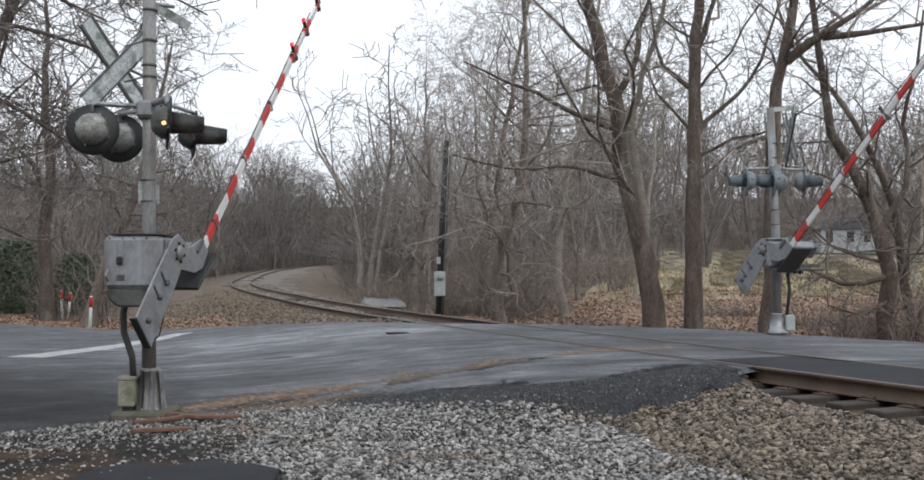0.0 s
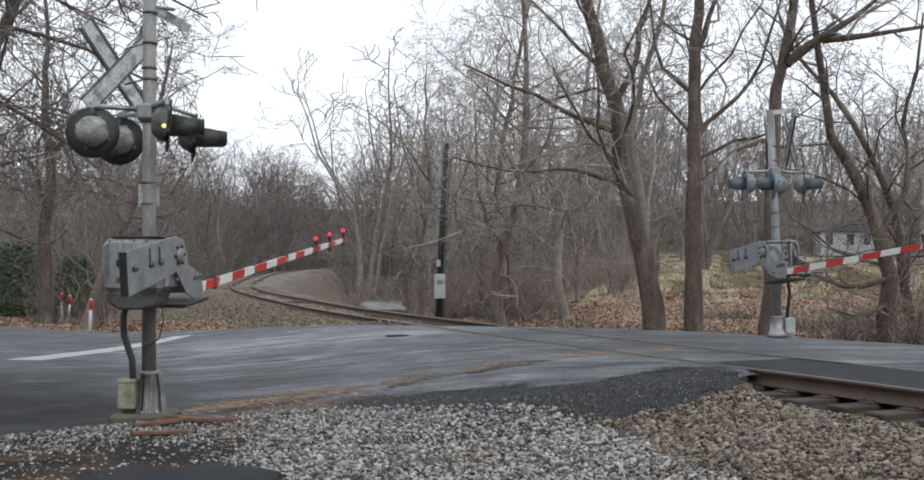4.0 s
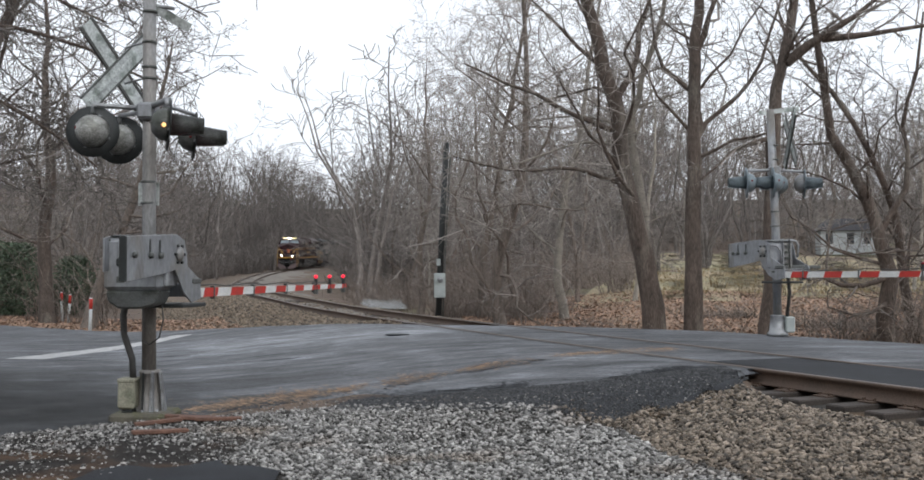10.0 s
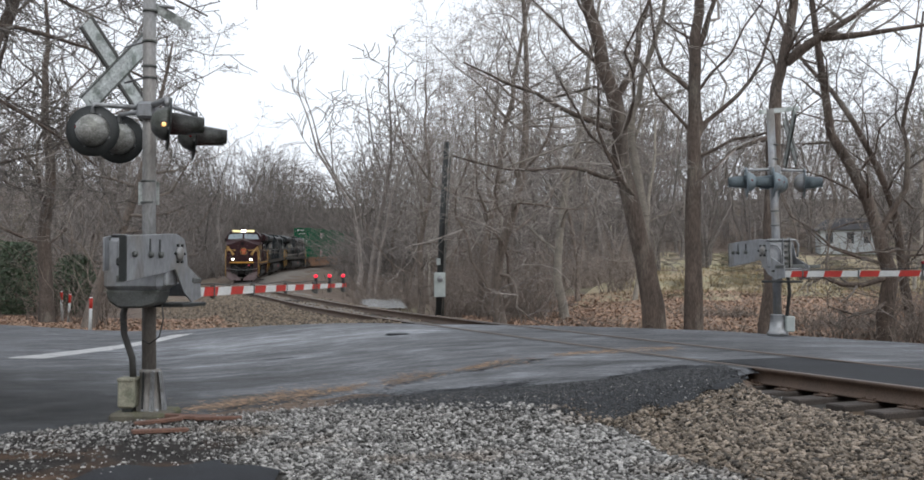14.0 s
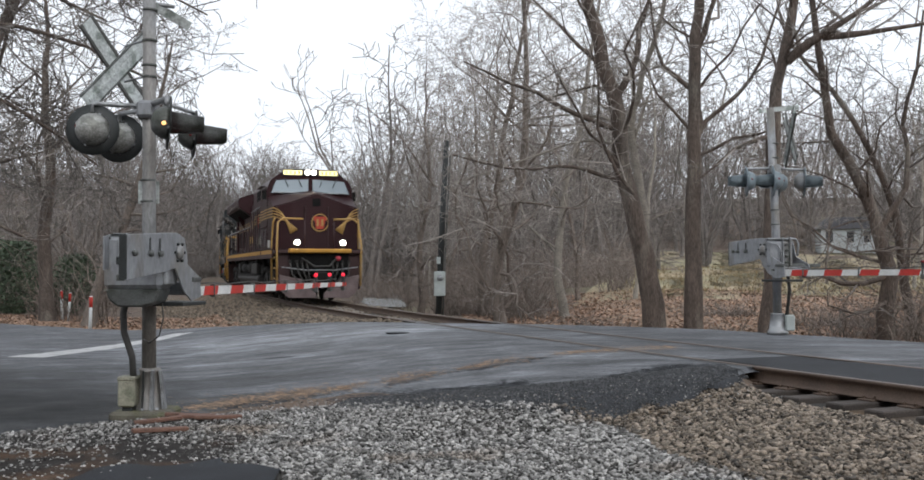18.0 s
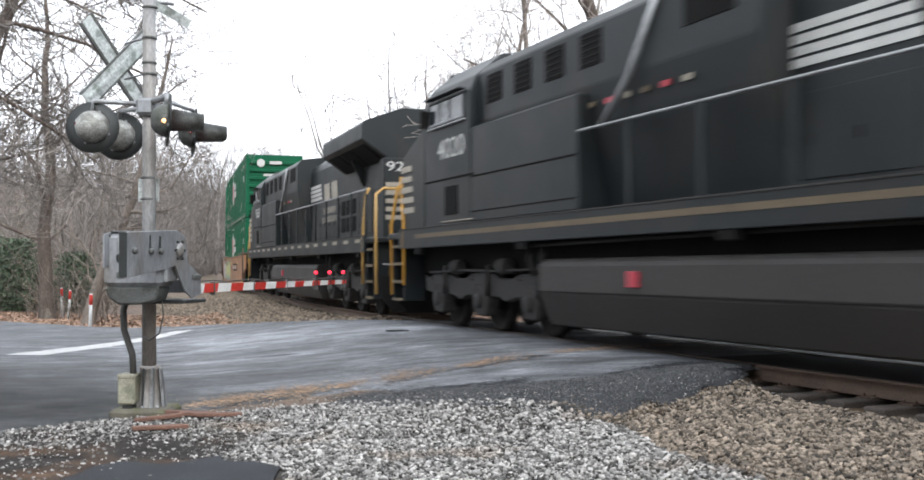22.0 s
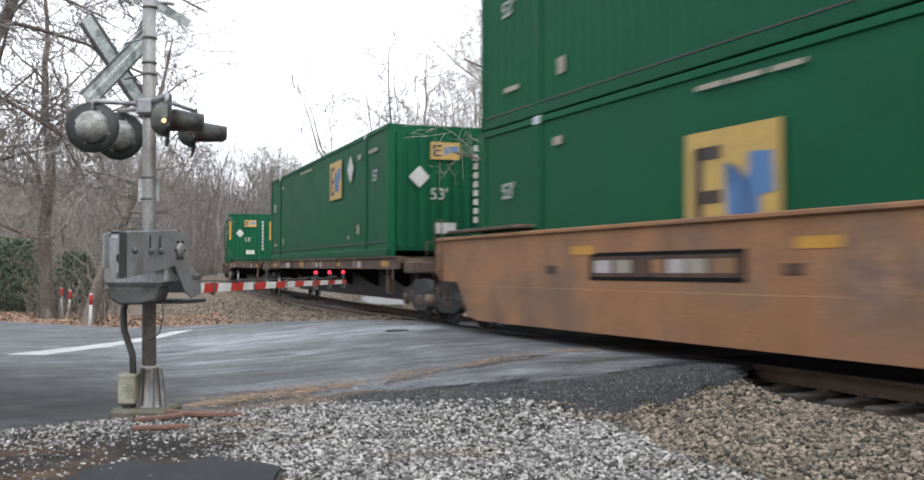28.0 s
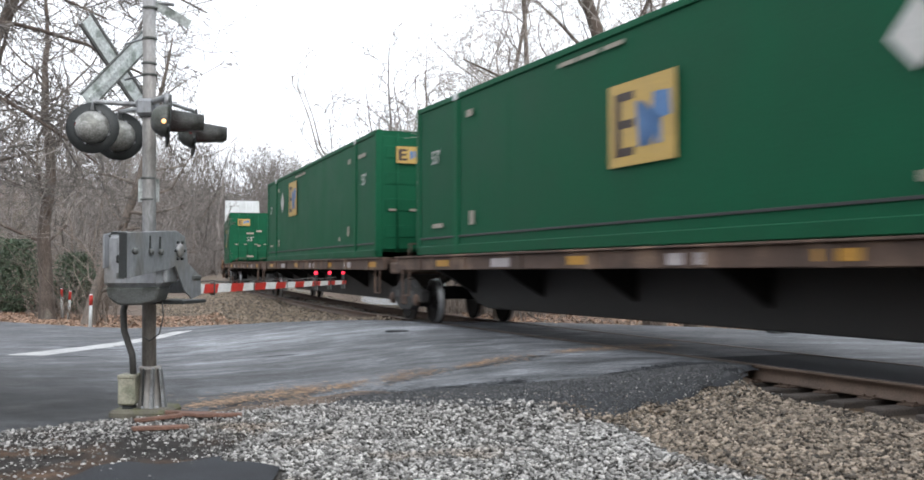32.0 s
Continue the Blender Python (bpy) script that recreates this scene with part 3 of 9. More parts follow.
def stones(name, x, y, z, size, material, label, seed, flat=0.65):
    """Broken stones, each with its own jagged shape and turn, joined as one heap."""
    r = np.random.RandomState(seed)
    n = len(x)
    v = CHIP[None] * (1 + r.uniform(-0.5, 0.45, (n, 8, 3)))
    v = v * np.stack((size * r.uniform(0.8, 1.5, n), size * r.uniform(0.6, 1.0, n), size * r.uniform(0.45, 0.8, n) * flat / 0.65), 1)[:, None, :]
    a, b = r.uniform(0, math.tau, n), r.uniform(-0.7, 0.7, n)
    ca, sa, cb, sb = (w[:, None] for w in (np.cos(a), np.sin(a), np.cos(b), np.sin(b)))
    vx, vz = v[..., 0] * cb - v[..., 2] * sb, v[..., 0] * sb + v[..., 2] * cb
    vx, vy = vx * ca - v[..., 1] * sa, vx * sa + v[..., 1] * ca
    out = np.stack((vx + x[:, None], vy + y[:, None], vz + z[:, None]), -1).reshape(-1, 3)
    f = (CHIP_F[None] + 8 * np.arange(n)[:, None, None]).reshape(-1, 4)
    return tagged(arrays(name, out, f, material), label, "gravel", kind="stuff")


def scatter(n, x0, x1, y0, y1, seed):
    r = np.random.RandomState(seed)
    return r.uniform(x0, x1, n), r.uniform(y0, y1, n)


GRAVEL_EDGE = ((-9, 6.3), (-4.4, 8.9), (-3.6, 9.8), (-2.6, 10.4), (-1.4, 10.5), (0.2, 9.75), (1.35, 9.4), (2.4, 10.15), (3.15, 10.75), (4.6, 8.4), (7.0, 3.4), (10.5, -3))
OLD_PATCH = ((-2.9, 5.4), (-2.75, 7.1), (-2.3, 7.6), (-1.7, 7.65), (-1.25, 7.2), (-1.1, 5.4))
gravel_poly = GRAVEL_EDGE + ((10.5, -6), (-9, -6))
grav = tagged(strip("gravel_shoulder", ((-9, -5), (-6, -5), (-4, -5), (-2.6, -5), (-1.4, -5), (0.2, -5), (1.5, -5), (2.7, -5), (3.4, -5), (4.6, -5), (7.0, -5), (10.5, -5)),
                    GRAVEL_EDGE, 160, 110, bare_level, 0.02, GRAVEL, 0.2, 5.0), "grey and brown gravel shoulder beside the track", "gravel", kind="structure")
gx, gy = scatter(175000, -6.5, 8.5, 4.6, 11.0, 11)
keep = inside(gravel_poly, gx, gy) & (abs(gx / gy) < 0.56)
gs, gq = beside(gx, gy)
keep &= (gq > 1.36)
# thinner over the dark trampled patches at the road's edge
patch = np.array([noise.noise(Vector((a * 0.55, b * 0.55, 4.0))) for a, b in zip(gx, gy)])
thin = inside(OLD_PATCH, gx, gy)
soil = smooth_step(-1.2, -2.6, gx + 0.9 * patch) * smooth_step(9.4, 8.4, gy + patch) * 0.88
luck = np.random.RandomState(3).uniform(size=len(gx))
keep &= np.where(thin, luck < 0.03, luck > soil)
gx, gy, gq = gx[keep], gy[keep], gq[keep]
gz = bare_level(gx, gy) + 0.02 + np.random.RandomState(4).uniform(-0.005, 0.022, len(gx))
gsize = (0.0072 + 0.0235 * np.random.RandomState(5).uniform(0, 1, len(gx)) ** 2.0) * np.where(gq < 4.0, 1.2, 1.0) * np.where(gx < -1.8, 0.78, 1.0)
tan = gq + 0.9 * patch[keep] < 3.75
stones("ballast_stones", gx[~tan], gy[~tan], gz[~tan], gsize[~tan], STONE, "loose angular grey gravel stones", 6, flat=0.55)
stones("track_side_stones", gx[tan], gy[tan], gz[tan], gsize[tan], TAN_STONE, "loose angular tan ballast stones beside the rail", 7, flat=0.55)
tagged(strip("bare_soil", ((-6.5, 5.2), (-4.5, 5.2), (-3.2, 5.2), (-2.2, 5.2)), ((-5.0, 8.2), (-3.9, 9.2), (-2.9, 9.4), (-1.9, 8.6)), 60, 40, bare_level, 0.03, SOIL, 0.4, 33.0), "dark trampled soil showing through the gravel", "soil", kind="structure")
tagged(strip("old_asphalt", ((-2.9, 5.4), (-2.1, 5.3), (-1.2, 5.4)), ((-2.75, 7.2), (-1.95, 7.7), (-1.25, 7.2)), 40, 20, bare_level, 0.045, DARK_ASPHALT, 0.3, 35.0), "broken remnant of old dark asphalt", "asphalt patch", kind="structure")
r_ = np.random.RandomState(21)
bs, bq = r_.uniform(8.3, 48, 14000), r_.uniform(0.85, 5.2, 14000)
bp = np.array([on_line(a, b) for a, b in zip(bs, bq)])
ok = ~inside(ROAD_POLY, bp[:, 0], bp[:, 1])
bp, bq = bp[ok], bq[ok]
bz = bare_level(bp[:, 0], bp[:, 1]) + r_.uniform(0, 0.03, len(bp))
stones("bank_stones", bp[:, 0], bp[:, 1], bz, r_.uniform(0.03, 0.075, len(bp)), BANK_STONE, "brown ballast stones heaped on the curved bank", 8)
bs, bq = r_.uniform(8.3, 70, 4000), r_.uniform(-2.6, 0.85, 4000)
bp = np.array([on_line(a, b) for a, b in zip(bs, bq)])
bz = bare_level(bp[:, 0], bp[:, 1]) + r_.uniform(0, 0.03, len(bp))
stones("track_stones", bp[:, 0], bp[:, 1], bz, r_.uniform(0.03, 0.06, len(bp)), BANK_STONE, "brown ballast stones between the ties", 9)
BANK_IN = [tuple(on_line(s_, 0.8)[:2]) for s_ in range(10, 131, 10)]
BANK_OUT = [tuple(on_line(s_, 5.4)[:2]) for s_ in range(10, 131, 10)]
tagged(strip("track_bank", BANK_IN, BANK_OUT, 120, 16, bare_level, 0.015, BANK, 0.3, 7.0), "brown gravel bank beside the curving track", "bank", kind="structure")
FAR_IN = [tuple(on_line(s_, 0.8)[:2]) for s_ in range(10, 151, 10)]
FAR_OUT = [tuple(on_line(s_, -4.6)[:2]) for s_ in range(10, 151, 10)]
pale = mat("pale track gravel", (0.17, 0.15, 0.128), 0.95, spread=0.35, scale=0.8, fine=14, bump=0.6, dist=0.03)
tagged(strip("track_bed", FAR_IN, FAR_OUT, 140, 14, bare_level, 0.02, pale, 0.3, 8.0), "pale gravel bed between and beside the rails", "track bed", kind="structure")

# dark fresh asphalt along the near rail and the ramp edge, ramp shading painted in
def ramp_level(x, y):
    """From the gravel up onto the road."""
    w = smooth_step(-0.9, 0.25, y - np.interp(x, [p[0] for p in NEAR_EDGE[:10]], [p[1] for p in NEAR_EDGE[:10]]))
    return (bare_level(x, y) + 0.03) * (1 - w) + np.maximum(road_level(x, y), bare_level(x, y) + 0.03) * w


tagged(strip("asphalt_patch", ((-1.4, 10.3), (0.2, 9.55), (1.35, 9.2), (2.4, 9.95), (3.05, 10.7)), ((-1.2, 10.9), (0.3, 10.6), (1.4, 10.55), (2.3, 11.0), (2.95, 11.6)),
             90, 24, ramp_level, 0.006, FRESH_ASPHALT, 0.35, 12.0, 0.03), "dark crumbled asphalt ramp at the crossing's edge, ramp shading in its colour", "asphalt patch", kind="structure")
tagged(strip("asphalt_infill", [tuple(on_line(s_, 0.69)[:2]) for s_ in np.linspace(-16, -2, 12)], [tuple(on_line(s_, -0.69)[:2]) for s_ in np.linspace(-16, -2, 12)],
             60, 6, lambda x, y: rail_z(beside(x, y)[0]), -0.007, FRESH_ASPHALT, 0.02, 13.0), "dark asphalt filling between the rails", "asphalt", kind="structure")
RAMP_POLY = ((-1.4, 10.3), (0.2, 9.5), (1.35, 9.15), (2.4, 9.95), (3.05, 10.7), (2.9, 11.3), (2.3, 10.9), (1.4, 10.5), (0.3, 10.5), (-1.2, 10.8))
CRUMB = mat("dark crumbled stone", (0.085, 0.087, 0.09), 0.9, spec=0.15, spread=0.3, scale=9, fine=80, bump=0.2, island=0.6)
crumb_x, crumb_y = scatter(42000, -1.5, 3.1, 8.7, 11.4, 47)
dk = inside(RAMP_POLY, crumb_x, crumb_y)
crumb_x, crumb_y = crumb_x[dk], crumb_y[dk]
stones("ramp_crumbs", crumb_x, crumb_y, ramp_level(crumb_x, crumb_y) + 0.008, np.random.RandomState(48).uniform(0.004, 0.0115, len(crumb_x)), CRUMB, "fine dark crumbs covering the asphalt ramp", 49)
spill_x, spill_y = scatter(4200, -2.4, 3.3, 8.3, 11.2, 41)
dk = inside(((-2.4, 10.4), (-1.4, 10.2), (0.2, 9.2), (1.4, 8.5), (2.7, 9.6), (3.3, 10.2), (2.6, 10.5), (1.2, 9.9), (-0.4, 10.5), (-2.0, 11.0)), spill_x, spill_y)
spill_x, spill_y = spill_x[dk], spill_y[dk]
stones("spilled_stones", spill_x, spill_y, ramp_level(spill_x, spill_y) + 0.008, np.random.RandomState(42).uniform(0.003, 0.011, len(spill_x)), STONE, "small pale stones spilled over black asphalt", 43)


def streak(name, x0, y0, x1, y1, w, seed, material, label, category):
    """A tapering stain on the asphalt between two places."""
    n = 9
    d = Vector((x1 - x0, y1 - y0))
    e = Vector((-d.y, d.x)).normalized()
    ea, eb = [], []
    for i in range(n):
        u = i / (n - 1)
        c = Vector((x0, y0)) + d * u
        k = w * (math.sin(math.pi * u) ** 0.6 * 0.5 + 0.02)
        ea.append(tuple(c - e * k)), eb.append(tuple(c + e * k))
    return tagged(strip(name, ea, eb, 28, 4, road_level, 0.003 + 0.0012 * (seed % 3), material, w * 0.22, seed * 1.7), label, category, kind="structure")


def specks(name, path, n, wide, size, seed, material, label, category):
    """Thin flakes strewn along a bent line, thickest in its middle."""
    r = np.random.RandomState(seed)
    p = np.array(path, float)
    u = r.uniform(0, len(p) - 1, n)
    lump = noise2(u * 2.3, u * 0 + seed, 1.0, seed * 1.3)
    u, lump = u[lump > r.uniform(-0.35, 0.3, n)], lump[lump > -9]
    m = len(u)
    x, y = np.interp(u, np.arange(len(p)), p[:, 0]), np.interp(u, np.arange(len(p)), p[:, 1])
    w = wide * (0.4 + 0.9 * abs(np.sin(u * 2.1 + seed)))
    x, y = x + r.normal(0, 1, m) * w * 0.6, y + r.normal(0, 1, m) * w
    z = road_level(x, y) + 0.004 + r.uniform(0, 0.002, m)
    a = np.arange(6) * math.tau / 6
    rad = (size * r.uniform(0.3, 1.0, m) ** 1.5)[:, None] * r.uniform(0.6, 1.2, (m, 6))
    v = np.stack((x[:, None] + 1.8 * rad * np.cos(a), y[:, None] + rad * np.sin(a), np.repeat(z[:, None], 6, 1)), -1).reshape(-1, 3)
    return tagged(arrays(name, v, np.arange(6 * m).reshape(-1, 6), material), label, category, kind="stuff")


PATH = ((-3.0, 10.9), (-2.0, 11.5), (-1.1, 11.8), (0.0, 12.3), (0.9, 12.9), (2.1, 13.6), (3.0, 14.2))
specks("road_dirt", PATH, 5200, 0.19, 0.021, 3, DIRT, "orange dirt washed along the road edge", "dirt")
specks("road_dirt", ((-3.0, 11.1), (-2.2, 11.4), (-1.5, 11.6)), 1500, 0.3, 0.02, 5, DIRT, "orange dirt washed along the road edge", "dirt")
specks("road_crumbs", ((-1.3, 10.9), (0.3, 10.65), (1.4, 10.6), (2.3, 11.0), (2.9, 11.5)), 5200, 0.16, 0.024, 11, FRESH_ASPHALT, "black crumbs along the rim of the asphalt ramp", "asphalt crumbs")
specks("road_crumbs", ((-0.9, 11.5), (0.2, 12.1), (1.0, 12.7)), 600, 0.07, 0.022, 7, FRESH_ASPHALT, "dark crumbs in a crack of the road", "dirt")
rs_ = random.Random(8)
for k in range(14):
    x, y = rs_.uniform(-9, -2.5), rs_.uniform(11.5, 20)
    ln = rs_.uniform(0.25, 0.7)
    streak("road_stain", x - ln, y + ln * 0.12, x + ln, y - ln * 0.12, rs_.uniform(0.04, 0.1), k + 31, DARK_ASPHALT, "narrow dark crack in the asphalt", "road crack")
tagged(strip("stop_line", ((-8.0, 17.6), (-7.4, 19.6), (-7.0, 21.4), (-6.65, 23.2)), ((-7.3, 17.5), (-6.8, 19.5), (-6.45, 21.3), (-6.15, 23.1)),
             50, 4, road_level, 0.006, ROAD_LINE, 0.04, 15.0), "worn white stop line painted on the asphalt", "road marking", kind="structure")
for side in (0.83, 0.66, -0.66, -0.83):
    w = 0.035
    tagged(strip("flangeway", [tuple(on_line(s_, side - w)[:2]) for s_ in np.linspace(-3, 9, 10)], [tuple(on_line(s_, side + w)[:2]) for s_ in np.linspace(-3, 9, 10)],
                 40, 3, road_level, 0.005, BLACK_PAINT, 0.012, 16.0 + side), "dark rubber strip along the rail in the road", "crossing seam", kind="structure")
cover = part("drain_cover", lathe(((0.22, 0), (0.22, 0.008), (0.19, 0.01), (0.0001, 0.01)), 18), DARK_ASPHALT)
tagged(cover, "dark iron drain cover set in the road", "drain cover")
cz = float(road_level(-1.15, 18.0)[0])
cover.matrix_basis = pose(-1.15, 18.0, cz + 0.004)
WATER_A = ((-5.6, 57), (-4.8, 48), (-3.7, 41))
WATER_B = ((-3.6, 57), (-2.8, 48), (-2.2, 41))
tagged(strip("creek", WATER_A, WATER_B, 30, 8, lambda x, y: np.full(len(np.atleast_1d(x)), EYE.z - 1.36), 0.0, WATER, 0.3, 17.0),
       "narrow creek beyond the track, sky reflection put into its pale colour", "creek", kind="structure")


# ---- crossing signals ----
def lamp_head(parent, at, facing, housing, dome, lit=None, hood_len=0.34, name="signal_light", plate=BLACK_PAINT):
    """One flasher: domed housing, round black background, lens and hood. z of the unit points the way it faces."""
    m = look(at, Vector(at) - Vector(facing))
    head = part(name, lathe(((0.02, -0.17), (0.09, -0.155), (0.14, -0.11), (0.165, -0.05), (0.17, -0.0)), 24), dome, parent)
    head.matrix_basis = m
    part("background", lathe(((0.16, 0.0), (0.265, 0.0), (0.265, 0.008), (0.16, 0.008)), 28), plate, head)
    part("lens", lathe(((0.11, 0.008), (0.105, 0.02), (0.07, 0.03), (0.001, 0.035)), 20), lit or DIM_RED, head, "round red lens")
    # hood: the upper three quarters of a tapering cylinder
    bm = bmesh.new()
    rows = []
    for z, r in ((0.008, 0.122), (hood_len * 0.5, 0.112), (hood_len, 0.1)):
        cut = 0.25 + 0.5 * z
        rows.append([bm.verts.new((r * math.cos(a), r * math.sin(a), z)) for a in np.linspace(-math.pi / 2 * (1 - cut) + 0.2, math.pi * 1.5 - math.pi / 2 * cut - 0.2, 17)])
    for a, b in zip(rows, rows[1:]):
        for j in range(16):
            bm.faces.new((a[j], a[j + 1], b[j + 1], b[j])).smooth = True
    bmesh.ops.solidify(bm, geom=bm.faces[:], thickness=0.006)
    # the open side must point down in the world
    down = (m.to_3x3().inverted() @ Vector((0, 0, -1)))
    turn = math.atan2(down.y, down.x)
    bmesh.ops.transform(bm, matrix=Matrix.Rotation(turn + math.pi / 2, 4, "Z"), verts=bm.verts[:])
    part("hood", bm, housing, head)
    for k in range(4):
        a = math.tau * k / 4 + 0.4
        part("clip", box(-0.008, 0.008, -0.012, 0.012, -0.02, 0.006, 0.002, m=Matrix.Rotation(a, 4, "Z") @ Matrix.Translation((0.175, 0, 0))), GALV, head)
    part("side_lens", lathe(((0.022, 0), (0.018, 0.012), (0.001, 0.016)), 10, m=Matrix.Translation((0.0, 0.0, 0)) @ Matrix.Rotation(turn + math.pi / 2, 4, "Z")
                            @ Matrix.Translation((0.145, 0.02, -0.07)) @ Matrix.Rotation(radians(90), 4, "Y")), AMBER_LAMP if lit else DIM_RED, head)
    return head


def crossbuck(parent, at, normal, name="crossbuck_blade"):
    n = Vector(normal).normalized()
    m = look(at, Vector(at) + n)
    for k, (ang, mt) in enumerate(((45, SIGN_BACK), (-45, SIGN_DARK))):
        bm = box(-0.6, 0.6, -0.1, 0.1, -0.006 - 0.012 * k, 0.006 - 0.012 * k, 0.003)
        blade = part(name, bm, SIGN_BACK, parent, "weathered white crossbuck blade seen from behind")
        blade.matrix_basis = m @ Matrix.Rotation(radians(ang), 4, "Z")
        for e in (-1, 1):
            part("rim", box(-0.61, 0.61, e * 0.092 - (0.01, 0.018)[k], e * 0.092 + (0.01, 0.018)[k], -0.016 - 0.012 * k, 0.014 - 0.012 * k, 0.002), SIGN_DARK if k else HOOD_GREY, blade)
        part("stiffener", box(-0.55, 0.55, -0.02, 0.02, 0.007 - 0.012 * k, 0.02 - 0.012 * k, 0.003), SIGN_BACK, blade) if not k else None


def stripes_bar(length, h0, h1, w, parent, start=0.0, pitch=0.36, slant=0.02):
    """The arm's red and white bands, cut on the slant, as one bar with two materials. x along the arm."""
    bm = bmesh.new()
    cuts = [0.0]
    a = start
    while a < length:
        if a > 0.02:
            cuts.append(a)
        a += pitch
    cuts.append(length)
    prev = None
    for i, c in enumerate(cuts):
        t = c / length
        hh = h0 + (h1 - h0) * t
        sl = slant if 0 < i < len(cuts) - 1 else 0
        ring = [bm.verts.new(p) for p in ((c - sl, -w, -hh), (c - sl, w, -hh), (c + sl, w, hh), (c + sl, -w, hh))]
        if prev:
            for j in range(4):
                f = bm.faces.new((prev[j], prev[(j + 1) % 4], ring[(j + 1) % 4], ring[j]))
                f.material_index = i % 2
        else:
            bm.faces.new(ring[::-1])
        prev = ring
    bm.faces.new(prev)
    bmesh.ops.recalc_face_normals(bm, faces=bm.faces[:])
    return bm


def gate_arm(parent, length, lights, back=1.05, lens=RED_LAMP, weight=BLACK_PAINT):
    """The moving part: side plates with counterweights, clamp, striped bar and red lamps. x along the arm, y the axle, z up; the origin is the axle."""
    arm = part("gate_arm", prism(((-back, 0.15), (-0.3, 0.19), (-0.05, 0.2), (0.12, 0.15), (0.17, 0.02), (0.2, -0.12), (0.5, -0.26), (0.52, -0.46), (0.3, -0.5),
                                  (0.12, -0.4), (-0.08, -0.16), (-0.25, -0.19), (-back, -0.27)), -0.06, -0.04, bevel=0.004), ALU, parent, "aluminium gate arm carrier with red and white striped arm")
    part("side_plate", prism(((-0.5, 0.15), (-0.3, 0.19), (-0.05, 0.2), (0.12, 0.15), (0.2, -0.12), (0.5, -0.26), (0.52, -0.46), (0.3, -0.5), (-0.1, -0.1), (-0.5, -0.18)),
                             0.48, 0.5, bevel=0.004), ALU, arm)
    part("counterweight", box(-back - 0.02, -back - 0.001, -0.062, 0.012, -0.265, 0.145, 0.004), weight, arm, "dark counterweight block")
    for a in (-0.62, -0.42):
        part("slot", box(a - 0.012, a + 0.012, -0.066, -0.062, 0.0, 0.13, 0), BLACK_PAINT, arm, "black adjusting slot")
        part("bolt", lathe(((0.03, 0), (0.03, 0.03), (0.001, 0.034)), 8, m=Matrix.Translation((a, -0.062, -0.02)) @ Matrix.Rotation(radians(90), 4, "X")), HOOD_GREY, arm)
    part("bolt", lathe(((0.03, 0), (0.03, 0.03), (0.001, 0.034)), 8, m=Matrix.Translation((-back + 0.12, -0.062, -0.02)) @ Matrix.Rotation(radians(90), 4, "X")), HOOD_GREY, arm)
    part("hub", lathe(((0.075, 0), (0.075, 0.015), (0.04, 0.03), (0.001, 0.032)), 16, m=Matrix.Translation((0, -0.06, 0)) @ Matrix.Rotation(radians(90), 4, "X")), ALU, arm)
    for k in range(6):
        a = math.tau * k / 6
        part("bolt", lathe(((0.016, 0), (0.016, 0.02), (0.001, 0.022)), 6, m=Matrix.Translation((0.095 * math.cos(a), -0.06, 0.095 * math.sin(a))) @ Matrix.Rotation(radians(90), 4, "X")), BLACK_PAINT, arm)
    part("cross_tube", box(0.36, 0.5, -0.04, 0.48, -0.44, -0.3, 0.01), ALU, arm)
    part("clamp", box(0.3, 0.5, -0.075, 0.04, -0.3, -0.25, 0.008), HOOD_GREY, arm)
    part("clamp_foot", box(0.0, 0.56, -0.1, 0.3, -0.545, -0.505, 0.008), BLACK_PAINT, arm)
    bar = part("striped_bar", stripes_bar(length + 0.12, 0.05, 0.03, 0.018, arm, 0.14), (RED_BAND, WHITE_BAND), arm, "tapering arm with red and white bands")
    bar.matrix_basis = pose(0.5, -0.02, -0.4)
    part("stiffener", box(0.7, length * 0.75, 0.0, 0.012, -0.44, -0.36, 0.002), ALU, arm)
    for k, d in enumerate(lights):
        lm = part("arm_light", lathe(((0.01, -0.026), (0.024, -0.022), (0.028, 0.0), (0.024, 0.02), (0.01, 0.026)), 14,
                                     m=Matrix.Translation((d, -0.02, -0.25)) @ Matrix.Rotation(radians(90), 4, "Y")), lens, arm, "small red arm lamp")
        part("lamp_bracket", box(d - 0.02, d + 0.02, -0.04, 0.0, -0.42, -0.26, 0.004), BLACK_PAINT, arm)
        part("lamp_box", box(d - 0.03, d + 0.03, -0.05, 0.01, -0.5, -0.42, 0.006), HOOD_GREY, arm)
    part("arm_wire", tube([(0.5 + length * i / 14, -0.02, -0.325 + 0.012 * math.sin(i * 2.1)) for i in range(14)], 0.008, 5), HOSE, arm)
    for i in range(4):
        d = 0.9 + i * 1.15
        part("strap", box(d - 0.015, d + 0.015, -0.045, 0.005, -0.475, -0.33, 0.003), HOOD_GREY, arm)
    return arm


SIGNAL_LABEL = "grey crossing signal with gate, lights and crossbuck"
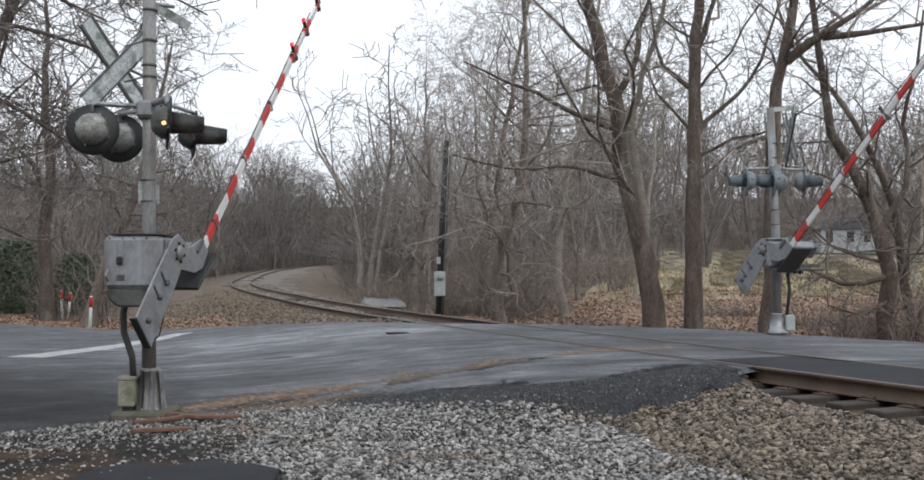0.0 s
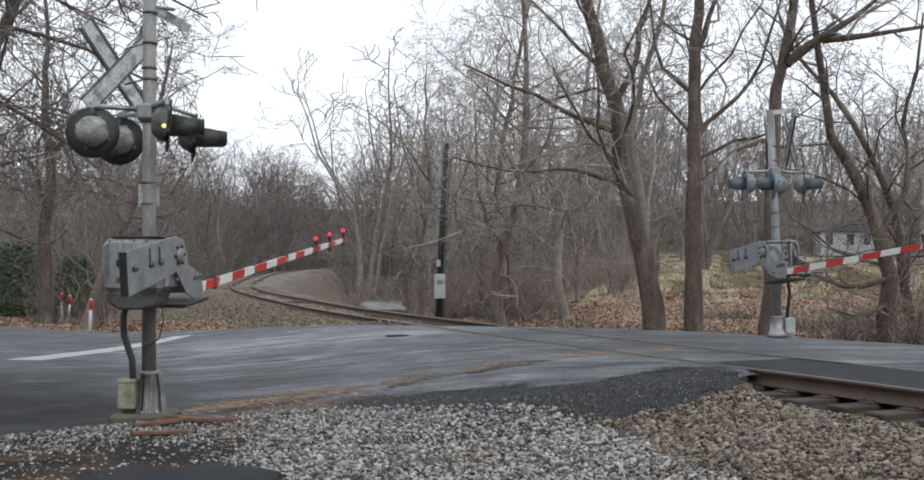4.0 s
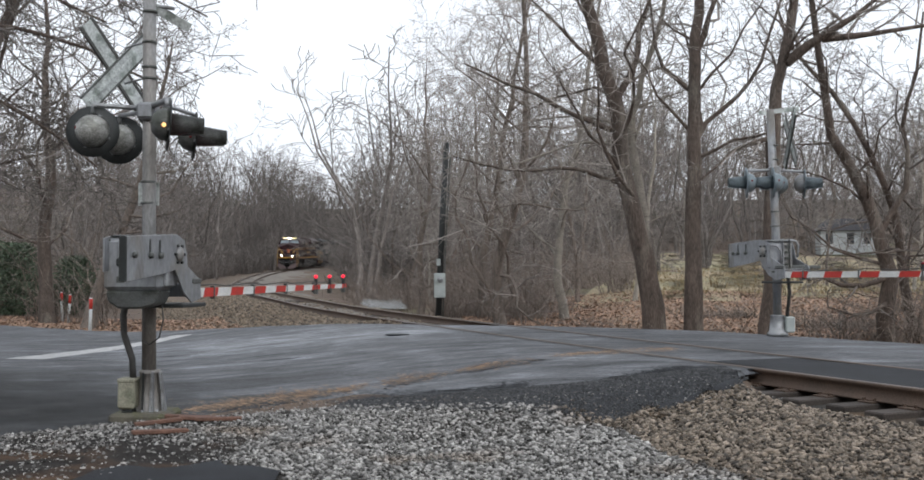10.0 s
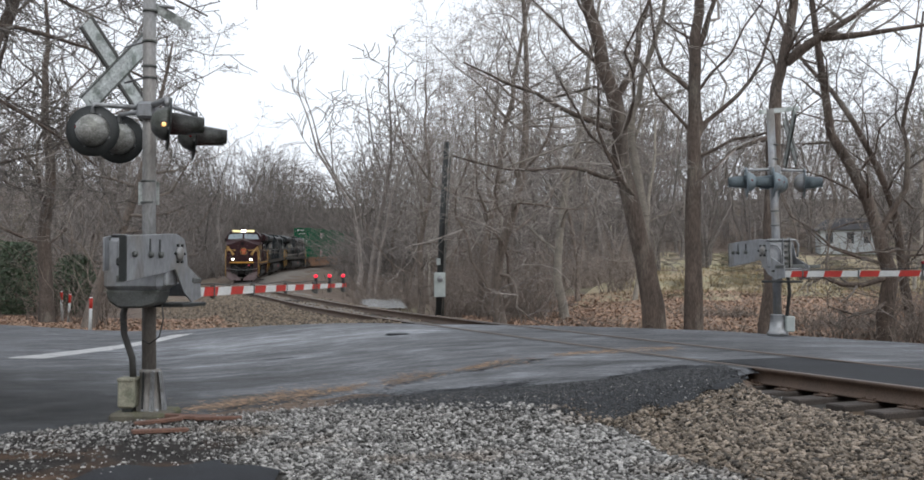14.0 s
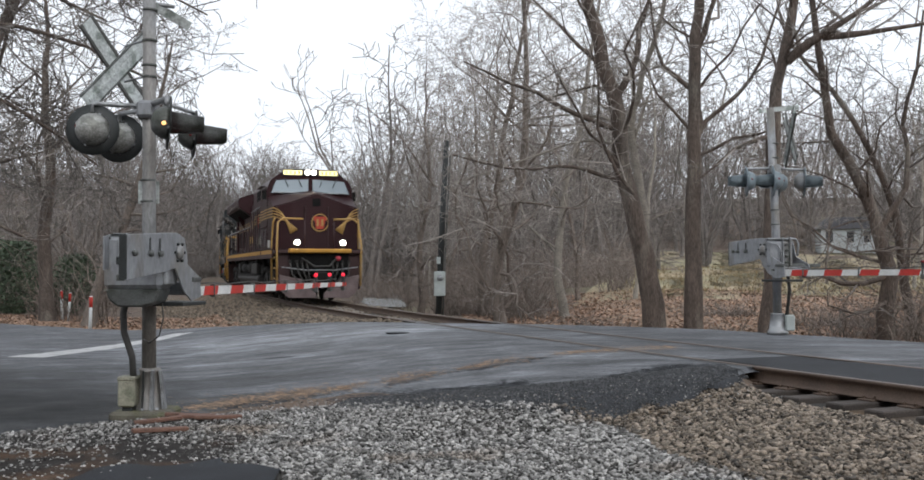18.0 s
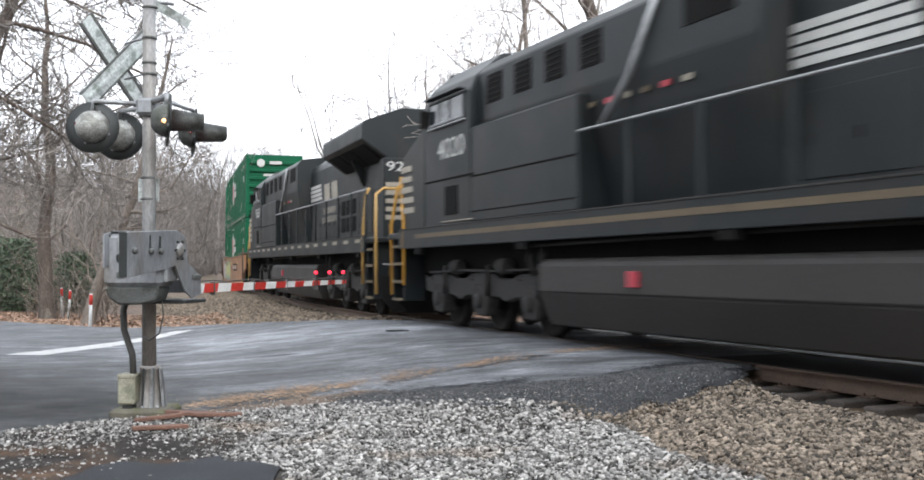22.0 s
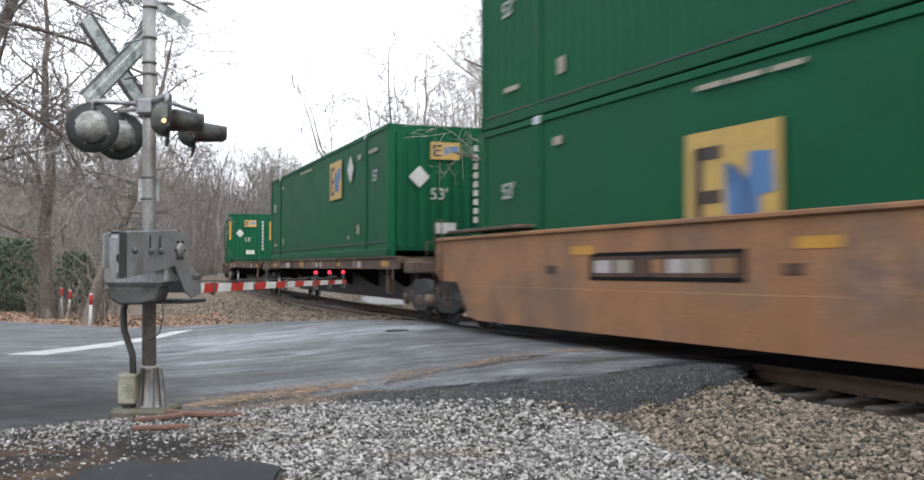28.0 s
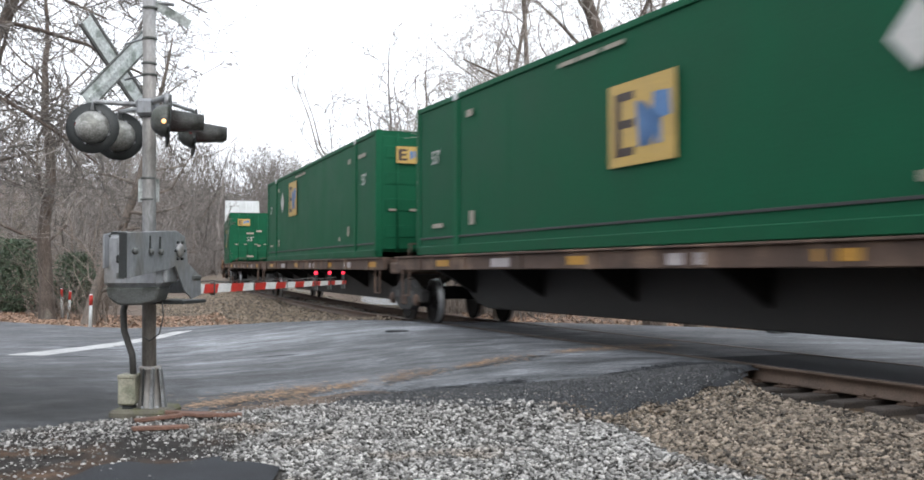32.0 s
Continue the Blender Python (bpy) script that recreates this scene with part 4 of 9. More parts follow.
# near signal, at the road's edge on gravel
NX, NY = -3.27, 10.4
near_sig = thing("crossing_signal", SIGNAL_LABEL + " on mossy concrete", "crossing signal", "crossing signals")
part("foundation", box(NX - 0.28, NX + 0.3, NY - 0.3, NY + 0.3, -0.25, 0.06, 0.03), CONCRETE, near_sig, "mossy concrete footing")
part("base_casting", lathe(((0.17, 0.02), (0.165, 0.05), (0.125, 0.07), (0.105, 0.43), (0.115, 0.44), (0.115, 0.47), (0.09, 0.48)), 8, m=Matrix.Translation((NX + 0.05, NY, 0))), ALU_WARM, near_sig, "split metal pole base with bolts")
for k in range(6):
    a = math.tau * k / 6 + 0.3
    part("bolt", lathe(((0.016, 0), (0.016, 0.05), (0.001, 0.052)), 6, m=Matrix.Translation((NX + 0.05 + 0.145 * math.cos(a), NY + 0.145 * math.sin(a), 0.03))), GALV, near_sig)
part("base_seam", prism(((NX + 0.0, 0.05), (NX + 0.012, 0.46), (NX + 0.024, 0.46), (NX + 0.014, 0.05)), NY - 0.13, NY - 0.1), BLACK_PAINT, near_sig, "dark seam of the split base")
part("base_flange", prism(((NX + 0.085, 0.05), (NX + 0.1, 0.47), (NX + 0.125, 0.47), (NX + 0.125, 0.05)), NY - 0.15, NY - 0.09, bevel=0.004), GALV, near_sig, "bright folded flange of the base")
part("base_rib", prism(((NX + 0.19, 0.06), (NX + 0.15, 0.46), (NX + 0.17, 0.46), (NX + 0.225, 0.06)), NY - 0.06, NY + 0.02, bevel=0.004), GALV, near_sig, "slanting rib of the base")
part("mast", tube([(NX + 0.04, NY, 0.3), (NX + 0.02, NY, 2.3), (NX, NY, 4.75)], [0.073, 0.069, 0.067], 20), ALU_WARM, near_sig, "weathered aluminium mast")
for z in (2.2, 2.42, 3.5, 3.62, 3.88, 4.2):
    part("band", lathe(((0.075, -0.012), (0.078, -0.01), (0.078, 0.01), (0.075, 0.012)), 20, m=Matrix.Translation((NX + 0.01, NY, z))), HOOD_GREY, near_sig)
jb = part("junction_box", box(-0.095, 0.075, -0.1, 0.1, 0.1, 0.38, 0.02, m=Matrix.Translation((NX - 0.12, NY - 0.12, 0))), BOX_BEIGE, near_sig, "stained beige junction box")
part("neck", box(-0.06, 0.05, -0.07, 0.07, -0.02, 0.1, 0.015, m=Matrix.Translation((NX - 0.12, NY - 0.12, 0))), BLACK_PAINT, jb)
part("lid", box(-0.1, 0.08, -0.105, 0.105, 0.36, 0.41, 0.015, m=Matrix.Translation((NX - 0.12, NY - 0.12, 0))), BOX_BEIGE, jb)
part("conduit", tube([(NX - 0.08, NY - 0.13, 0.38), (NX - 0.09, NY - 0.14, 0.6), (NX - 0.17, NY - 0.16, 0.85), (NX - 0.18, NY - 0.16, 1.05), (NX - 0.14, NY - 0.14, 1.25)], 0.034, 10), HOSE, near_sig, "thick black conduit")
mech = part("gate_mechanism", box(NX - 0.27, NX + 0.31, NY - 0.52, NY - 0.06, 1.29, 1.83, 0.05), ALU, near_sig, "dented aluminium gate mechanism case")
part("lid", box(NX - 0.2, NX + 0.3, NY - 0.5, NY - 0.06, 1.832, 1.846, 0.004), BLACK_PAINT, mech)
part("bottom_pan", prism(((NX - 0.25, 1.3), (NX + 0.29, 1.3), (NX + 0.24, 1.16), (NX + 0.1, 1.12), (NX - 0.12, 1.12), (NX - 0.22, 1.19)), NY - 0.5, NY - 0.1, bevel=0.02), HOOD_GREY, mech, "dark underside of the case")
for k in range(4):
    part("rivet", lathe(((0.012, 0), (0.01, 0.008), (0.001, 0.01)), 8, m=Matrix.Translation((NX - 0.2 + 0.12 * k, NY - 0.52, 1.8)) @ Matrix.Rotation(radians(90), 4, "X")), HOOD_GREY, mech)
part("latch", box(NX - 0.12, NX - 0.07, NY - 0.545, NY - 0.515, 1.6, 1.8, 0.008), GALV, mech)
part("padlock", box(NX - 0.125, NX - 0.065, NY - 0.56, NY - 0.52, 1.54, 1.62, 0.012), BLACK_PAINT, mech)
part("name_plate", box(NX - 0.13, NX - 0.05, NY - 0.528, NY - 0.519, 1.38, 1.44, 0.002), HOOD_GREY, mech)
part("case_rib", box(NX + 0.305, NX + 0.35, NY - 0.46, NY - 0.1, 1.34, 1.8, 0.012), GALV, mech)
part("clamp_band", box(NX - 0.12, NX + 0.12, NY - 0.12, NY + 0.1, 1.3, 1.42, 0.01), GALV, mech)
part("loop_wire", tube([(NX + 0.22, NY - 0.2, 1.2), (NX + 0.24, NY - 0.2, 1.0), (NX + 0.2, NY - 0.2, 0.82), (NX + 0.1, NY - 0.2, 0.75), (NX + 0.02, NY - 0.12, 0.78)], 0.008, 6), HOSE, near_sig)
part("number_sign", box(NX - 0.12, NX + 0.1, NY + 0.08, NY + 0.088, 2.18, 2.42, 0.004), SIGN_BACK, near_sig, "back of a small metal sign")
part("arm_box", box(NX - 0.09, NX + 0.1, NY - 0.13, NY + 0.1, 3.06, 3.24, 0.03), ALU, near_sig, "cast crossarm hub")
part("crossarm", tube([(NX, NY, 3.19), (NX - 0.3, NY - 0.1, 3.19), (NX - 0.5, NY - 0.2, 3.19), (NX - 0.5, NY - 0.2, 3.1)], 0.026, 10), GALV, near_sig)
part("crossarm", tube([(NX, NY, 3.19), (NX - 0.2, NY + 0.3, 3.19), (NX - 0.45, NY + 0.45, 3.19), (NX - 0.45, NY + 0.45, 3.1)], 0.026, 10), GALV, near_sig)
part("crossarm", tube([(NX, NY, 3.2), (NX + 0.25, NY - 0.3, 3.21), (NX + 0.32, NY - 0.4, 3.21), (NX + 0.32, NY - 0.4, 3.12)], 0.032, 10), GALV, near_sig)
part("crossarm", tube([(NX + 0.2, NY - 0.2, 3.2), (NX + 0.36, NY + 0.4, 3.19), (NX + 0.36, NY + 0.45, 3.1)], 0.022, 10), GALV, near_sig)
lamp_head(near_sig, (NX - 0.5, NY - 0.2, 2.92), (-0.12, 0.98, -0.06), HOOD_GREY, DOME)
lamp_head(near_sig, (NX - 0.45, NY + 0.45, 2.92), (-0.12, 0.98, -0.06), HOOD_GREY, DOME)
lamp_head(near_sig, (NX + 0.33, NY - 0.4, 2.96), (0.93, 0.36, -0.06), HOOD_GREY, HOOD_GREY, RED_LAMP)
lamp_head(near_sig, (NX + 0.36, NY + 0.45, 2.96), (0.93, 0.36, -0.06), HOOD_GREY, HOOD_GREY, RED_LAMP)
for at, lens, r_ in (((NX + 0.33, NY - 0.4, 2.96), AMBER_LAMP, 0.022), ((NX + 0.36, NY + 0.45, 2.96), DIM_RED, 0.016)):
    side = Vector((0.36, -0.93, 0.0))
    spot = Vector(at) - Vector((0.93, 0.36, -0.06)) * 0.055 + side * 0.155 + Vector((0, 0, -0.03))
    part("side_light", lathe(((r_, 0), (r_ * 0.9, 0.012), (0.001, 0.018)), 12, m=look(spot, spot - side)), lens, near_sig, "small amber side light")
crossbuck(near_sig, (NX - 0.38, NY + 0.2, 3.62), (-0.88, 0.48, 0))
for z in (3.5, 3.88):
    part("stand_off", tube([(NX - 0.06, NY, z), (NX - 0.3, NY + 0.16, z - 0.02)], 0.012, 6), GALV, near_sig)
part("top_sign", box(-0.2, 0.2, -0.006, 0.006, -0.05, 0.05, 0.003, m=Matrix.Translation((NX + 0.22, NY + 0.1, 4.16)) @ Matrix.Rotation(radians(28), 4, "Y") @ Matrix.Rotation(radians(30), 4, "Z")), SIGN_BACK, near_sig)
part("top_bracket", tube([(NX, NY, 4.28), (NX + 0.25, NY + 0.05, 4.25)], 0.02, 8), GALV, near_sig)
ARM_HEAD = math.degrees(math.atan2(1.0, 0.18))
near_arm = gate_arm(near_sig, 5.3, (4.45, 5.1, 5.8))
NEAR_PIVOT = Vector((-2.93, 10.2, 1.665))

# far signal, beyond the track beside the road
FX, FY = 5.43, 17.3
FZ = float(road_level(FX, FY)[0]) + 0.02
far_sig = thing("crossing_signal", SIGNAL_LABEL + " beside the road", "crossing signal", "crossing signals")
part("base_casting", lathe(((0.19, 0.0), (0.185, 0.05), (0.15, 0.08), (0.12, 0.33), (0.13, 0.35), (0.1, 0.36)), 8, m=Matrix.Translation((FX, FY, FZ))), GALV, far_sig, "pale metal pole base")
part("junction_box", box(FX + 0.1, FX + 0.26, FY - 0.14, FY + 0.06, FZ + 0.06, FZ + 0.33, 0.02), BOX_GREY, far_sig, "pale junction box")
part("mast", tube([(FX, FY, FZ + 0.2), (FX - 0.02, FY, 2.4), (FX - 0.09, FY, 4.32)], [0.073, 0.07, 0.067], 18), ALU, far_sig, "pale aluminium mast")
for z in (2.3, 2.55, 3.45, 3.7):
    part("band", lathe(((0.075, -0.012), (0.08, -0.01), (0.08, 0.01), (0.075, 0.012)), 16, m=Matrix.Translation((FX - 0.03, FY, z))), HOOD_GREY, far_sig)
part("conduit", tube([(FX + 0.14, FY - 0.05, FZ + 0.3), (FX + 0.18, FY - 0.1, 1.15), (FX + 0.13, FY - 0.15, 1.5)], 0.03, 8), HOSE, far_sig)
fm = part("gate_mechanism", box(FX - 0.3, FX + 0.12, FY - 0.48, FY - 0.08, 1.55, 2.02, 0.04), ALU, far_sig, "aluminium gate mechanism case")
part("lid", box(FX - 0.31, FX + 0.13, FY - 0.49, FY - 0.07, 2.02, 2.05, 0.01), GALV, fm)
for k in range(4):
    part("case_bolt", box(FX - 0.02, FX + 0.03, FY - 0.53, FY - 0.48, 1.62 + 0.1 * k, 1.66 + 0.1 * k, 0.006), HOOD_GREY, fm)
part("case_flange", box(FX - 0.06, FX - 0.045, FY - 0.52, FY - 0.1, 1.53, 2.06, 0.003), GALV, fm)
part("case_flange", box(FX + 0.05, FX + 0.065, FY - 0.52, FY - 0.1, 1.53, 2.06, 0.003), HOOD_GREY, fm)
part("base_shelf", box(FX - 0.25, FX + 0.62, FY - 0.56, FY - 0.2, 1.5, 1.53, 0.006), HOOD_GREY, fm)
part("guard_frame", tube([(FX - 0.1, FY - 0.52, 1.62), (FX - 0.1, FY - 0.54, 1.85), (FX - 0.16, FY - 0.54, 1.94), (FX - 0.26, FY - 0.52, 1.96)], 0.018, 8), ALU, fm)
part("guard_frame", tube([(FX + 0.22, FY - 0.4, 1.75), (FX + 0.24, FY - 0.4, 1.95), (FX + 0.2, FY - 0.4, 2.03), (FX + 0.05, FY - 0.4, 2.06)], 0.018, 8), GALV, fm)
part("spring", box(FX - 0.05, FX + 0.6, FY - 0.45, FY - 0.25, 1.56, 1.62, 0.01), HOOD_GREY, fm)
for k in range(7):
    part("spring_coil", lathe(((0.05, -0.012), (0.06, 0), (0.05, 0.012)), 10, m=Matrix.Translation((FX + 0.0 + 0.045 * k, FY - 0.47, 1.5)) @ Matrix.Rotation(radians(80), 4, "Y")), BLACK_PAINT if k % 2 else GALV, fm)
part("crossarm", tube([(FX - 0.62, FY - 0.1, 3.17), (FX - 0.6, FY - 0.1, 3.25), (FX - 0.05, FY, 3.27), (FX + 0.5, FY + 0.05, 3.25), (FX + 0.52, FY + 0.05, 3.17)], 0.024, 8), GALV, far_sig)
part("arm_box", box(FX - 0.13, FX + 0.06, FY - 0.1, FY + 0.1, 3.16, 3.34, 0.03), ALU, far_sig)
for dx, dy, f in ((-0.54, -0.1, -0.97), (-0.1, -0.16, -0.97), (0.1, 0.22, -0.97), (0.5, 0.05, 0.96)):
    lamp_head(far_sig, (FX + dx, FY + dy, 3.04), (f, -0.22 if dx > 0.3 else 0.14, -0.03), SLATE_HOOD, ALU if dx > 0.3 else SLATE_HOOD, None, 0.3, plate=SLATE_HOOD)
crossbuck(far_sig, (FX + 0.26, FY + 0.05, 3.8), (0.99, -0.1, 0))
part("top_sign", box(-0.35, 0.35, -0.01, 0.01, -0.04, 0.04, 0.003, m=Matrix.Translation((FX + 0.06, FY, 4.3)) @ Matrix.Rotation(radians(-6), 4, "Y")), SIGN_BACK, far_sig)
far_arm = gate_arm(far_sig, 6.0, (3.2, 4.8, 6.4), back=0.86, lens=DIM_RED, weight=HOOD_GREY)
FAR_PIVOT = Vector((FX - 0.28, FY - 0.28, 1.86))
FAR_HEAD = math.degrees(math.atan2(-0.9, 0.42))


# ---- small things beside the road ----
def delineator(x, y, h, lean):
    p = thing("marker_post", "slim white plastic marker post with a red top", "marker post", "marker posts", pose(x, y, float(ground_level(x, y)[0]) - 0.03, 0, lean, 0))
    part("post", tube([(0, 0, 0), (0, 0, h)], [0.045, 0.04], 10), WHITE_PAINT, p)
    part("band", lathe(((0.046, h - 0.3), (0.046, h - 0.03), (0.02, h)), 10), RED_BAND, p, "red reflective band")


delineator(-9.95, 26.9, 1.08, 1)
delineator(-13.6, 34.2, 1.05, -2)
delineator(-13.0, 33.2, 1.0, 3)
# dark service pole with a pale meter box
PX, PY = -0.72, 30.5
PZ = float(ground_level(PX, PY)[0])
pole = thing("service_pole", "short dark wooden pole with a pale grey electric meter box", "utility pole")
part("pole", tube([(PX, PY, PZ - 0.1), (PX + 0.12, PY, 3.0), (PX + 0.25, PY, 5.5)], [0.1, 0.095, 0.085], 12), BLACK_PAINT, pole, "dark tarred wooden pole")
part("conduit", tube([(PX + 0.14, PY - 0.1, PZ), (PX + 0.22, PY - 0.1, 2.2), (PX + 0.36, PY - 0.09, 5.0), (PX + 0.42, PY - 0.09, 5.12)], 0.022, 8), HOOD_GREY, pole)
mb = part("meter_box", box(PX - 0.12, PX + 0.22, PY - 0.26, PY - 0.1, 0.78, 1.52, 0.015), BOX_GREY, pole, "pale grey meter box")
part("meter", lathe(((0.09, 0), (0.09, 0.06), (0.06, 0.09), (0.001, 0.095)), 16, m=Matrix.Translation((PX + 0.06, PY - 0.26, 1.32)) @ Matrix.Rotation(radians(90), 4, "X")), GALV, mb, "round meter dial")
part("switch_box", box(PX - 0.05, PX + 0.07, PY - 0.16, PY - 0.08, 1.75, 1.95, 0.01), BOX_GREY, pole)
# broken boards by the footing
for x, y, a, l, tilt in ((-2.55, 10.0, 8, 0.5, 3), (-2.72, 10.12, 14, 0.5, 4), (-2.95, 9.8, 28, 0.45, -3), (-2.4, 9.95, 12, 0.45, 1), (-2.75, 9.2, 30, 0.5, 2)):
    z = float(bare_level(np.array([x]), np.array([y]))[0]) + 0.06
    b = part("board", box(-l / 2, l / 2, -0.045, 0.045, -0.018, 0.018, 0.006), RUST_PLANK)
    tagged(b, "weathered reddish board lying on the gravel", "board", "loose boards")
    b.matrix_basis = pose(x, y, z, 0, tilt, a)

# ---- house beyond the meadow ----
HX, HY = 42.0, 110.0
HZ = float(ground_level(HX, HY)[0])
house = thing("house", "small white house with a grey roof beyond the meadow", "house", "", pose(HX, HY, HZ, 0, 0, -14))
part("wall", box(-2.8, 2.9, -3, 3, -0.6, 2.7, 0.02), SIDING, house, "white siding")
part("roof", prism(((-3.2, 2.65), (3.3, 2.65), (2.2, 3.9), (-2.0, 3.9)), -3.4, 3.4, bevel=0.03), SHINGLE, house)
for x in (-1.9, 0.2, 1.9):
    w = part("window", box(x - 0.35, x + 0.35, -3.03, -2.98, 1.2, 2.4, 0.01), DARK_GLASS, house)
    part("frame", box(x - 0.42, x + 0.42, -3.05, -3.03, 1.1, 1.2, 0.005), WHITE_PAINT, w)
part("foundation", box(-2.85, 2.95, -3.05, 3.05, -0.8, 0.1, 0.02), CONCRETE, house)


# ---- bare winter trees ----
def tubes_to(verts, faces, pts, rs, sides):
    base = len(verts)
    up = None
    n = len(pts)
    for i in range(n):
        d = (pts[min(i + 1, n - 1)] - pts[max(i - 1, 0)]).normalized()
        if up is None:
            up = d.orthogonal().normalized()
        up = (up - d * up.dot(d)).normalized()
        side = d.cross(up)
        for j in range(sides):
            a = math.tau * j / sides
            verts.append(pts[i] + (up * math.cos(a) + side * math.sin(a)) * rs[i])
    for i in range(n - 1):
        for j in range(sides):
            a, b = base + i * sides + j, base + i * sides + (j + 1) % sides
            faces.append((a, b, b + sides, a + sides))


def bend(points, n):
    """A smooth line through a few bends."""
    p = [Vector(q) for q in points]
    p = [p[0] * 2 - p[1]] + p + [p[-1] * 2 - p[-2]]
    out = []
    for i in range(n + 1):
        u = i / n * (len(p) - 3)
        k = min(int(u), len(p) - 4)
        t = u - k
        a, b, c, d = p[k:k + 4]
        out.append(0.5 * (2 * b + (c - a) * t + (2 * a - 5 * b + 4 * c - d) * t * t + (3 * b - a - 3 * c + d) * t ** 3))
    return out


def bare_tree(seed, height, radius, lean=(0, 0), first=0.3, boughs=14, spread=0.5, sub=(6, 6, 0), wiggle=0.12, reach=0.42, droop=0.0, rise=1.0, lite=False, spine=None, limbs=(), fine=0.0055):
    """Trunk and boughs go into one mesh, twigs into another."""
    rnd = random.Random(seed)
    thick, thin = ([], []), ([], [])
    sides = (5, 3, 3, 3, 3) if lite else (12, 6, 4, 3, 3)
    most = (7, 4, 3, 2, 2) if lite else (18, 10, 5, 3, 2)
    counts = (boughs, *sub)

    def grow(p, d, length, r, level, given=None):
        seg = max(2, int(length / (0.8, 0.55, 0.42, 0.3, 0.3)[level]))
        seg = min(seg, most[level])
        if given:
            pts = bend(given, seg)
            pts = [q + Vector((rnd.gauss(0, 0.035), rnd.gauss(0, 0.035), 0)) for q in pts]
            rs = [r * (1 - 0.72 * k / seg) * rnd.uniform(0.93, 1.07) * (1.28 if k == 0 and level == 0 else 1.0) for k in range(seg + 1)]
            length = sum((b - a).length for a, b in zip(pts, pts[1:]))
        else:
            pts, rs = [p.copy()], [r * (1.25 if level == 0 else 1.0)]
            for i in range(seg):
                t = (i + 1) / seg
                w = wiggle * (0.75, 1.7, 2.2, 2.4, 2.6)[level]
                d = (d + Vector((rnd.gauss(0, w), rnd.gauss(0, w), rnd.gauss(0, w * 0.7)))).normalized()
                d = (d + Vector((0, 0, (0.16 * rise, 0.1, 0.07, 0.03, 0.0)[level] - droop * (0, 0.14, 0.24, 0.3, 0.3)[level]))).normalized()
                p = p + d * (length / seg)
                pts.append(p.copy())
                rs.append(max(r * (1 - t * (0.85 if level else 0.86)) * rnd.uniform(0.94, 1.06), fine * 0.9))
        tubes_to(*(thick if level < 2 else thin), pts, rs, sides[level])
        if level >= len(counts) or not counts[level]:
            return
        n = counts[level]
        lo = first if level == 0 else 0.15
        for k in range(n):
            t = lo + (1 - lo) * (k + rnd.random()) / n
            i = min(int(t * seg), seg - 1)
            q = pts[i].lerp(pts[i + 1], t * seg - i)
            along_d = (pts[i + 1] - pts[i]).normalized()
            az = k * 2.4 + rnd.uniform(-0.9, 0.9)
            e = along_d.orthogonal().normalized()
            e = Matrix.Rotation(az, 3, along_d) @ e
            a = spread * rnd.uniform(0.7, 1.4) * (1.15 - 0.4 * t if level == 0 else 1.0)
            nd = (along_d * math.cos(a) + e * math.sin(a)).normalized()
            ln = (height * reach * (1.1 - 0.62 * t) if level == 0 else length * rnd.uniform(0.3, 0.6) * (1.15 - 0.5 * t))
            rr = min(rs[i] * rnd.uniform(0.22, 0.4), r * 0.36) if level == 0 else min(rs[i] * 0.55, r * 0.5)
            grow(q, nd, ln * rnd.uniform(0.55, 1.3), max(rr, fine), level + 1)

    start = Vector((0, 0, -0.3))
    grow(start, Vector((lean[0], lean[1], 1)).normalized(), height, radius, 0, spine)
    for r, pts in limbs:
        ln = (Vector(pts[-1]) - Vector(pts[0])).length
        grow(Vector(pts[0]), None, ln * 1.1, r, 1, pts)
    return thick, thin


def tree_thing(name, label, kinds, seed, m, bark=None, twig=None, category="tree", group="bare trees", **how):
    thick, thin = bare_tree(seed, **how)
    t = thing(name, label, category, group, m)
    arrays("trunk", thick[0], thick[1], bark or BARK, t, True)
    arrays("crown", thin[0], thin[1], twig or TWIG, t, True)
    return t


def stand(x, y, turn=0, size=1.0):
    return Matrix.Translation((x, y, float(ground_level(x, y)[0]))) @ Matrix.Rotation(radians(turn), 4, "Z") @ Matrix.Diagonal((size, size, size, 1))


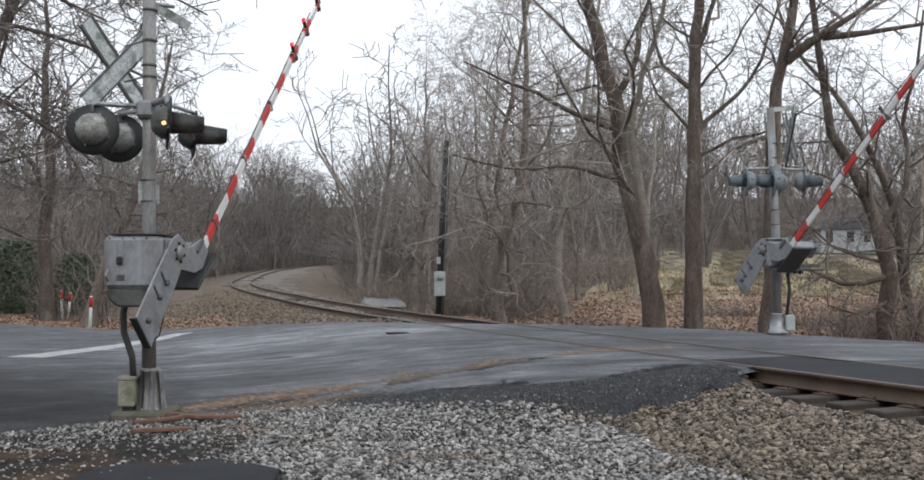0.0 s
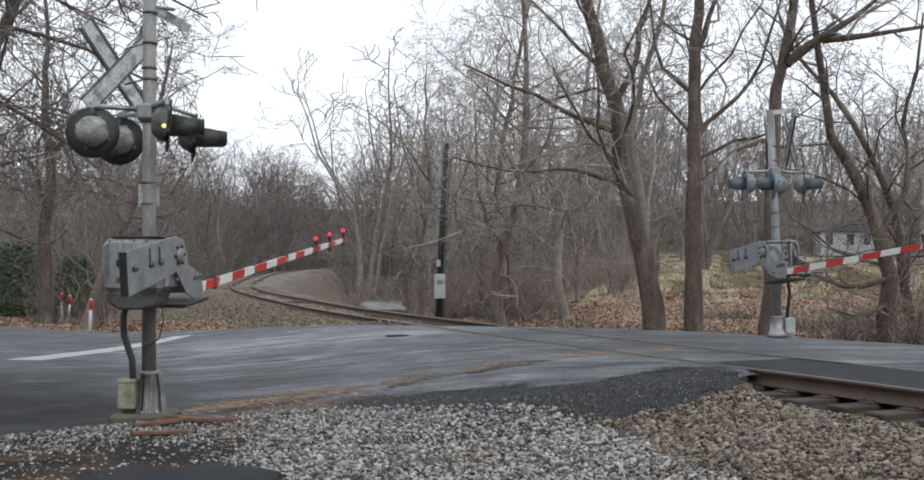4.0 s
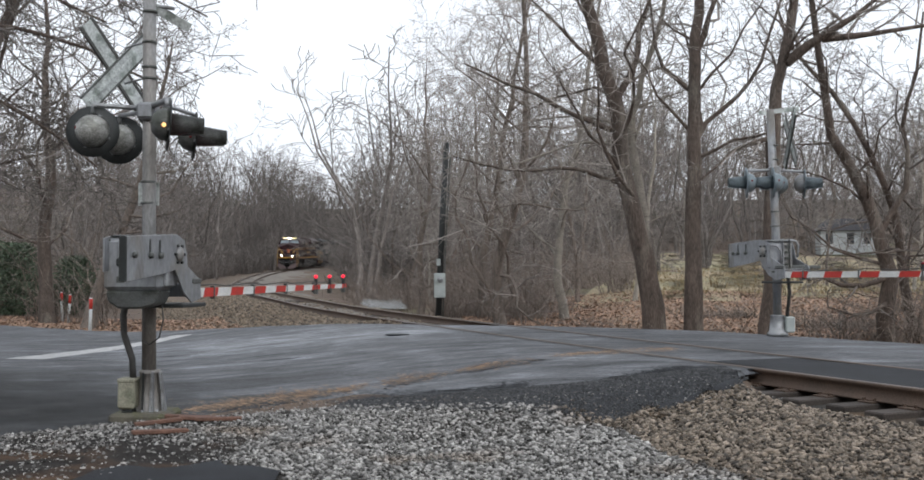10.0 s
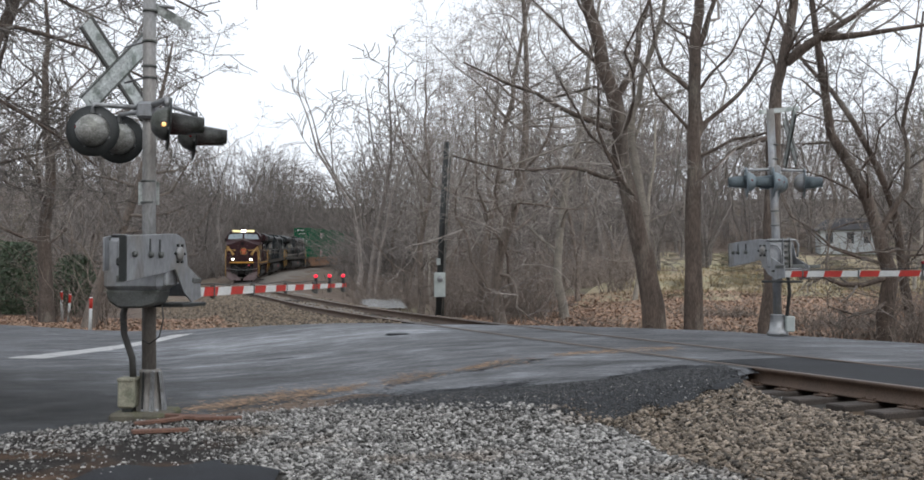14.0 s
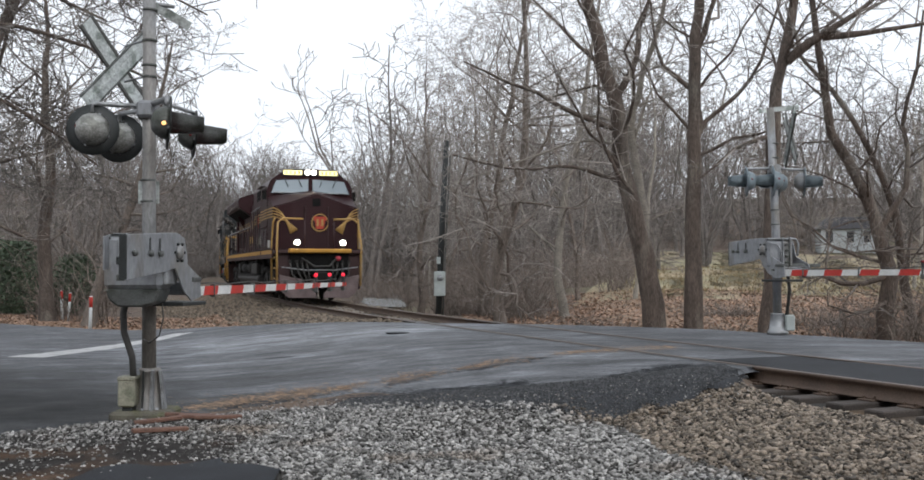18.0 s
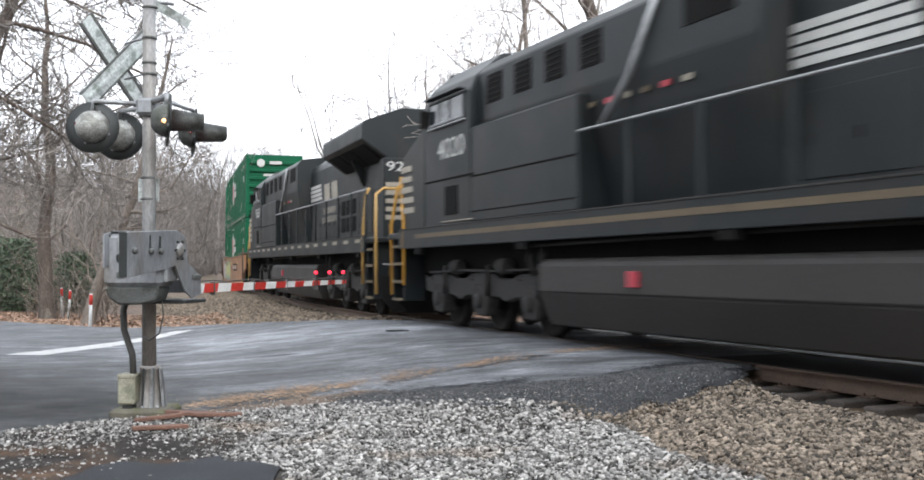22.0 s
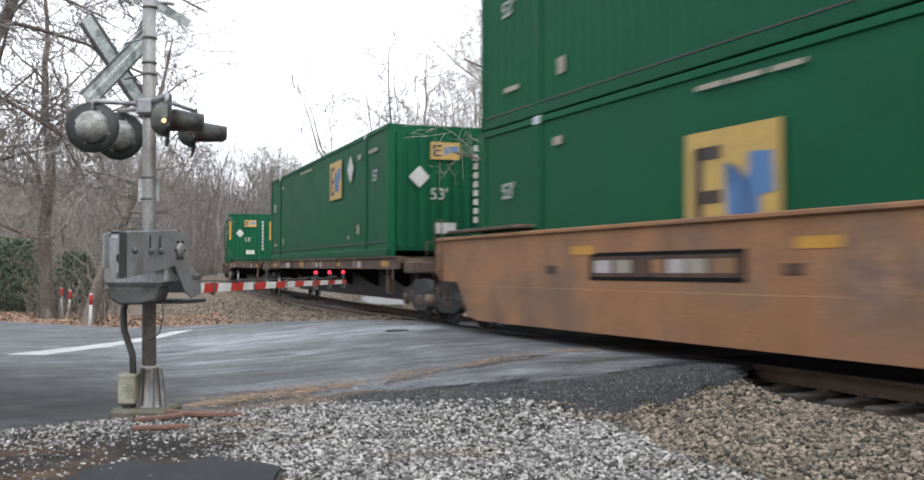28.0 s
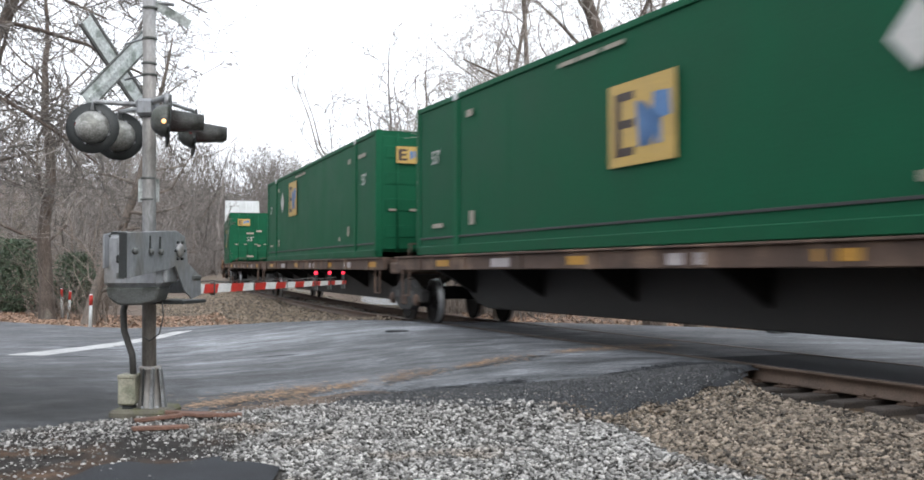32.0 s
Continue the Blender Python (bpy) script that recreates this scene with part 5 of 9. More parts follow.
# the trees that stand out
tree_thing("bare_tree", "tall bare tree with a thick brown trunk leaning over the track", None, 31, stand(4.4, 22.3), bark=RED_BARK, height=15, radius=0.27, first=0.2,
           boughs=8, spread=0.95, sub=(7, 6, 3), reach=0.3, wiggle=0.17, rise=0.1,
           spine=((0, 0, -0.3), (-0.22, 0, 1.2), (-0.5, 0, 2.6), (-0.85, 0, 4.6), (-1.08, 0, 5.8), (-1.5, 0, 7.4), (-2.3, 0, 10.2), (-3.0, 0, 14)),
           limbs=((0.07, ((-0.88, 0, 4.75), (-2.0, -0.2, 5.15), (-3.2, -0.4, 5.7), (-4.4, -0.5, 6.2))), (0.05, ((-0.8, 0.1, 3.6), (-2.0, -0.5, 3.9), (-3.2, -0.8, 3.8), (-4.6, -0.9, 4.1))),
                  (0.095, ((-1.0, 0.1, 5.3), (-0.5, 0.3, 6.4), (-0.2, 0.4, 7.6), (0.5, 0.4, 9.8))), (0.06, ((-1.1, 0, 6.1), (-2.0, 0.2, 6.9), (-3.2, 0.3, 8.2)))))
tree_thing("bare_tree", "slim pale bare stem forking beside a thick trunk", None, 33, stand(4.3, 23.2), bark=PALE_BARK, height=11, radius=0.12, first=0.35,
           boughs=10, spread=0.9, sub=(6, 5, 3), reach=0.3, wiggle=0.2,
           limbs=((0.04, ((-0.2, 0, 4.5), (-1.5, -0.3, 4.6), (-3.0, -0.5, 4.1), (-4.7, -0.6, 3.5))), (0.035, ((-0.2, 0, 4.9), (-1.6, -0.4, 5.2), (-3.2, -0.6, 4.9), (-5.0, -0.8, 4.0))),
                  (0.03, ((-0.15, 0, 2.4), (-0.6, -0.4, 2.9), (0.3, -0.6, 2.9)))), spine=((0, 0, -0.3), (-0.05, 0, 2.4), (-0.3, 0, 4.9), (-0.15, 0, 6.0), (0.5, 0, 8.0), (0.8, 0, 11)))
tree_thing("bare_tree", "tall upright bare tree with a dark rough trunk", None, 42, stand(5.08, 22.0), bark=RED_BARK, height=15, radius=0.215, first=0.3,
           boughs=8, spread=0.85, sub=(7, 6, 3), reach=0.27, wiggle=0.17, rise=0.4,
           spine=((0, 0, -0.3), (-0.02, 0, 1.5), (0.0, 0, 3.3), (0.05, 0, 5.0), (0.04, 0, 6.4), (0.16, 0, 8.0), (0.0, 0, 11), (0.3, 0, 14)),
           limbs=((0.06, ((0.06, 0, 4.6), (0.75, -0.1, 5.3), (1.35, -0.2, 6.0), (1.85, -0.2, 7.4), (2.1, -0.2, 9.0))), (0.045, ((0.0, 0, 4.1), (0.9, -0.3, 4.5), (1.7, -0.5, 4.7), (3.0, -0.6, 5.6))),
                  (0.09, ((0.05, 0, 6.2), (0.4, 0, 7.3), (1.0, 0.1, 9.3))), (0.06, ((0.02, 0, 5.6), (-0.7, 0.2, 6.4), (-0.9, 0.3, 8.2)))))
tree_thing("bare_tree", "dark bent tree behind the far crossing signal", None, 53, stand(6.32, 20.6), bark=RED_BARK, height=12, radius=0.2, first=0.5,
           boughs=9, spread=0.85, sub=(6, 5, 3), reach=0.34, wiggle=0.17, rise=0.2,
           spine=((0, 0, -0.3), (0.02, 0, 1.5), (0.05, 0, 3.2), (0.1, 0, 4.6), (0.25, 0, 5.7), (0.5, 0, 6.6), (0.7, 0, 8.4), (1.2, 0, 11)),
           limbs=((0.12, ((0.36, 0, 5.95), (0.95, -0.1, 6.4), (1.6, -0.2, 6.75), (2.3, -0.3, 7.3))), (0.075, ((1.1, -0.1, 6.42), (1.9, -0.3, 6.45), (2.9, -0.4, 6.6), (4.6, -0.4, 6.75))),
                  (0.06, ((0.1, 0, 4.4), (-0.8, -0.3, 4.1), (-1.6, -0.5, 3.4)))))
tree_thing("bare_tree", "bare tree with tangled low branches at the meadow's edge", None, 64, stand(9.35, 22.0), bark=RED_BARK, twig=DARK_TWIG, height=9, radius=0.19, first=0.1,
           boughs=12, spread=1.0, sub=(7, 6, 3), reach=0.36, wiggle=0.22, droop=0.2,
           spine=((0, 0, -0.3), (-0.04, 0, 1.4), (-0.25, 0, 2.6), (-0.7, 0, 3.7), (-1.25, 0, 4.9), (-1.5, 0, 6.6), (-1.7, 0, 8.5)),
           limbs=((0.07, ((-0.05, 0, 1.5), (-1.0, -0.3, 1.3), (-2.0, -0.5, 1.7), (-2.7, -0.5, 1.6))), (0.08, ((-0.2, 0, 2.4), (0.4, 0, 3.6), (0.5, 0.1, 5.2), (0.9, 0.1, 7.4))), (0.05, ((0, 0, 1.0), (-0.8, -0.5, 0.7), (-1.6, -0.8, 0.9)))))
tree_thing("bare_tree", "twisted bare tree beside the meadow", None, 65, stand(10.9, 24.2), bark=RED_BARK, twig=DARK_TWIG, height=10, radius=0.13, lean=(-0.02, -0.05), first=0.08,
           boughs=17, spread=1.0, sub=(7, 6, 3), reach=0.42, wiggle=0.22, droop=0.2)
tree_thing("bare_tree", "many-limbed bare tree above the creek bank", None, 75, stand(1.2, 30.0), height=12, radius=0.19, lean=(-0.05, -0.05), first=0.05,
           boughs=26, spread=0.95, sub=(7, 6, 3), reach=0.46, wiggle=0.2, droop=0.22)
tree_thing("bare_tree", "bare tree arching over the creek", None, 86, stand(0.7, 36.0), bark=BARK, height=14, radius=0.17, lean=(0.05, -0.02), first=0.14,
           boughs=22, spread=0.95, sub=(7, 6, 3), reach=0.46, wiggle=0.2, droop=0.25)
tree_thing("bare_tree", "bare tree with crowded branches beside the track", None, 87, stand(-1.7, 41.0), height=11, radius=0.15, lean=(0.05, -0.02), first=0.1,
           boughs=24, spread=0.85, sub=(7, 6, 2), reach=0.42, wiggle=0.2, droop=0.2)
tree_thing("bare_tree", "bare tree with arching pale branches above the brush", None, 88, stand(3.4, 33.0), bark=PALE_BARK, height=13, radius=0.16, lean=(-0.06, -0.04), first=0.15,
           boughs=22, spread=1.0, sub=(7, 6, 2), reach=0.45, wiggle=0.2, droop=0.25)
tree_thing("bare_tree", "bare tree with spreading boughs beside the side road", None, 97, stand(-11.4, 30.5), twig=DARK_TWIG, height=9.5, radius=0.2, lean=(0.0, 0.0), first=0.14,
           boughs=22, spread=1.0, sub=(7, 6, 3), reach=0.46, wiggle=0.2)
tree_thing("bare_tree", "bare tree with a dark trunk beside the side road", None, 98, stand(-13.6, 33.0), bark=RED_BARK, height=12, radius=0.26, lean=(0.02, 0.0), first=0.2,
           boughs=20, spread=0.95, sub=(7, 6, 3), reach=0.46, wiggle=0.2)
tree_thing("bare_tree", "large bare tree overhanging the road with drooping twigs", None, 108, stand(-10.2, 15.0), bark=RED_BARK, twig=DARK_TWIG, height=11, radius=0.26, lean=(0.05, -0.02), first=0.25,
           boughs=22, spread=0.95, sub=(9, 8, 5), reach=0.42, wiggle=0.2, droop=0.45, fine=0.007,
           limbs=((0.06, ((0.3, 0, 5.0), (2.0, -0.4, 6.0), (3.6, -0.9, 5.7), (5.4, -1.4, 4.9))), (0.055, ((0.3, 0, 3.8), (2.0, 0.3, 4.4), (3.4, 0.2, 4.0), (4.6, 0.2, 3.1))),
                  (0.06, ((0.3, 0, 4.4), (2.2, -0.2, 5.1), (4.0, -0.5, 5.0), (5.8, -0.8, 4.2))), (0.05, ((0.2, 0, 5.6), (2.4, 0.4, 6.6), (4.4, 0.3, 6.3), (6.3, 0.2, 5.4)))))
tree_thing("bare_tree", "bare tree with a thicket of drooping twigs beside the road", None, 118, stand(-9.0, 13.4), bark=RED_BARK, twig=DARK_TWIG, height=9.5, radius=0.2, lean=(0.03, 0.0), first=0.3,
           boughs=18, spread=0.95, sub=(9, 8, 4), reach=0.45, wiggle=0.2, droop=0.35, fine=0.007)
tree_thing("bare_tree", "bare tree reaching over the side road with fine twigs", None, 109, stand(-12.0, 20.5), bark=RED_BARK, twig=DARK_TWIG, height=13, radius=0.26, lean=(0.04, 0.0), first=0.22,
           boughs=22, spread=0.95, sub=(8, 7, 3), reach=0.4, wiggle=0.2, droop=0.4)

# the woods: a handful of grown shapes, each set out many times
MODELS = []
for k in range(7):
    how = dict(height=15, radius=0.14, lean=(0, 0), first=(0.08, 0.16, 0.26)[k % 3], boughs=(20, 18, 16)[k % 3], spread=0.72 + 0.07 * (k % 4), sub=(6, 5, 3), reach=0.31 + 0.05 * (k % 3), wiggle=0.21, droop=0.12 * (k % 3), fine=0.009)
    thick, thin = bare_tree(200 + k, **how)
    t = thing("bare_tree", "slender bare winter tree with fine grey-brown twigs", "tree", "woods trees", pose(0, 0, -200))
    arrays("trunk", thick[0], thick[1], PALE_BARK if k in (3,) else BARK, t, True)
    arrays("crown", thin[0], thin[1], TWIG, t, True)
    MODELS.append(t)
wr = random.Random(77)
rise_ = (0.8, 1.0, 0.9, 1.12, 0.7)


def bend_lane(x, y):
    """The cleared strip through which the line is seen to come round its bend."""
    return -0.198 < x / y < -0.114 and y < 176


def skyline(u):
    """How high the woods stand over the eye at sixty metres: low beyond the bend, tall on either side."""
    return float(np.interp(u, (-0.5, -0.3, -0.17, -0.13, -0.108, -0.085, 0.0, 0.1, 0.2, 0.5), (12, 8.7, 8.4, 11, 12.9, 15, 15, 14, 11.5, 11)))


set_out = []


def room(x, y, gap):
    return all((x - a) ** 2 + (y - b) ** 2 > gap * gap for a, b in set_out)


tries = 0
while len(set_out) < 112 and tries < 9000:
    tries += 1
    y = 24 + 130 * wr.random() ** 1.3
    x = wr.uniform(-0.62, 0.62) * y
    s_, q_ = beside(x, y)
    s_, q_ = s_[0], q_[0]
    if -6.5 < q_ < 7.5 or inside(ROAD_POLY, np.array([x]), np.array([y]))[0]:
        continue
    if 0.2 < x / y < 0.6 and 22 < y < 105 and wr.random() < 0.86:
        continue                                    # the meadow
    if x / y > 0.1 and y < 70 and wr.random() < 0.45:
        continue
    if x < -6 and y < 27 + 0.9 * (-x - 8):
        continue                                    # the side road
    if (-0.26 < x / y < -0.19 and y < 60) or bend_lane(x, y):
        continue
    if not room(x, y, 1.6 + y * 0.012):
        continue
    set_out.append((x, y))
for i, (x, y) in enumerate(set_out):
    size = wr.uniform(0.6, 1.05)
    # the skyline: low beyond the bend, tall on either side
    size = max(0.25, min(size, rise_[i % 5] * (EYE.z + 1.1 * skyline(x / y) * y / 60 - float(ground_level(x, y)[0])) / 15))
    m = stand(x, y, wr.uniform(0, 360), size)
    if i < len(MODELS):
        MODELS[i].matrix_basis = m
    else:
        c = copy_thing(MODELS[i % len(MODELS)], m)
        c.scale = (size, size, size)


# far woods up the hill, too many to count
def woods_shapes():
    shapes = []
    for k in range(5):
        thick, thin = bare_tree(400 + k, 14, 0.13, first=0.1, boughs=11, spread=0.8, sub=(5, 0, 0), reach=0.36, wiggle=0.22, lite=True, fine=0.02)
        v = np.array([tuple(p) for p in thick[0]] + [tuple(p) for p in thin[0]])
        f = np.array(thick[1] + [tuple(i + len(thick[0]) for i in q) for q in thin[1]])
        shapes.append((v, f))
    return shapes


WOODS_SHAPES = woods_shapes()


def unseen_woods(n, seed):
    """Woods added out of view behind the camera, to keep low sky light off the train."""
    rnd = random.Random(seed)
    vs, fs, base = [], [], 0
    while n:
        x, y = rnd.uniform(-70, 70), rnd.uniform(-42, 2)
        if y > -13 and abs(x) < 24 - 0.3 * y:
            continue
        if abs(beside(x, y)[1][0]) < 6:
            continue
        v, f = WOODS_SHAPES[rnd.randrange(5)]
        a, k, z = rnd.uniform(0, math.tau), rnd.uniform(0.7, 1.15), float(ground_level(x, y)[0])
        w = v * k * np.array((1.4, 1.4, 1))
        vs.append(np.stack((w[:, 0] * math.cos(a) - w[:, 1] * math.sin(a) + x, w[:, 0] * math.sin(a) + w[:, 1] * math.cos(a) + y, w[:, 2] + z), 1))
        fs.append(f + base)
        base += len(v)
        n -= 1
    return tagged(arrays("unseen_woods", np.concatenate(vs), np.concatenate(fs), FAR_TWIG, smooth=True), "unseen bare woods added behind the camera to shade the train", "woods", kind="stuff")


unseen_woods(330, 19)


def far_woods(n, seed):
    rnd = random.Random(seed)
    shapes = WOODS_SHAPES
    vs, fs, base = [], [], 0
    while n:
        d = rnd.uniform(62, 250)
        x = (rnd.uniform(-0.62, 0.62) if n % 3 else rnd.uniform(-0.36, -0.04) if n % 2 else rnd.uniform(0.1, 0.55)) * d
        s_, q_ = beside(x, d)
        if not n % 5:
            d = rnd.uniform(180, 250)
            x = rnd.uniform(-0.21, -0.11) * d
            s_, q_ = beside(x, d)
        if bend_lane(x, d) or abs(q_[0]) < 6.5 or (0.25 < x / d < 0.47 and d < 118):
            continue
        v, f = shapes[rnd.randrange(5)]
        room_up = EYE.z + skyline(x / d) * d / 60 - float(ground_level(x, d)[0])
        a, k = rnd.uniform(0, math.tau), min(rnd.uniform(0.75, 1.4) if x / d < 0.15 else rnd.uniform(0.9, 1.8), rnd.uniform(0.78, 1.03) * room_up / 14)
        if k < 0.3:
            continue
        w = v * k * np.array((1.25, 1.25, 1))
        w = np.stack((w[:, 0] * math.cos(a) - w[:, 1] * math.sin(a) + x, w[:, 0] * math.sin(a) + w[:, 1] * math.cos(a) + d, w[:, 2] + float(ground_level(x, d)[0])), 1)
        vs.append(w), fs.append(f + base)
        base += len(v)
        n -= 1
    ob = arrays("far_woods", np.concatenate(vs), np.concatenate(fs), FAR_TWIG, smooth=True)
    return tagged(ob, "dense grey-brown winter woods on the hillside", "woods", kind="stuff")


far_woods(900, 9)


# undergrowth: leafless stems in clumps
def undergrowth(name, clumps, seed, material, label, place, tall):
    """Leafless shrubs: stems that arch outwards and down, with crooked side twigs."""
    r = np.random.RandomState(seed)
    rnd = random.Random(seed)
    spots = []
    while len(spots) < clumps:
        x, y = place(rnd)
        if x is not None:
            spots.append((x, y))
    spots = np.array(spots)
    zs = ground_level(spots[:, 0], spots[:, 1]) - 0.05
    per = 12
    n = clumps * per
    own = np.repeat(np.arange(clumps), per)
    big = np.repeat(r.uniform(0.45, 1.15, clumps), per)
    base = np.stack((spots[own, 0] + r.normal(0, 0.3, n), spots[own, 1] + r.normal(0, 0.3, n), zs[own]), 1)
    h = tall * big * (0.25 + 0.75 * r.uniform(0, 1, n) ** 1.3)
    k = 1 + spots[own, 1] / 60
    aim = np.stack((r.normal(0, 0.34, n), r.normal(0, 0.34, n), np.ones(n)), 1)
    curl = np.stack((aim[:, 0] * 1.3 + r.normal(0, 0.22, n), aim[:, 1] * 1.3 + r.normal(0, 0.22, n), -0.25 - 0.75 * r.uniform(0, 1, n)), 1)

    def arc(b, a, c, ln, m):
        u = np.linspace(0, 1, m)[None, :, None]
        crook = r.normal(0, 0.035, (len(b), m, 3)) * ln[:, None, None]
        crook[:, 0] = 0
        return b[:, None] + (a[:, None] * u + c[:, None] * u * u * 0.55) * ln[:, None, None] + crook

    stems = arc(base, aim, curl, h, 6)
    lines = [(stems, 0.012 * k)]
    m = n * 6
    who = np.repeat(np.arange(n), 6)
    at = r.randint(1, 6, m)
    tw = stems[who, at]
    run = stems[who, at] - stems[who, at - 1]
    run /= np.linalg.norm(run, axis=1)[:, None] + 1e-9
    a2 = run * 0.6 + r.normal(0, 0.75, (m, 3)) * np.array((1, 1, 0.6))
    c2 = np.stack((r.normal(0, 0.3, m), r.normal(0, 0.3, m), r.uniform(-0.5, 0.3, m)), 1)
    lines.append((arc(tw, a2, c2, h[who] * r.uniform(0.1, 0.34, m), 4), 0.0068 * k[who]))
    vs, fs, first = [], [], 0
    for pts, rad in lines:
        c, q = pts.shape[:2]
        ang = np.array((0, math.tau / 3, 2 * math.tau / 3))
        taper = np.linspace(1, 0.35, q)
        off = np.stack((np.cos(ang), np.sin(ang), 0.3 * np.sin(ang + 1)), 1)
        ring = pts[:, :, None, :] + off[None, None] * (rad[:, None, None, None] * taper[None, :, None, None])
        vs.append(ring.reshape(-1, 3))
        idx = first + np.arange(c * q * 3).reshape(c, q, 3)
        lo, hi = idx[:, :-1], idx[:, 1:]
        nxt = np.roll(np.arange(3), -1)
        fs.append(np.stack((lo, lo[..., nxt], hi[..., nxt], hi), -1).reshape(-1, 4))
        first += c * q * 3
    return tagged(arrays(name, np.concatenate(vs), np.concatenate(fs), material), label, "undergrowth", kind="stuff")


def wood_place(rnd):
    y = 25 + 115 * rnd.random() ** 1.6
    x = rnd.uniform(-0.6, 0.6) * y
    s_, q_ = beside(x, y)
    q_ = q_[0]
    if -5.2 < q_ < 7.0 or inside(ROAD_POLY, np.array([x]), np.array([y]))[0]:
        return None, None
    if (-0.12 < x / y < -0.05 and y < 52) or bend_lane(x, y):
        return None, None
    if (0.17 < x / y < 0.6 and y < 115) or (x / y > 0.05 and y < 31) or (x / y > 0.085 and y < 44) or (x < -6 and y < 28 + 0.9 * (-x - 8)):
        return None, None
    return x, y


undergrowth("undergrowth", 1050, 12, BRUSH, "tangled leafless undergrowth on the woodland floor", wood_place, 3.9)


def hill_place(rnd):
    y = rnd.uniform(80, 230)
    x = (rnd.uniform(-0.62, 0.62) if rnd.random() < 0.5 else rnd.uniform(-0.3, -0.06)) * y
    s_, q_ = beside(x, y)
    if bend_lane(x, y) or abs(q_[0]) < 6.5 or (0.2 < x / y < 0.5 and y < 122):
        return None, None
    return x, y


undergrowth("hill_brush", 1300, 14, FAR_TWIG, "dense far thicket on the wooded hillside", hill_place, 9.0)


def verge_place(rnd):
    x, y = rnd.uniform(0.5, 4.2), rnd.uniform(19.5, 27)
    s_, q_ = beside(x, y)
    if q_[0] > -4.0 or inside(ROAD_POLY, np.array([x]), np.array([y]))[0]:
        return None, None
    return x, y


undergrowth("verge_brush", 12, 13, BRUSH, "low dry brush along the edge of the road", verge_place, 0.7)


# fallen leaves along the far verge
def fallen_leaves(n, seed):
    r = np.random.RandomState(seed)
    x, y = np.concatenate((r.uniform(0, 20, n), r.uniform(-17, -6, n // 3))), np.concatenate((18.5 + 26 * r.uniform(0, 1, n) ** 1.3, r.uniform(24, 36, n // 3)))
    k = ~inside(ROAD_POLY, x, y) & (abs(beside(x, y)[1]) > 3.2)
    x, y = x[k], y[k]
    z = bare_level(x, y) + 0.036
    m = len(x)
    a, w, t = r.uniform(0, math.tau, m), r.uniform(0.022, 0.055, m), r.uniform(-0.03, 0.05, (m, 4))
    cor = np.array(((-1, -0.6), (1, -0.6), (1, 0.6), (-1, 0.6)))
    vx = x[:, None] + w[:, None] * (cor[:, 0] * np.cos(a)[:, None] - cor[:, 1] * np.sin(a)[:, None])
    vy = y[:, None] + w[:, None] * (cor[:, 0] * np.sin(a)[:, None] + cor[:, 1] * np.cos(a)[:, None])
    v = np.stack((vx, vy, z[:, None] + t), -1).reshape(-1, 3)
    return tagged(arrays("fallen_leaves", v, np.arange(4 * m).reshape(-1, 4), LEAVES), "dry brown fallen leaves along the verge", "leaves", kind="stuff")


LEAVES = mat("dry leaves", (0.33, 0.215, 0.15), 0.9, spread=0.25, scale=5, fine=40, bump=0, island=0.5)
LEAF_BED = mat("bed of fallen leaves", (0.26, 0.18, 0.125), 0.95, spread=0.45, scale=1.2, fine=14, bump=0.6, dist=0.03, second=(0.15, 0.115, 0.075), second_amount=0.4, second_scale=0.5)
tagged(strip("leaf_bed", ((4.2, 20.2), (7.3, 16.7), (9.9, 13.3), (15.5, 6.3)), ((5.0, 41.5), (10.0, 41.5), (17, 41.5), (26, 41)), 50, 50, bare_level, 0.03, LEAF_BED, 0.5, 23.0), "brown leaf-covered verge", "leaf bed", kind="structure")
fallen_leaves(44000, 51)


def clump_place(rnd):
    a = rnd.randrange(3)
    return (6.3, 10.2, 8.2)[a] + rnd.gauss(0, 0.5), (25.0, 27.0, 31.0)[a] + rnd.gauss(0, 0.4)


def thicket_place(rnd):
    return rnd.uniform(8.6, 12.5), rnd.uniform(21.0, 25.0)


undergrowth("thicket", 26, 18, BRUSH, "dark tangled thicket under the twisted trees", thicket_place, 2.6)
undergrowth("brush_clump", 30, 17, BRUSH, "rounded clump of dry brush on the leafy verge", clump_place, 1.15)


# dry grass at the meadow's lower edge
def grass_tufts(n, seed):
    r = np.random.RandomState(seed)
    y = r.uniform(42, 75, n)
    x = y * r.uniform(0.16, 0.5, n)
    z = bare_level(x, y)
    h, a = r.uniform(0.08, 0.3, n), r.uniform(0, math.tau, n)
    tip = np.stack((x + r.normal(0, 0.1, n), y + r.normal(0, 0.1, n), z + h), 1)
    w = 0.035
    b0 = np.stack((x - w * np.cos(a), y - w * np.sin(a), z - 0.02), 1)
    b1 = np.stack((x + w * np.cos(a), y + w * np.sin(a), z - 0.02), 1)
    return tagged(arrays("grass_tufts", np.stack((b0, b1, tip), 1).reshape(-1, 3), np.arange(3 * n).reshape(-1, 3), DRY_GRASS), "dry tan grass at the edge of the meadow", "grass", kind="stuff")


DRY_GRASS = mat("dry tan grass", (0.24, 0.185, 0.1), 0.95, spread=0.3, scale=1, fine=10, bump=0, island=0.4)
grass_tufts(6000, 61)
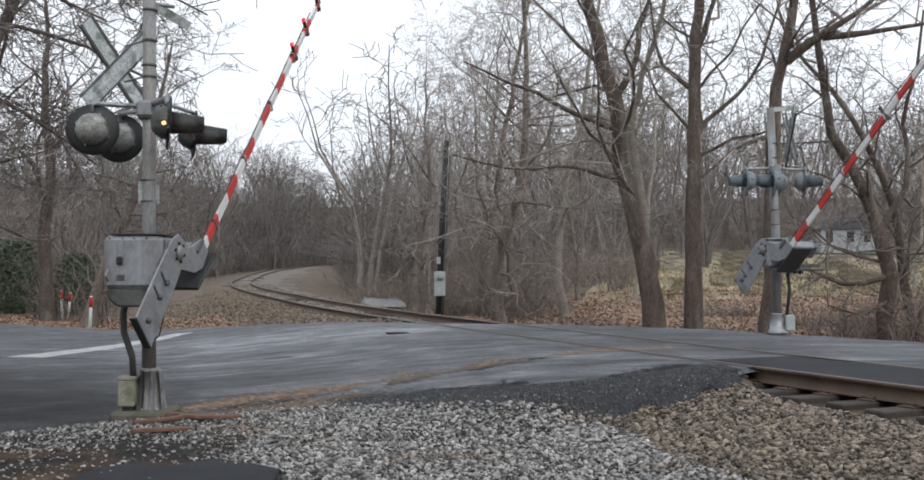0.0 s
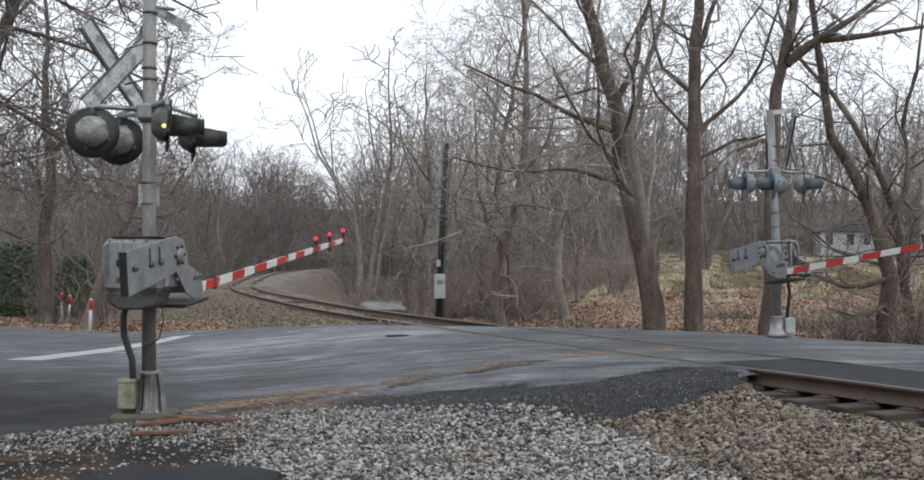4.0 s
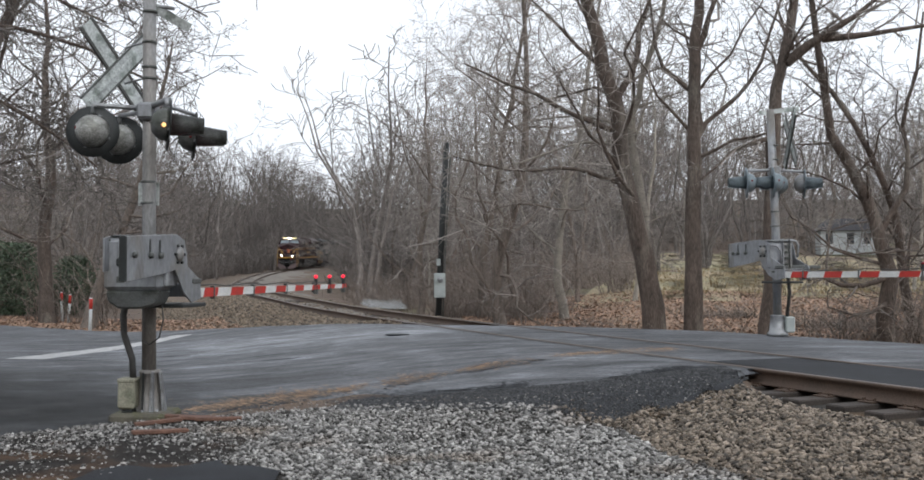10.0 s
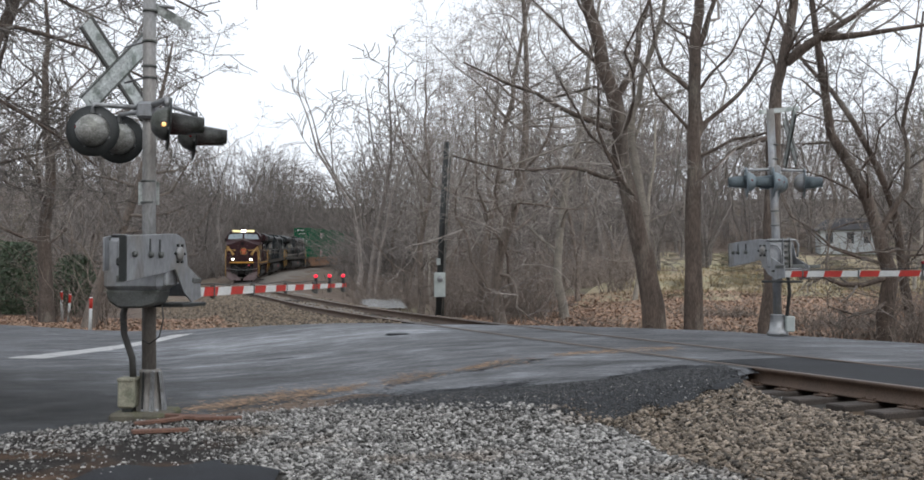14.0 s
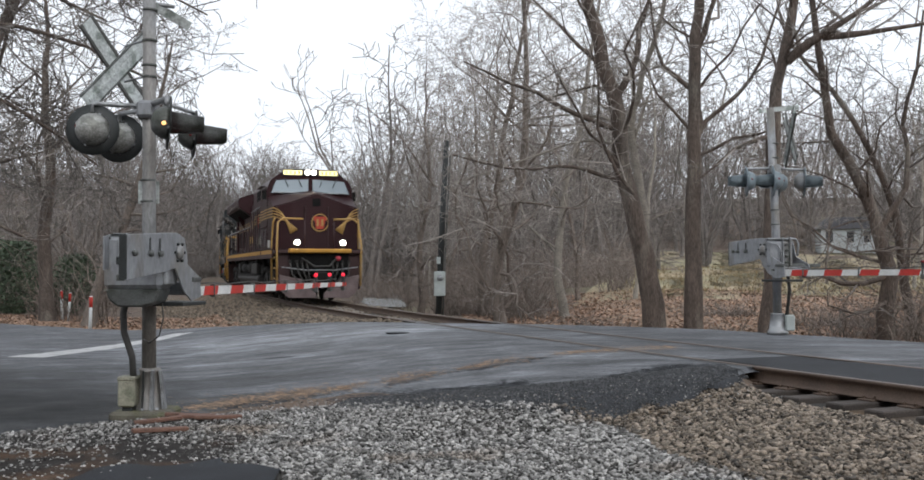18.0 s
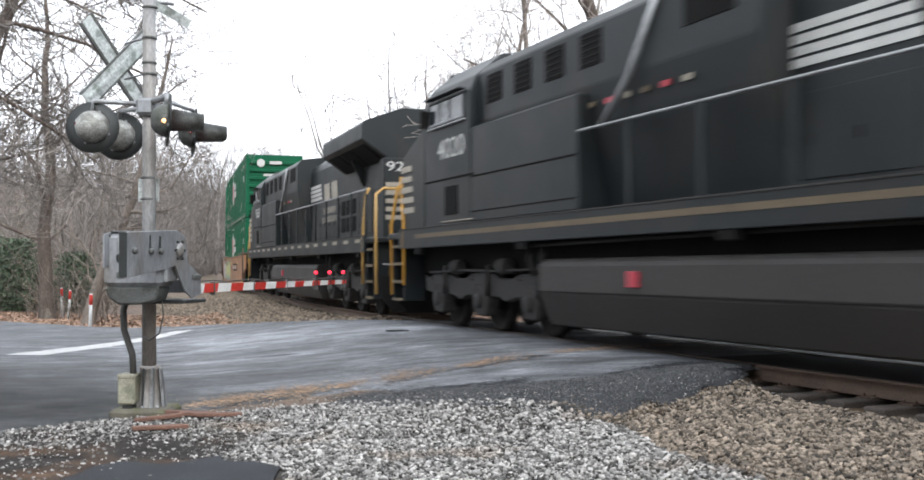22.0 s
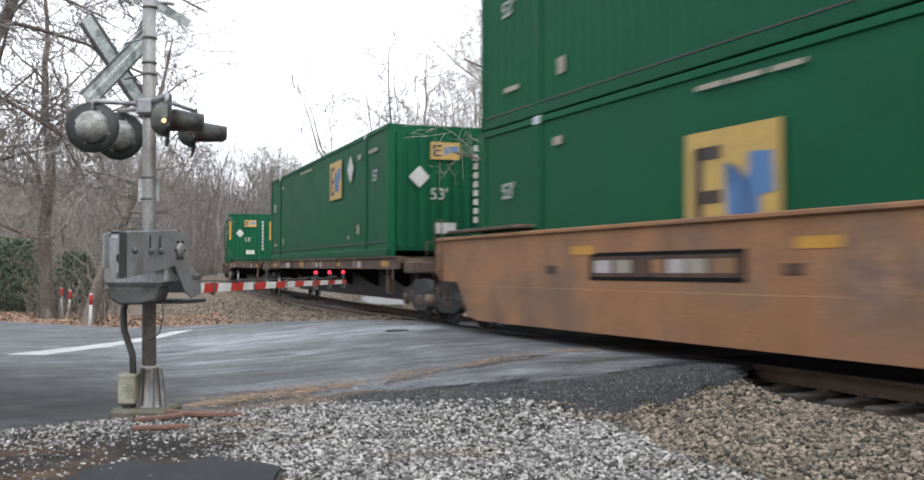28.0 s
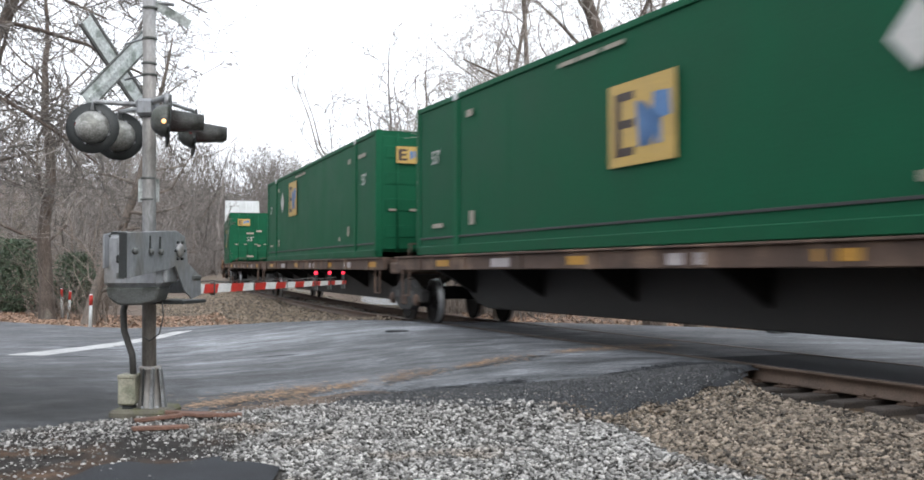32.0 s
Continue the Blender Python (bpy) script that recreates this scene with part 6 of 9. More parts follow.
# the meadow
tagged(strip("meadow", ((5.5, 40), (10.5, 39.5), (17, 39.5), (27, 40.5), (42, 46)), ((22, 112), (30, 116), (40, 118), (55, 118), (75, 112)), 60, 60, bare_level, 0.045, FIELD_GRASS, 3.0, 19.0),
       "pale winter meadow rising to the house", "meadow", kind="structure")


# evergreen shrubs beside the side road
def evergreen(x, y, w, h, seed):
    r = random.Random(seed)
    t = thing("evergreen_shrub", "dark green evergreen shrub among bare trees", "shrub", "evergreen shrubs", stand(x, y))
    verts, faces = [], []
    for k in range(3200):
        a, u, v = r.uniform(0, math.tau), r.random() ** 0.5, r.random()
        rr = w * u * (0.35 + math.sin(math.pi * (0.12 + 0.8 * v))) * 0.8 * r.uniform(0.6, 1.2)
        p = Vector((rr * math.cos(a), rr * math.sin(a), 0.1 + h * v))
        d = Vector((r.gauss(0, 1), r.gauss(0, 1), r.gauss(0, 0.6))).normalized()
        e = d.orthogonal().normalized() * 0.03
        b = len(verts)
        verts += [p - e, p + d * 0.08, p + e, p - d * 0.08]
        faces.append((b, b + 1, b + 2, b + 3))
    arrays("foliage", verts, faces, EVERGREEN, t)
    part("stem", tube([(0, 0, -0.1), (0.03, 0, h * 0.8)], [0.05, 0.015], 7), BARK, t)


for x, y, w, h, sd in ((-16.2, 36.5, 1.1, 2.6, 1), (-18.0, 37.5, 1.3, 3.0, 2), (-14.8, 38.5, 0.9, 2.2, 3), (-19.8, 40.0, 1.2, 2.4, 4)):
    evergreen(x, y, w, h, sd)


# ---- the train ----
SPEED = 14.342
RIDES = []


def lead(t):
    return -SPEED * (t - 19) - 0.003 * (t - 19) ** 2


def ride(ob, front, back, up=0.0, backwards=False):
    """Key a vehicle whose trucks run these distances behind the head of the train."""
    rows = []
    for k in range(65):
        t = k * 0.5
        m = car_pose(lead(t) + front, lead(t) + back, up)
        rows.append((t, m @ Matrix.Rotation(math.pi, 4, "Z") if backwards else m))
    RIDES.append((ob, rows))


def side_text(body, size, material, parent, x, z, y, sgn, stretch=1.0, name="lettering"):
    m = Matrix.Translation((x, sgn * y, z)) @ Matrix.Rotation(0 if sgn < 0 else math.pi, 4, "Z") @ Matrix.Rotation(radians(90), 4, "X")
    return text_part(body, size, material, parent, m, name, 0.004, "CENTER", stretch)


def wheelset(parent, x, r, gauge=0.7525, bright=False):
    for sgn in (-1, 1):
        m = Matrix.Translation((x, sgn * (gauge - 0.06), r)) @ Matrix.Rotation(radians(-90 * sgn), 4, "X")
        part("wheel", lathe(((0.08, 0.0), (r - 0.1, 0.02), (r - 0.06, 0.0), (r + 0.025, 0.0), (r + 0.02, 0.03), (r, 0.035), (r - 0.01, 0.13), (r - 0.06, 0.135), (r - 0.09, 0.09),
                             (0.16, 0.08), (0.13, 0.15), (0.02, 0.16)), 28, m=m), WHEEL_STEEL, parent, smooth=False)
        if bright:
            ring = lathe(((r + 0.024, 0.031), (r + 0.004, 0.037), (r - 0.004, 0.126), (r - 0.014, 0.13)), 28, m=m)
            bmesh.ops.delete(ring, geom=[f for f in ring.faces if len(f.verts) > 4], context="FACES")
            part("tread", ring, BRIGHT_STEEL, parent, "polished wheel tread")


def loco_truck(loco, x):
    """A three-axle truck: thin cast frame with pale hanging axle boxes, dark gaps and wheels between them."""
    tr = part("truck", box(x - 2.3, x + 2.3, -0.6, 0.6, 0.4, 0.95, 0.04), NEAR_BLACK, loco, "dusty three-axle truck")
    for dx in (-1.85, 0.0, 1.85):
        wheelset(tr, x + dx, 0.5)
    for sgn in (-1, 1):
        y0, y1 = min(sgn * 1.0, sgn * 1.16), max(sgn * 1.0, sgn * 1.16)
        prof = ((x - 2.6, 0.66), (x - 2.6, 0.86), (x - 2.2, 0.98), (x - 1.4, 0.98), (x - 1.15, 0.9), (x - 0.7, 0.9), (x - 0.45, 1.0), (x + 0.45, 1.0), (x + 0.7, 0.9), (x + 1.15, 0.9), (x + 1.4, 0.98),
                (x + 2.2, 0.98), (x + 2.6, 0.86), (x + 2.6, 0.66), (x + 2.25, 0.62), (x + 1.3, 0.6), (x + 0.95, 0.52), (x + 0.6, 0.6), (x - 0.6, 0.6), (x - 0.95, 0.52), (x - 1.3, 0.6), (x - 2.25, 0.62))
        part("side_frame", prism(prof, y0, y1, bevel=0.02), TRUCK_GREY, tr, "dusty cast side frame")
        for dx in (-1.85, 0.0, 1.85):
            c = x + dx
            ab = part("axle_box", prism(((c - 0.2, 0.27), (c - 0.3, 0.5), (c - 0.27, 0.8), (c + 0.27, 0.8), (c + 0.3, 0.5), (c + 0.2, 0.27)), y0 - 0.05, y1 + 0.05, bevel=0.03), AXLE_DUST, tr, "pale dusty axle box")
            part("bearing_cap", lathe(((0.13, 0), (0.13, 0.05), (0.06, 0.08), (0.001, 0.085)), 12, m=Matrix.Translation((c, sgn * 1.2, 0.52)) @ Matrix.Rotation(radians(-90 * sgn), 4, "X")), TRUCK_GREY, ab)
            part("spring", lathe(((0.08, 0), (0.1, 0.02), (0.08, 0.05), (0.1, 0.08), (0.08, 0.11), (0.1, 0.14), (0.08, 0.17)), 10, m=Matrix.Translation((c + 0.42, sgn * 1.08, 0.86))), NEAR_BLACK, tr)
            part("damper", tube([(c - 0.3, sgn * 1.22, 0.62), (c - 0.42, sgn * 1.24, 1.12)], 0.04, 8), TRUCK_GREY, tr)
            part("brake_shoe", box(c + 0.52, c + 0.62, sgn * 0.86 - 0.1, sgn * 0.86 + 0.1, 0.34, 0.72, 0.02), NEAR_BLACK, tr)
        for dx in (-0.95, 0.95):
            part("brake_cylinder", lathe(((0.1, 0), (0.13, 0.03), (0.13, 0.26), (0.05, 0.34)), 12, m=Matrix.Translation((x + dx - 0.15, sgn * 1.2, 1.1)) @ Matrix.Rotation(radians(90), 4, "Y")), AXLE_DUST, tr)
        part("brake_pipe", tube([(x - 2.3, sgn * 1.2, 1.06), (x - 0.8, sgn * 1.22, 1.02), (x + 0.7, sgn * 1.22, 1.04), (x + 2.3, sgn * 1.2, 1.0)], 0.022, 6), TRUCK_GREY, tr)
        part("sand_pipe", tube([(x - 2.5, sgn * 1.0, 1.3), (x - 2.55, sgn * 0.95, 0.6), (x - 2.4, sgn * 0.8, 0.15)], 0.025, 6), NEAR_BLACK, tr)


def loco_steps(loco, x, sgn, material, rail_mat):
    """A step well at a corner: side plates, treads with a painted lip."""
    for k in range(4):
        z = 0.46 + 0.35 * k
        st = part("step", box(x - 0.28, x + 0.28, sgn * 1.2 - 0.2, sgn * 1.2 + 0.26, z, z + 0.03, 0.006), NEAR_BLACK, loco)
        part("step_lip", box(x - 0.28, x + 0.28, sgn * 1.465 - 0.008, sgn * 1.465 + 0.008, z - 0.02, z + 0.034, 0), rail_mat, st)
    part("step_plate", box(x - 0.31, x - 0.27, sgn * 1.2 - 0.2, sgn * 1.2 + 0.24, 0.44, 1.72, 0.006), material, loco)
    part("step_plate", box(x + 0.27, x + 0.31, sgn * 1.2 - 0.2, sgn * 1.2 + 0.24, 0.44, 1.72, 0.006), material, loco)


def louvre_panel(parent, x0, x1, z0, z1, y, sgn, n, material, label="louvred air intake"):
    """A dark opening with slanting slats in a thin frame."""
    p = part("louvre_panel", box(x0, x1, sgn * y - 0.006, sgn * y + 0.006, z0, z1, 0), NEAR_BLACK, parent, label)
    for k in range(n):
        z = z0 + (z1 - z0) * (k + 0.5) / n
        h = (z1 - z0) / n * 0.3
        part("slat", prism(((sgn * y, z + h), (sgn * (y + 0.022), z - h), (sgn * (y + 0.026), z - h + 0.012), (sgn * (y + 0.006), z + h + 0.01)), x0 + 0.02, x1 - 0.02, axis="x"), material, p)
    for a, b, c, d in ((x0 - 0.03, x1 + 0.03, z1, z1 + 0.03), (x0 - 0.03, x1 + 0.03, z0 - 0.03, z0), (x0 - 0.03, x0, z0, z1), (x1, x1 + 0.03, z0, z1)):
        part("rim", box(a, b, sgn * y - 0.01, sgn * y + 0.016, c, d, 0), material, p)


def block_letter(parent, name, x, w, z0, z1, y, sgn, material):
    """Two plain upright bars that stand for one letter."""
    bm = bmesh.new()
    for a in (-0.5, 0.14):
        box(x + a * w, x + (a + 0.36) * w, sgn * y - 0.004, sgn * y + 0.004, z0, z1, 0, bm)
    return part(name, bm, material, parent)


def locomotive(scheme, number, label):
    """A six-axle wide-cab diesel: x towards the cab end, z up from the rail head."""
    maroon = scheme == "maroon"
    dashed = number == "9263"
    body, dark = (MAROON, MAROON_DARK) if maroon else (LOCO_BLACK, LOCO_BLACK)
    railm = GOLD if maroon or dashed else YELLOW
    loco = thing("locomotive", label, "locomotive", "locomotives")
    # solid block closes the view under the sill, its shade in the colour
    part("underframe", box(-10.2, 10.2, -1.0, 1.0, 0.98, 1.6, 0.03), NEAR_BLACK, loco)
    part("walkway", box(-10.3, 9.9, -1.5, 1.5, 1.68, 1.78, 0.01), dark, loco)
    for sgn in (-1, 1):
        part("side_sill", box(-9.9, 9.9, sgn * 1.5 - 0.03, sgn * 1.5 + 0.03, 1.5 if maroon else 1.46, 1.83, 0.01), dark, loco)
        part("sill_lip", box(-9.9, 9.9, sgn * 1.53 - 0.012, sgn * 1.53 + 0.012, 1.815, 1.84, 0.004), TRUCK_GREY, loco)
        for x in (-9.2, -4.7, -0.2, 4.6, 8.9):
            part("jacking_pad", box(x - 0.16, x + 0.16, sgn * 1.44 - 0.06, sgn * 1.44 + 0.08, 1.34, 1.5, 0.015), NEAR_BLACK, loco)
        if maroon:
            for x0, x1 in ((-9.85, -6.1), (-6.0, -2.1), (-2.0, 1.9), (2.0, 6.3), (6.7, 9.9)):
                part("sill_stripe", box(x0, x1, sgn * 1.535 - 0.004, sgn * 1.535 + 0.004, 1.65, 1.79, 0), YELLOW, loco, "yellow sill stripe")
        elif dashed:
            for k in range(16):
                x = -9.3 + k * 1.24
                part("sill_dash", box(x - 0.24, x + 0.24, sgn * 1.535 - 0.004, sgn * 1.535 + 0.004, 1.68, 1.76, 0), LETTER_CREAM, loco, "cream sill dash")
        else:
            part("sill_stripe", box(-9.85, 9.0, sgn * 1.533 - 0.003, sgn * 1.533 + 0.003, 1.64, 1.72, 0), DULL_GOLD, loco, "dull dusty sill stripe")
        for k, (x, r) in enumerate(((-4.9, 0.05), (-4.4, 0.035), (4.4, 0.04), (4.8, 0.05))):
            part("drop_pipe", tube([(x, sgn * 1.2, 1.5), (x + 0.03, sgn * 1.24, 1.2), (x - 0.05, sgn * 1.2, 0.95)], r, 7), TRUCK_GREY, loco)
    # fuel tank, reservoirs and boxes over it
    if maroon:
        part("fuel_tank", prism(((-1.4, 0.88), (1.4, 0.88), (1.46, 0.7), (1.2, 0.34), (-1.2, 0.34), (-1.46, 0.7)), -4.0, 4.6, axis="x", bevel=0.04), TANK_DUST, loco, "dusty fuel tank")
        for sgn in (-1, 1):
            part("tank_shelf", box(-4.0, 4.0, sgn * 1.3 - 0.16, sgn * 1.3 + 0.16, 0.88, 0.92, 0.006), AXLE_DUST, loco)
            for x0, x1 in ((-3.2, -0.9), (-0.55, 1.72)):
                part("air_reservoir", lathe(((0.1, 0), (0.22, 0.05), (0.25, 0.14), (0.25, x1 - x0 - 0.14), (0.22, x1 - x0 - 0.05), (0.1, x1 - x0)), 20,
                                            m=Matrix.Translation((x0, sgn * 1.16, 1.17)) @ Matrix.Rotation(radians(90), 4, "Y")), AXLE_DUST, loco, "grey air reservoir")
                for x in (x0 + 0.35, x1 - 0.35):
                    part("reservoir_strap", lathe(((0.252, -0.03), (0.262, -0.025), (0.262, 0.025), (0.252, 0.03)), 20, m=Matrix.Translation((x, sgn * 1.16, 1.17)) @ Matrix.Rotation(radians(90), 4, "Y")), NEAR_BLACK, loco)
            part("tank_cabinet", box(1.85, 3.95, sgn * 1.25 - 0.17, sgn * 1.25 + 0.17, 0.92, 1.36, 0.03), TANK_DUST, loco)
            part("rear_cabinet", box(-4.0, -3.4, sgn * 1.25 - 0.17, sgn * 1.25 + 0.17, 0.92, 1.36, 0.03), TANK_DUST, loco)
    else:
        part("fuel_tank", prism(((-1.34, 1.2), (1.34, 1.2), (1.44, 1.12), (1.46, 0.72), (1.24, 0.24), (-1.24, 0.24), (-1.46, 0.72), (-1.44, 1.12)), -3.9, 4.15, axis="x", bevel=0.03), TANK_DUST, loco, "dusty grey fuel tank")
        for sgn in (-1, 1):
            part("fuel_filler", box(1.55, 1.75, sgn * 1.47 - 0.03, sgn * 1.47 + 0.03, 0.82, 1.02, 0.01), LOGO_RED, loco)
            part("tank_seam", box(-3.85, 4.1, sgn * 1.452 - 0.01, sgn * 1.452 + 0.014, 0.72, 0.745, 0.004), DIRTY_BLACK, loco)
    for x in (-6.75, 6.75):
        loco_truck(loco, x)
    # long hood: walls with a rounded shoulder, doors, latches
    top = 4.12
    part("hood", prism(((-0.95, 1.78), (-0.95, top - 0.12), (-0.86, top + 0.08), (-0.55, top + 0.3), (0.55, top + 0.3), (0.86, top + 0.08), (0.95, top - 0.12), (0.95, 1.78)), -9.62, 3.0, axis="x", bevel=0.015), body, loco, "long hood")
    part("roof_hatch", box(-4.0, -2.4, -0.5, 0.5, top + 0.28, top + 0.42, 0.03), dark, loco)
    part("exhaust", box(-1.4, -0.2, -0.4, 0.4, top + 0.28, top + 0.46, 0.03), DIRTY_BLACK, loco)
    gx = 2.6 if maroon else -0.6
    for sgn in (-1, 1):
        for k in range(8 if maroon else 6):
            x = -3.6 + k * 0.78 if maroon else -4.4 + k * 0.66
            part("hood_door", box(x - 0.34, x + 0.34, sgn * 0.955 - 0.008, sgn * 0.955 + 0.012, 1.95, 2.85, 0.008), body, loco)
            part("door_latch", box(x + 0.24, x + 0.28, sgn * 0.972 - 0.012, sgn * 0.972 + 0.012, 2.3, 2.42, 0.004), DIRTY_BLACK, loco)
        if maroon:
            # tall narrow door gaps under the radiator, each with a cream plate at its foot
            for k, x in enumerate((-9.2, -8.8, -8.3, -7.85, -7.25, -6.8, -6.4, -5.7, -5.25)):
                # a flat strip; the gap's darkness is painted on
                part("hood_recess", box(x - 0.1, x + 0.1, sgn * 0.955 - 0.004, sgn * 0.955 + 0.006, 2.15, 3.05, 0), NEAR_BLACK, loco, "dark gap between hood doors")
                if k in (2, 4, 7):
                    part("door_plate", box(x + 0.12, x + 0.36, sgn * 0.965 - 0.004, sgn * 0.965 + 0.006, 2.08, 2.15, 0), LETTER_CREAM, loco)
            for x, z in ((-3.4, 2.1), (-2.5, 2.14), (2.9, 2.05), (-2.6, 3.6), (-5.6, 3.62), (1.0, 3.55)):
                part("notice", box(x - 0.14, x + 0.14, sgn * 0.965 - 0.004, sgn * 0.965 + 0.008, z, z + 0.07, 0), LETTER_CREAM, loco)
        else:
            for k in range(3):
                for z in (2.05, 2.5):
                    x = -5.2 - 0.62 * k
                    part("grille", box(x - 0.23, x + 0.23, sgn * 0.955 - 0.008, sgn * 0.955 + 0.008, z, z + 0.38, 0.004), NEAR_BLACK, loco, "dark screened opening")
            for x in (-7.4, -8.1, -8.9):
                part("hood_door", box(x - 0.3, x + 0.3, sgn * 0.955 - 0.008, sgn * 0.955 + 0.012, 1.95, 3.0, 0.008), body, loco)
                part("hood_recess", box(x + 0.31, x + 0.37, sgn * 0.955 - 0.004, sgn * 0.955 + 0.006, 1.95, 3.0, 0), NEAR_BLACK, loco)
    # radiator with wide wings: a thin overhang, its underside's shade painted as black panels
    r1 = -2.9 if maroon else -5.4
    prof = ((-0.96, 3.58), (-1.5, 3.95), (-1.56, 4.0), (-1.56, 4.34), (-1.48, 4.42), (-0.62, 4.74), (0.62, 4.74), (1.48, 4.42), (1.56, 4.34), (1.56, 4.0), (1.5, 3.95), (0.96, 3.58))
    part("radiator", prism(prof, -9.8, r1, axis="x", bevel=0.015), body if maroon else dark, loco, "wide overhanging radiator wings")
    for sgn in (-1, 1):
        n = 5 if maroon else 3
        for k in range(n):
            a = -9.5 + (r1 + 9.3) * k / n
            b = a + (r1 + 9.3) / n - 0.14
            part("wing_shade", prism([(sgn * p, q) for p, q in ((0.98, 3.575), (1.47, 3.915), (1.47, 3.9), (0.99, 3.555))], a, b, axis="x"), NEAR_BLACK, loco, "black panel painting the shade under the radiator wing")
        part("wing_bracket", prism([(sgn * p, q) for p, q in ((0.95, 3.1), (1.0, 3.1), (1.3, 3.72), (1.2, 3.74), (0.95, 3.5))], (r1 - 9.8) / 2 - 0.03, (r1 - 9.8) / 2 + 0.03, axis="x"), body, loco)
    # tail: a flat, wide end wall
    part("tail_panel", prism(((-1.06, 1.78), (-1.06, 3.6), (1.06, 3.6), (1.06, 1.78)), -9.83, -9.4, axis="x", bevel=0.03), body, loco, "flat tail end of the hood")
    for z in (4.25, 4.47):
        part("tail_light", lathe(((0.1, 0), (0.09, 0.03), (0.001, 0.04)), 14, m=Matrix.Translation((-9.81, 0, z)) @ Matrix.Rotation(radians(-90), 4, "Y")), GALV, loco)
    # the high section behind the cab, then the cab itself
    part("equipment_housing", prism(((-1.42, 1.78), (-1.42, 4.2), (-1.25, 4.46), (-0.6, 4.62), (0.6, 4.62), (1.25, 4.46), (1.42, 4.2), (1.42, 1.78)) if maroon else
                                    ((-1.0, 1.78), (-1.3, 3.0), (-1.38, 3.5), (-1.38, 4.3), (-1.25, 4.46), (-0.6, 4.55), (0.6, 4.55), (1.25, 4.46), (1.38, 4.3), (1.38, 3.5), (1.3, 3.0), (1.0, 1.78)),
                                    gx, 6.45, axis="x", bevel=0.02), body, loco, "tall housing behind the cab")
    cab = part("cab", prism(((-1.52, 1.78), (-1.54, 4.0), (-1.42, 4.3), (-0.9, 4.72), (0.9, 4.72), (1.42, 4.3), (1.54, 4.0), (1.52, 1.78)), 6.4, 8.5, axis="x", bevel=0.03), body, loco, "wide cab")
    for sgn in (-1, 1):
        if maroon:

            part("grille", prism([(sgn * p, q) for p, q in ((1.0, 3.78), (1.06, 3.78), (1.06, 4.26), (0.94, 4.26))], 1.62, 2.58, axis="x"), NEAR_BLACK, loco, "dark square screen")
            louvre_panel(loco, 6.55, 7.3, 1.92, 2.52, 1.535, sgn, 9, dark)
            louvre_panel(loco, 7.62, 8.4, 1.92, 2.52, 1.53, sgn, 9, dark)
            louvre_panel(loco, 4.02, 4.6, 2.1, 2.35, 1.43, sgn, 4, LETTER_CREAM)
            louvre_panel(loco, 5.3, 5.86, 2.1, 2.35, 1.43, sgn, 4, LETTER_CREAM)
            part("louvre_awning", box(6.4, 8.5, sgn * 1.56 - 0.03, sgn * 1.56 + 0.05, 2.62, 2.65, 0.005), dark, loco)
            part("battery_box", box(8.68, 9.15, sgn * 1.5 - 0.03, sgn * 1.5 + 0.04, 1.87, 2.14, 0.01), LETTER_WHITE, loco, "white square plate")
            for x0, x1, z0 in ((4.05, 4.62, 3.78), (4.75, 5.32, 3.78), (5.48, 5.9, 4.02)):
                part("housing_screen", box(x0, x1, sgn * 1.42 - 0.01, sgn * 1.42 + 0.012, z0, 4.18, 0.006), NEAR_BLACK, loco, "dark screen in the housing")
            for x in (2.62, 3.5, 4.92):
                part("housing_seam", box(x - 0.05, x + 0.05, sgn * 1.42 - 0.01, sgn * 1.42 + 0.014, 1.9, 3.42, 0.006), NEAR_BLACK, loco, "dark upright seam")
            part("housing_seam", box(4.95, 6.4, sgn * 1.42 - 0.01, sgn * 1.42 + 0.008, 2.5, 2.52, 0), NEAR_BLACK, loco)
        else:
            part("cab_cabinet", box(2.9, 6.45, sgn * 1.25 - 0.26, sgn * 1.25 + 0.26, 1.83, 3.42, 0.03), body, loco, "low cabinet beside the housing")
            part("cab_seam", box(2.95, 6.4, sgn * 1.51 - 0.006, sgn * 1.51 + 0.014, 2.58, 2.605, 0.004), NEAR_BLACK, loco)
            part("cab_seam", box(2.95, 6.4, sgn * 1.51 - 0.006, sgn * 1.51 + 0.012, 2.0, 2.02, 0.004), NEAR_BLACK, loco)
            part("grille", box(-0.2, 0.7, sgn * 1.38 - 0.006, sgn * 1.38 + 0.012, 3.82, 4.25, 0.006), NEAR_BLACK, loco, "dark square screen")
            for k in range(4):
                x = 2.5 + 1.0 * k
                gr = part("grille", box(x, x + 0.55, sgn * 1.38 - 0.006, sgn * 1.38 + 0.012, 3.75, 4.22, 0.006), NEAR_BLACK, loco, "louvred screen")
                for q in range(5):
                    part("slat", box(x + 0.02, x + 0.53, sgn * 1.38 - 0.018, sgn * 1.38 + 0.02, 3.8 + 0.085 * q, 3.82 + 0.085 * q, 0), DIRTY_BLACK, gr)
            for k in range(6):
                x = 0.6 + 0.42 * k
                part("notice", box(x, x + 0.12, sgn * 1.36 - 0.004, sgn * 1.38 + 0.006, 3.2, 3.27, 0), (LETTER_CREAM, LOGO_RED, DULL_GOLD)[k % 3], loco)
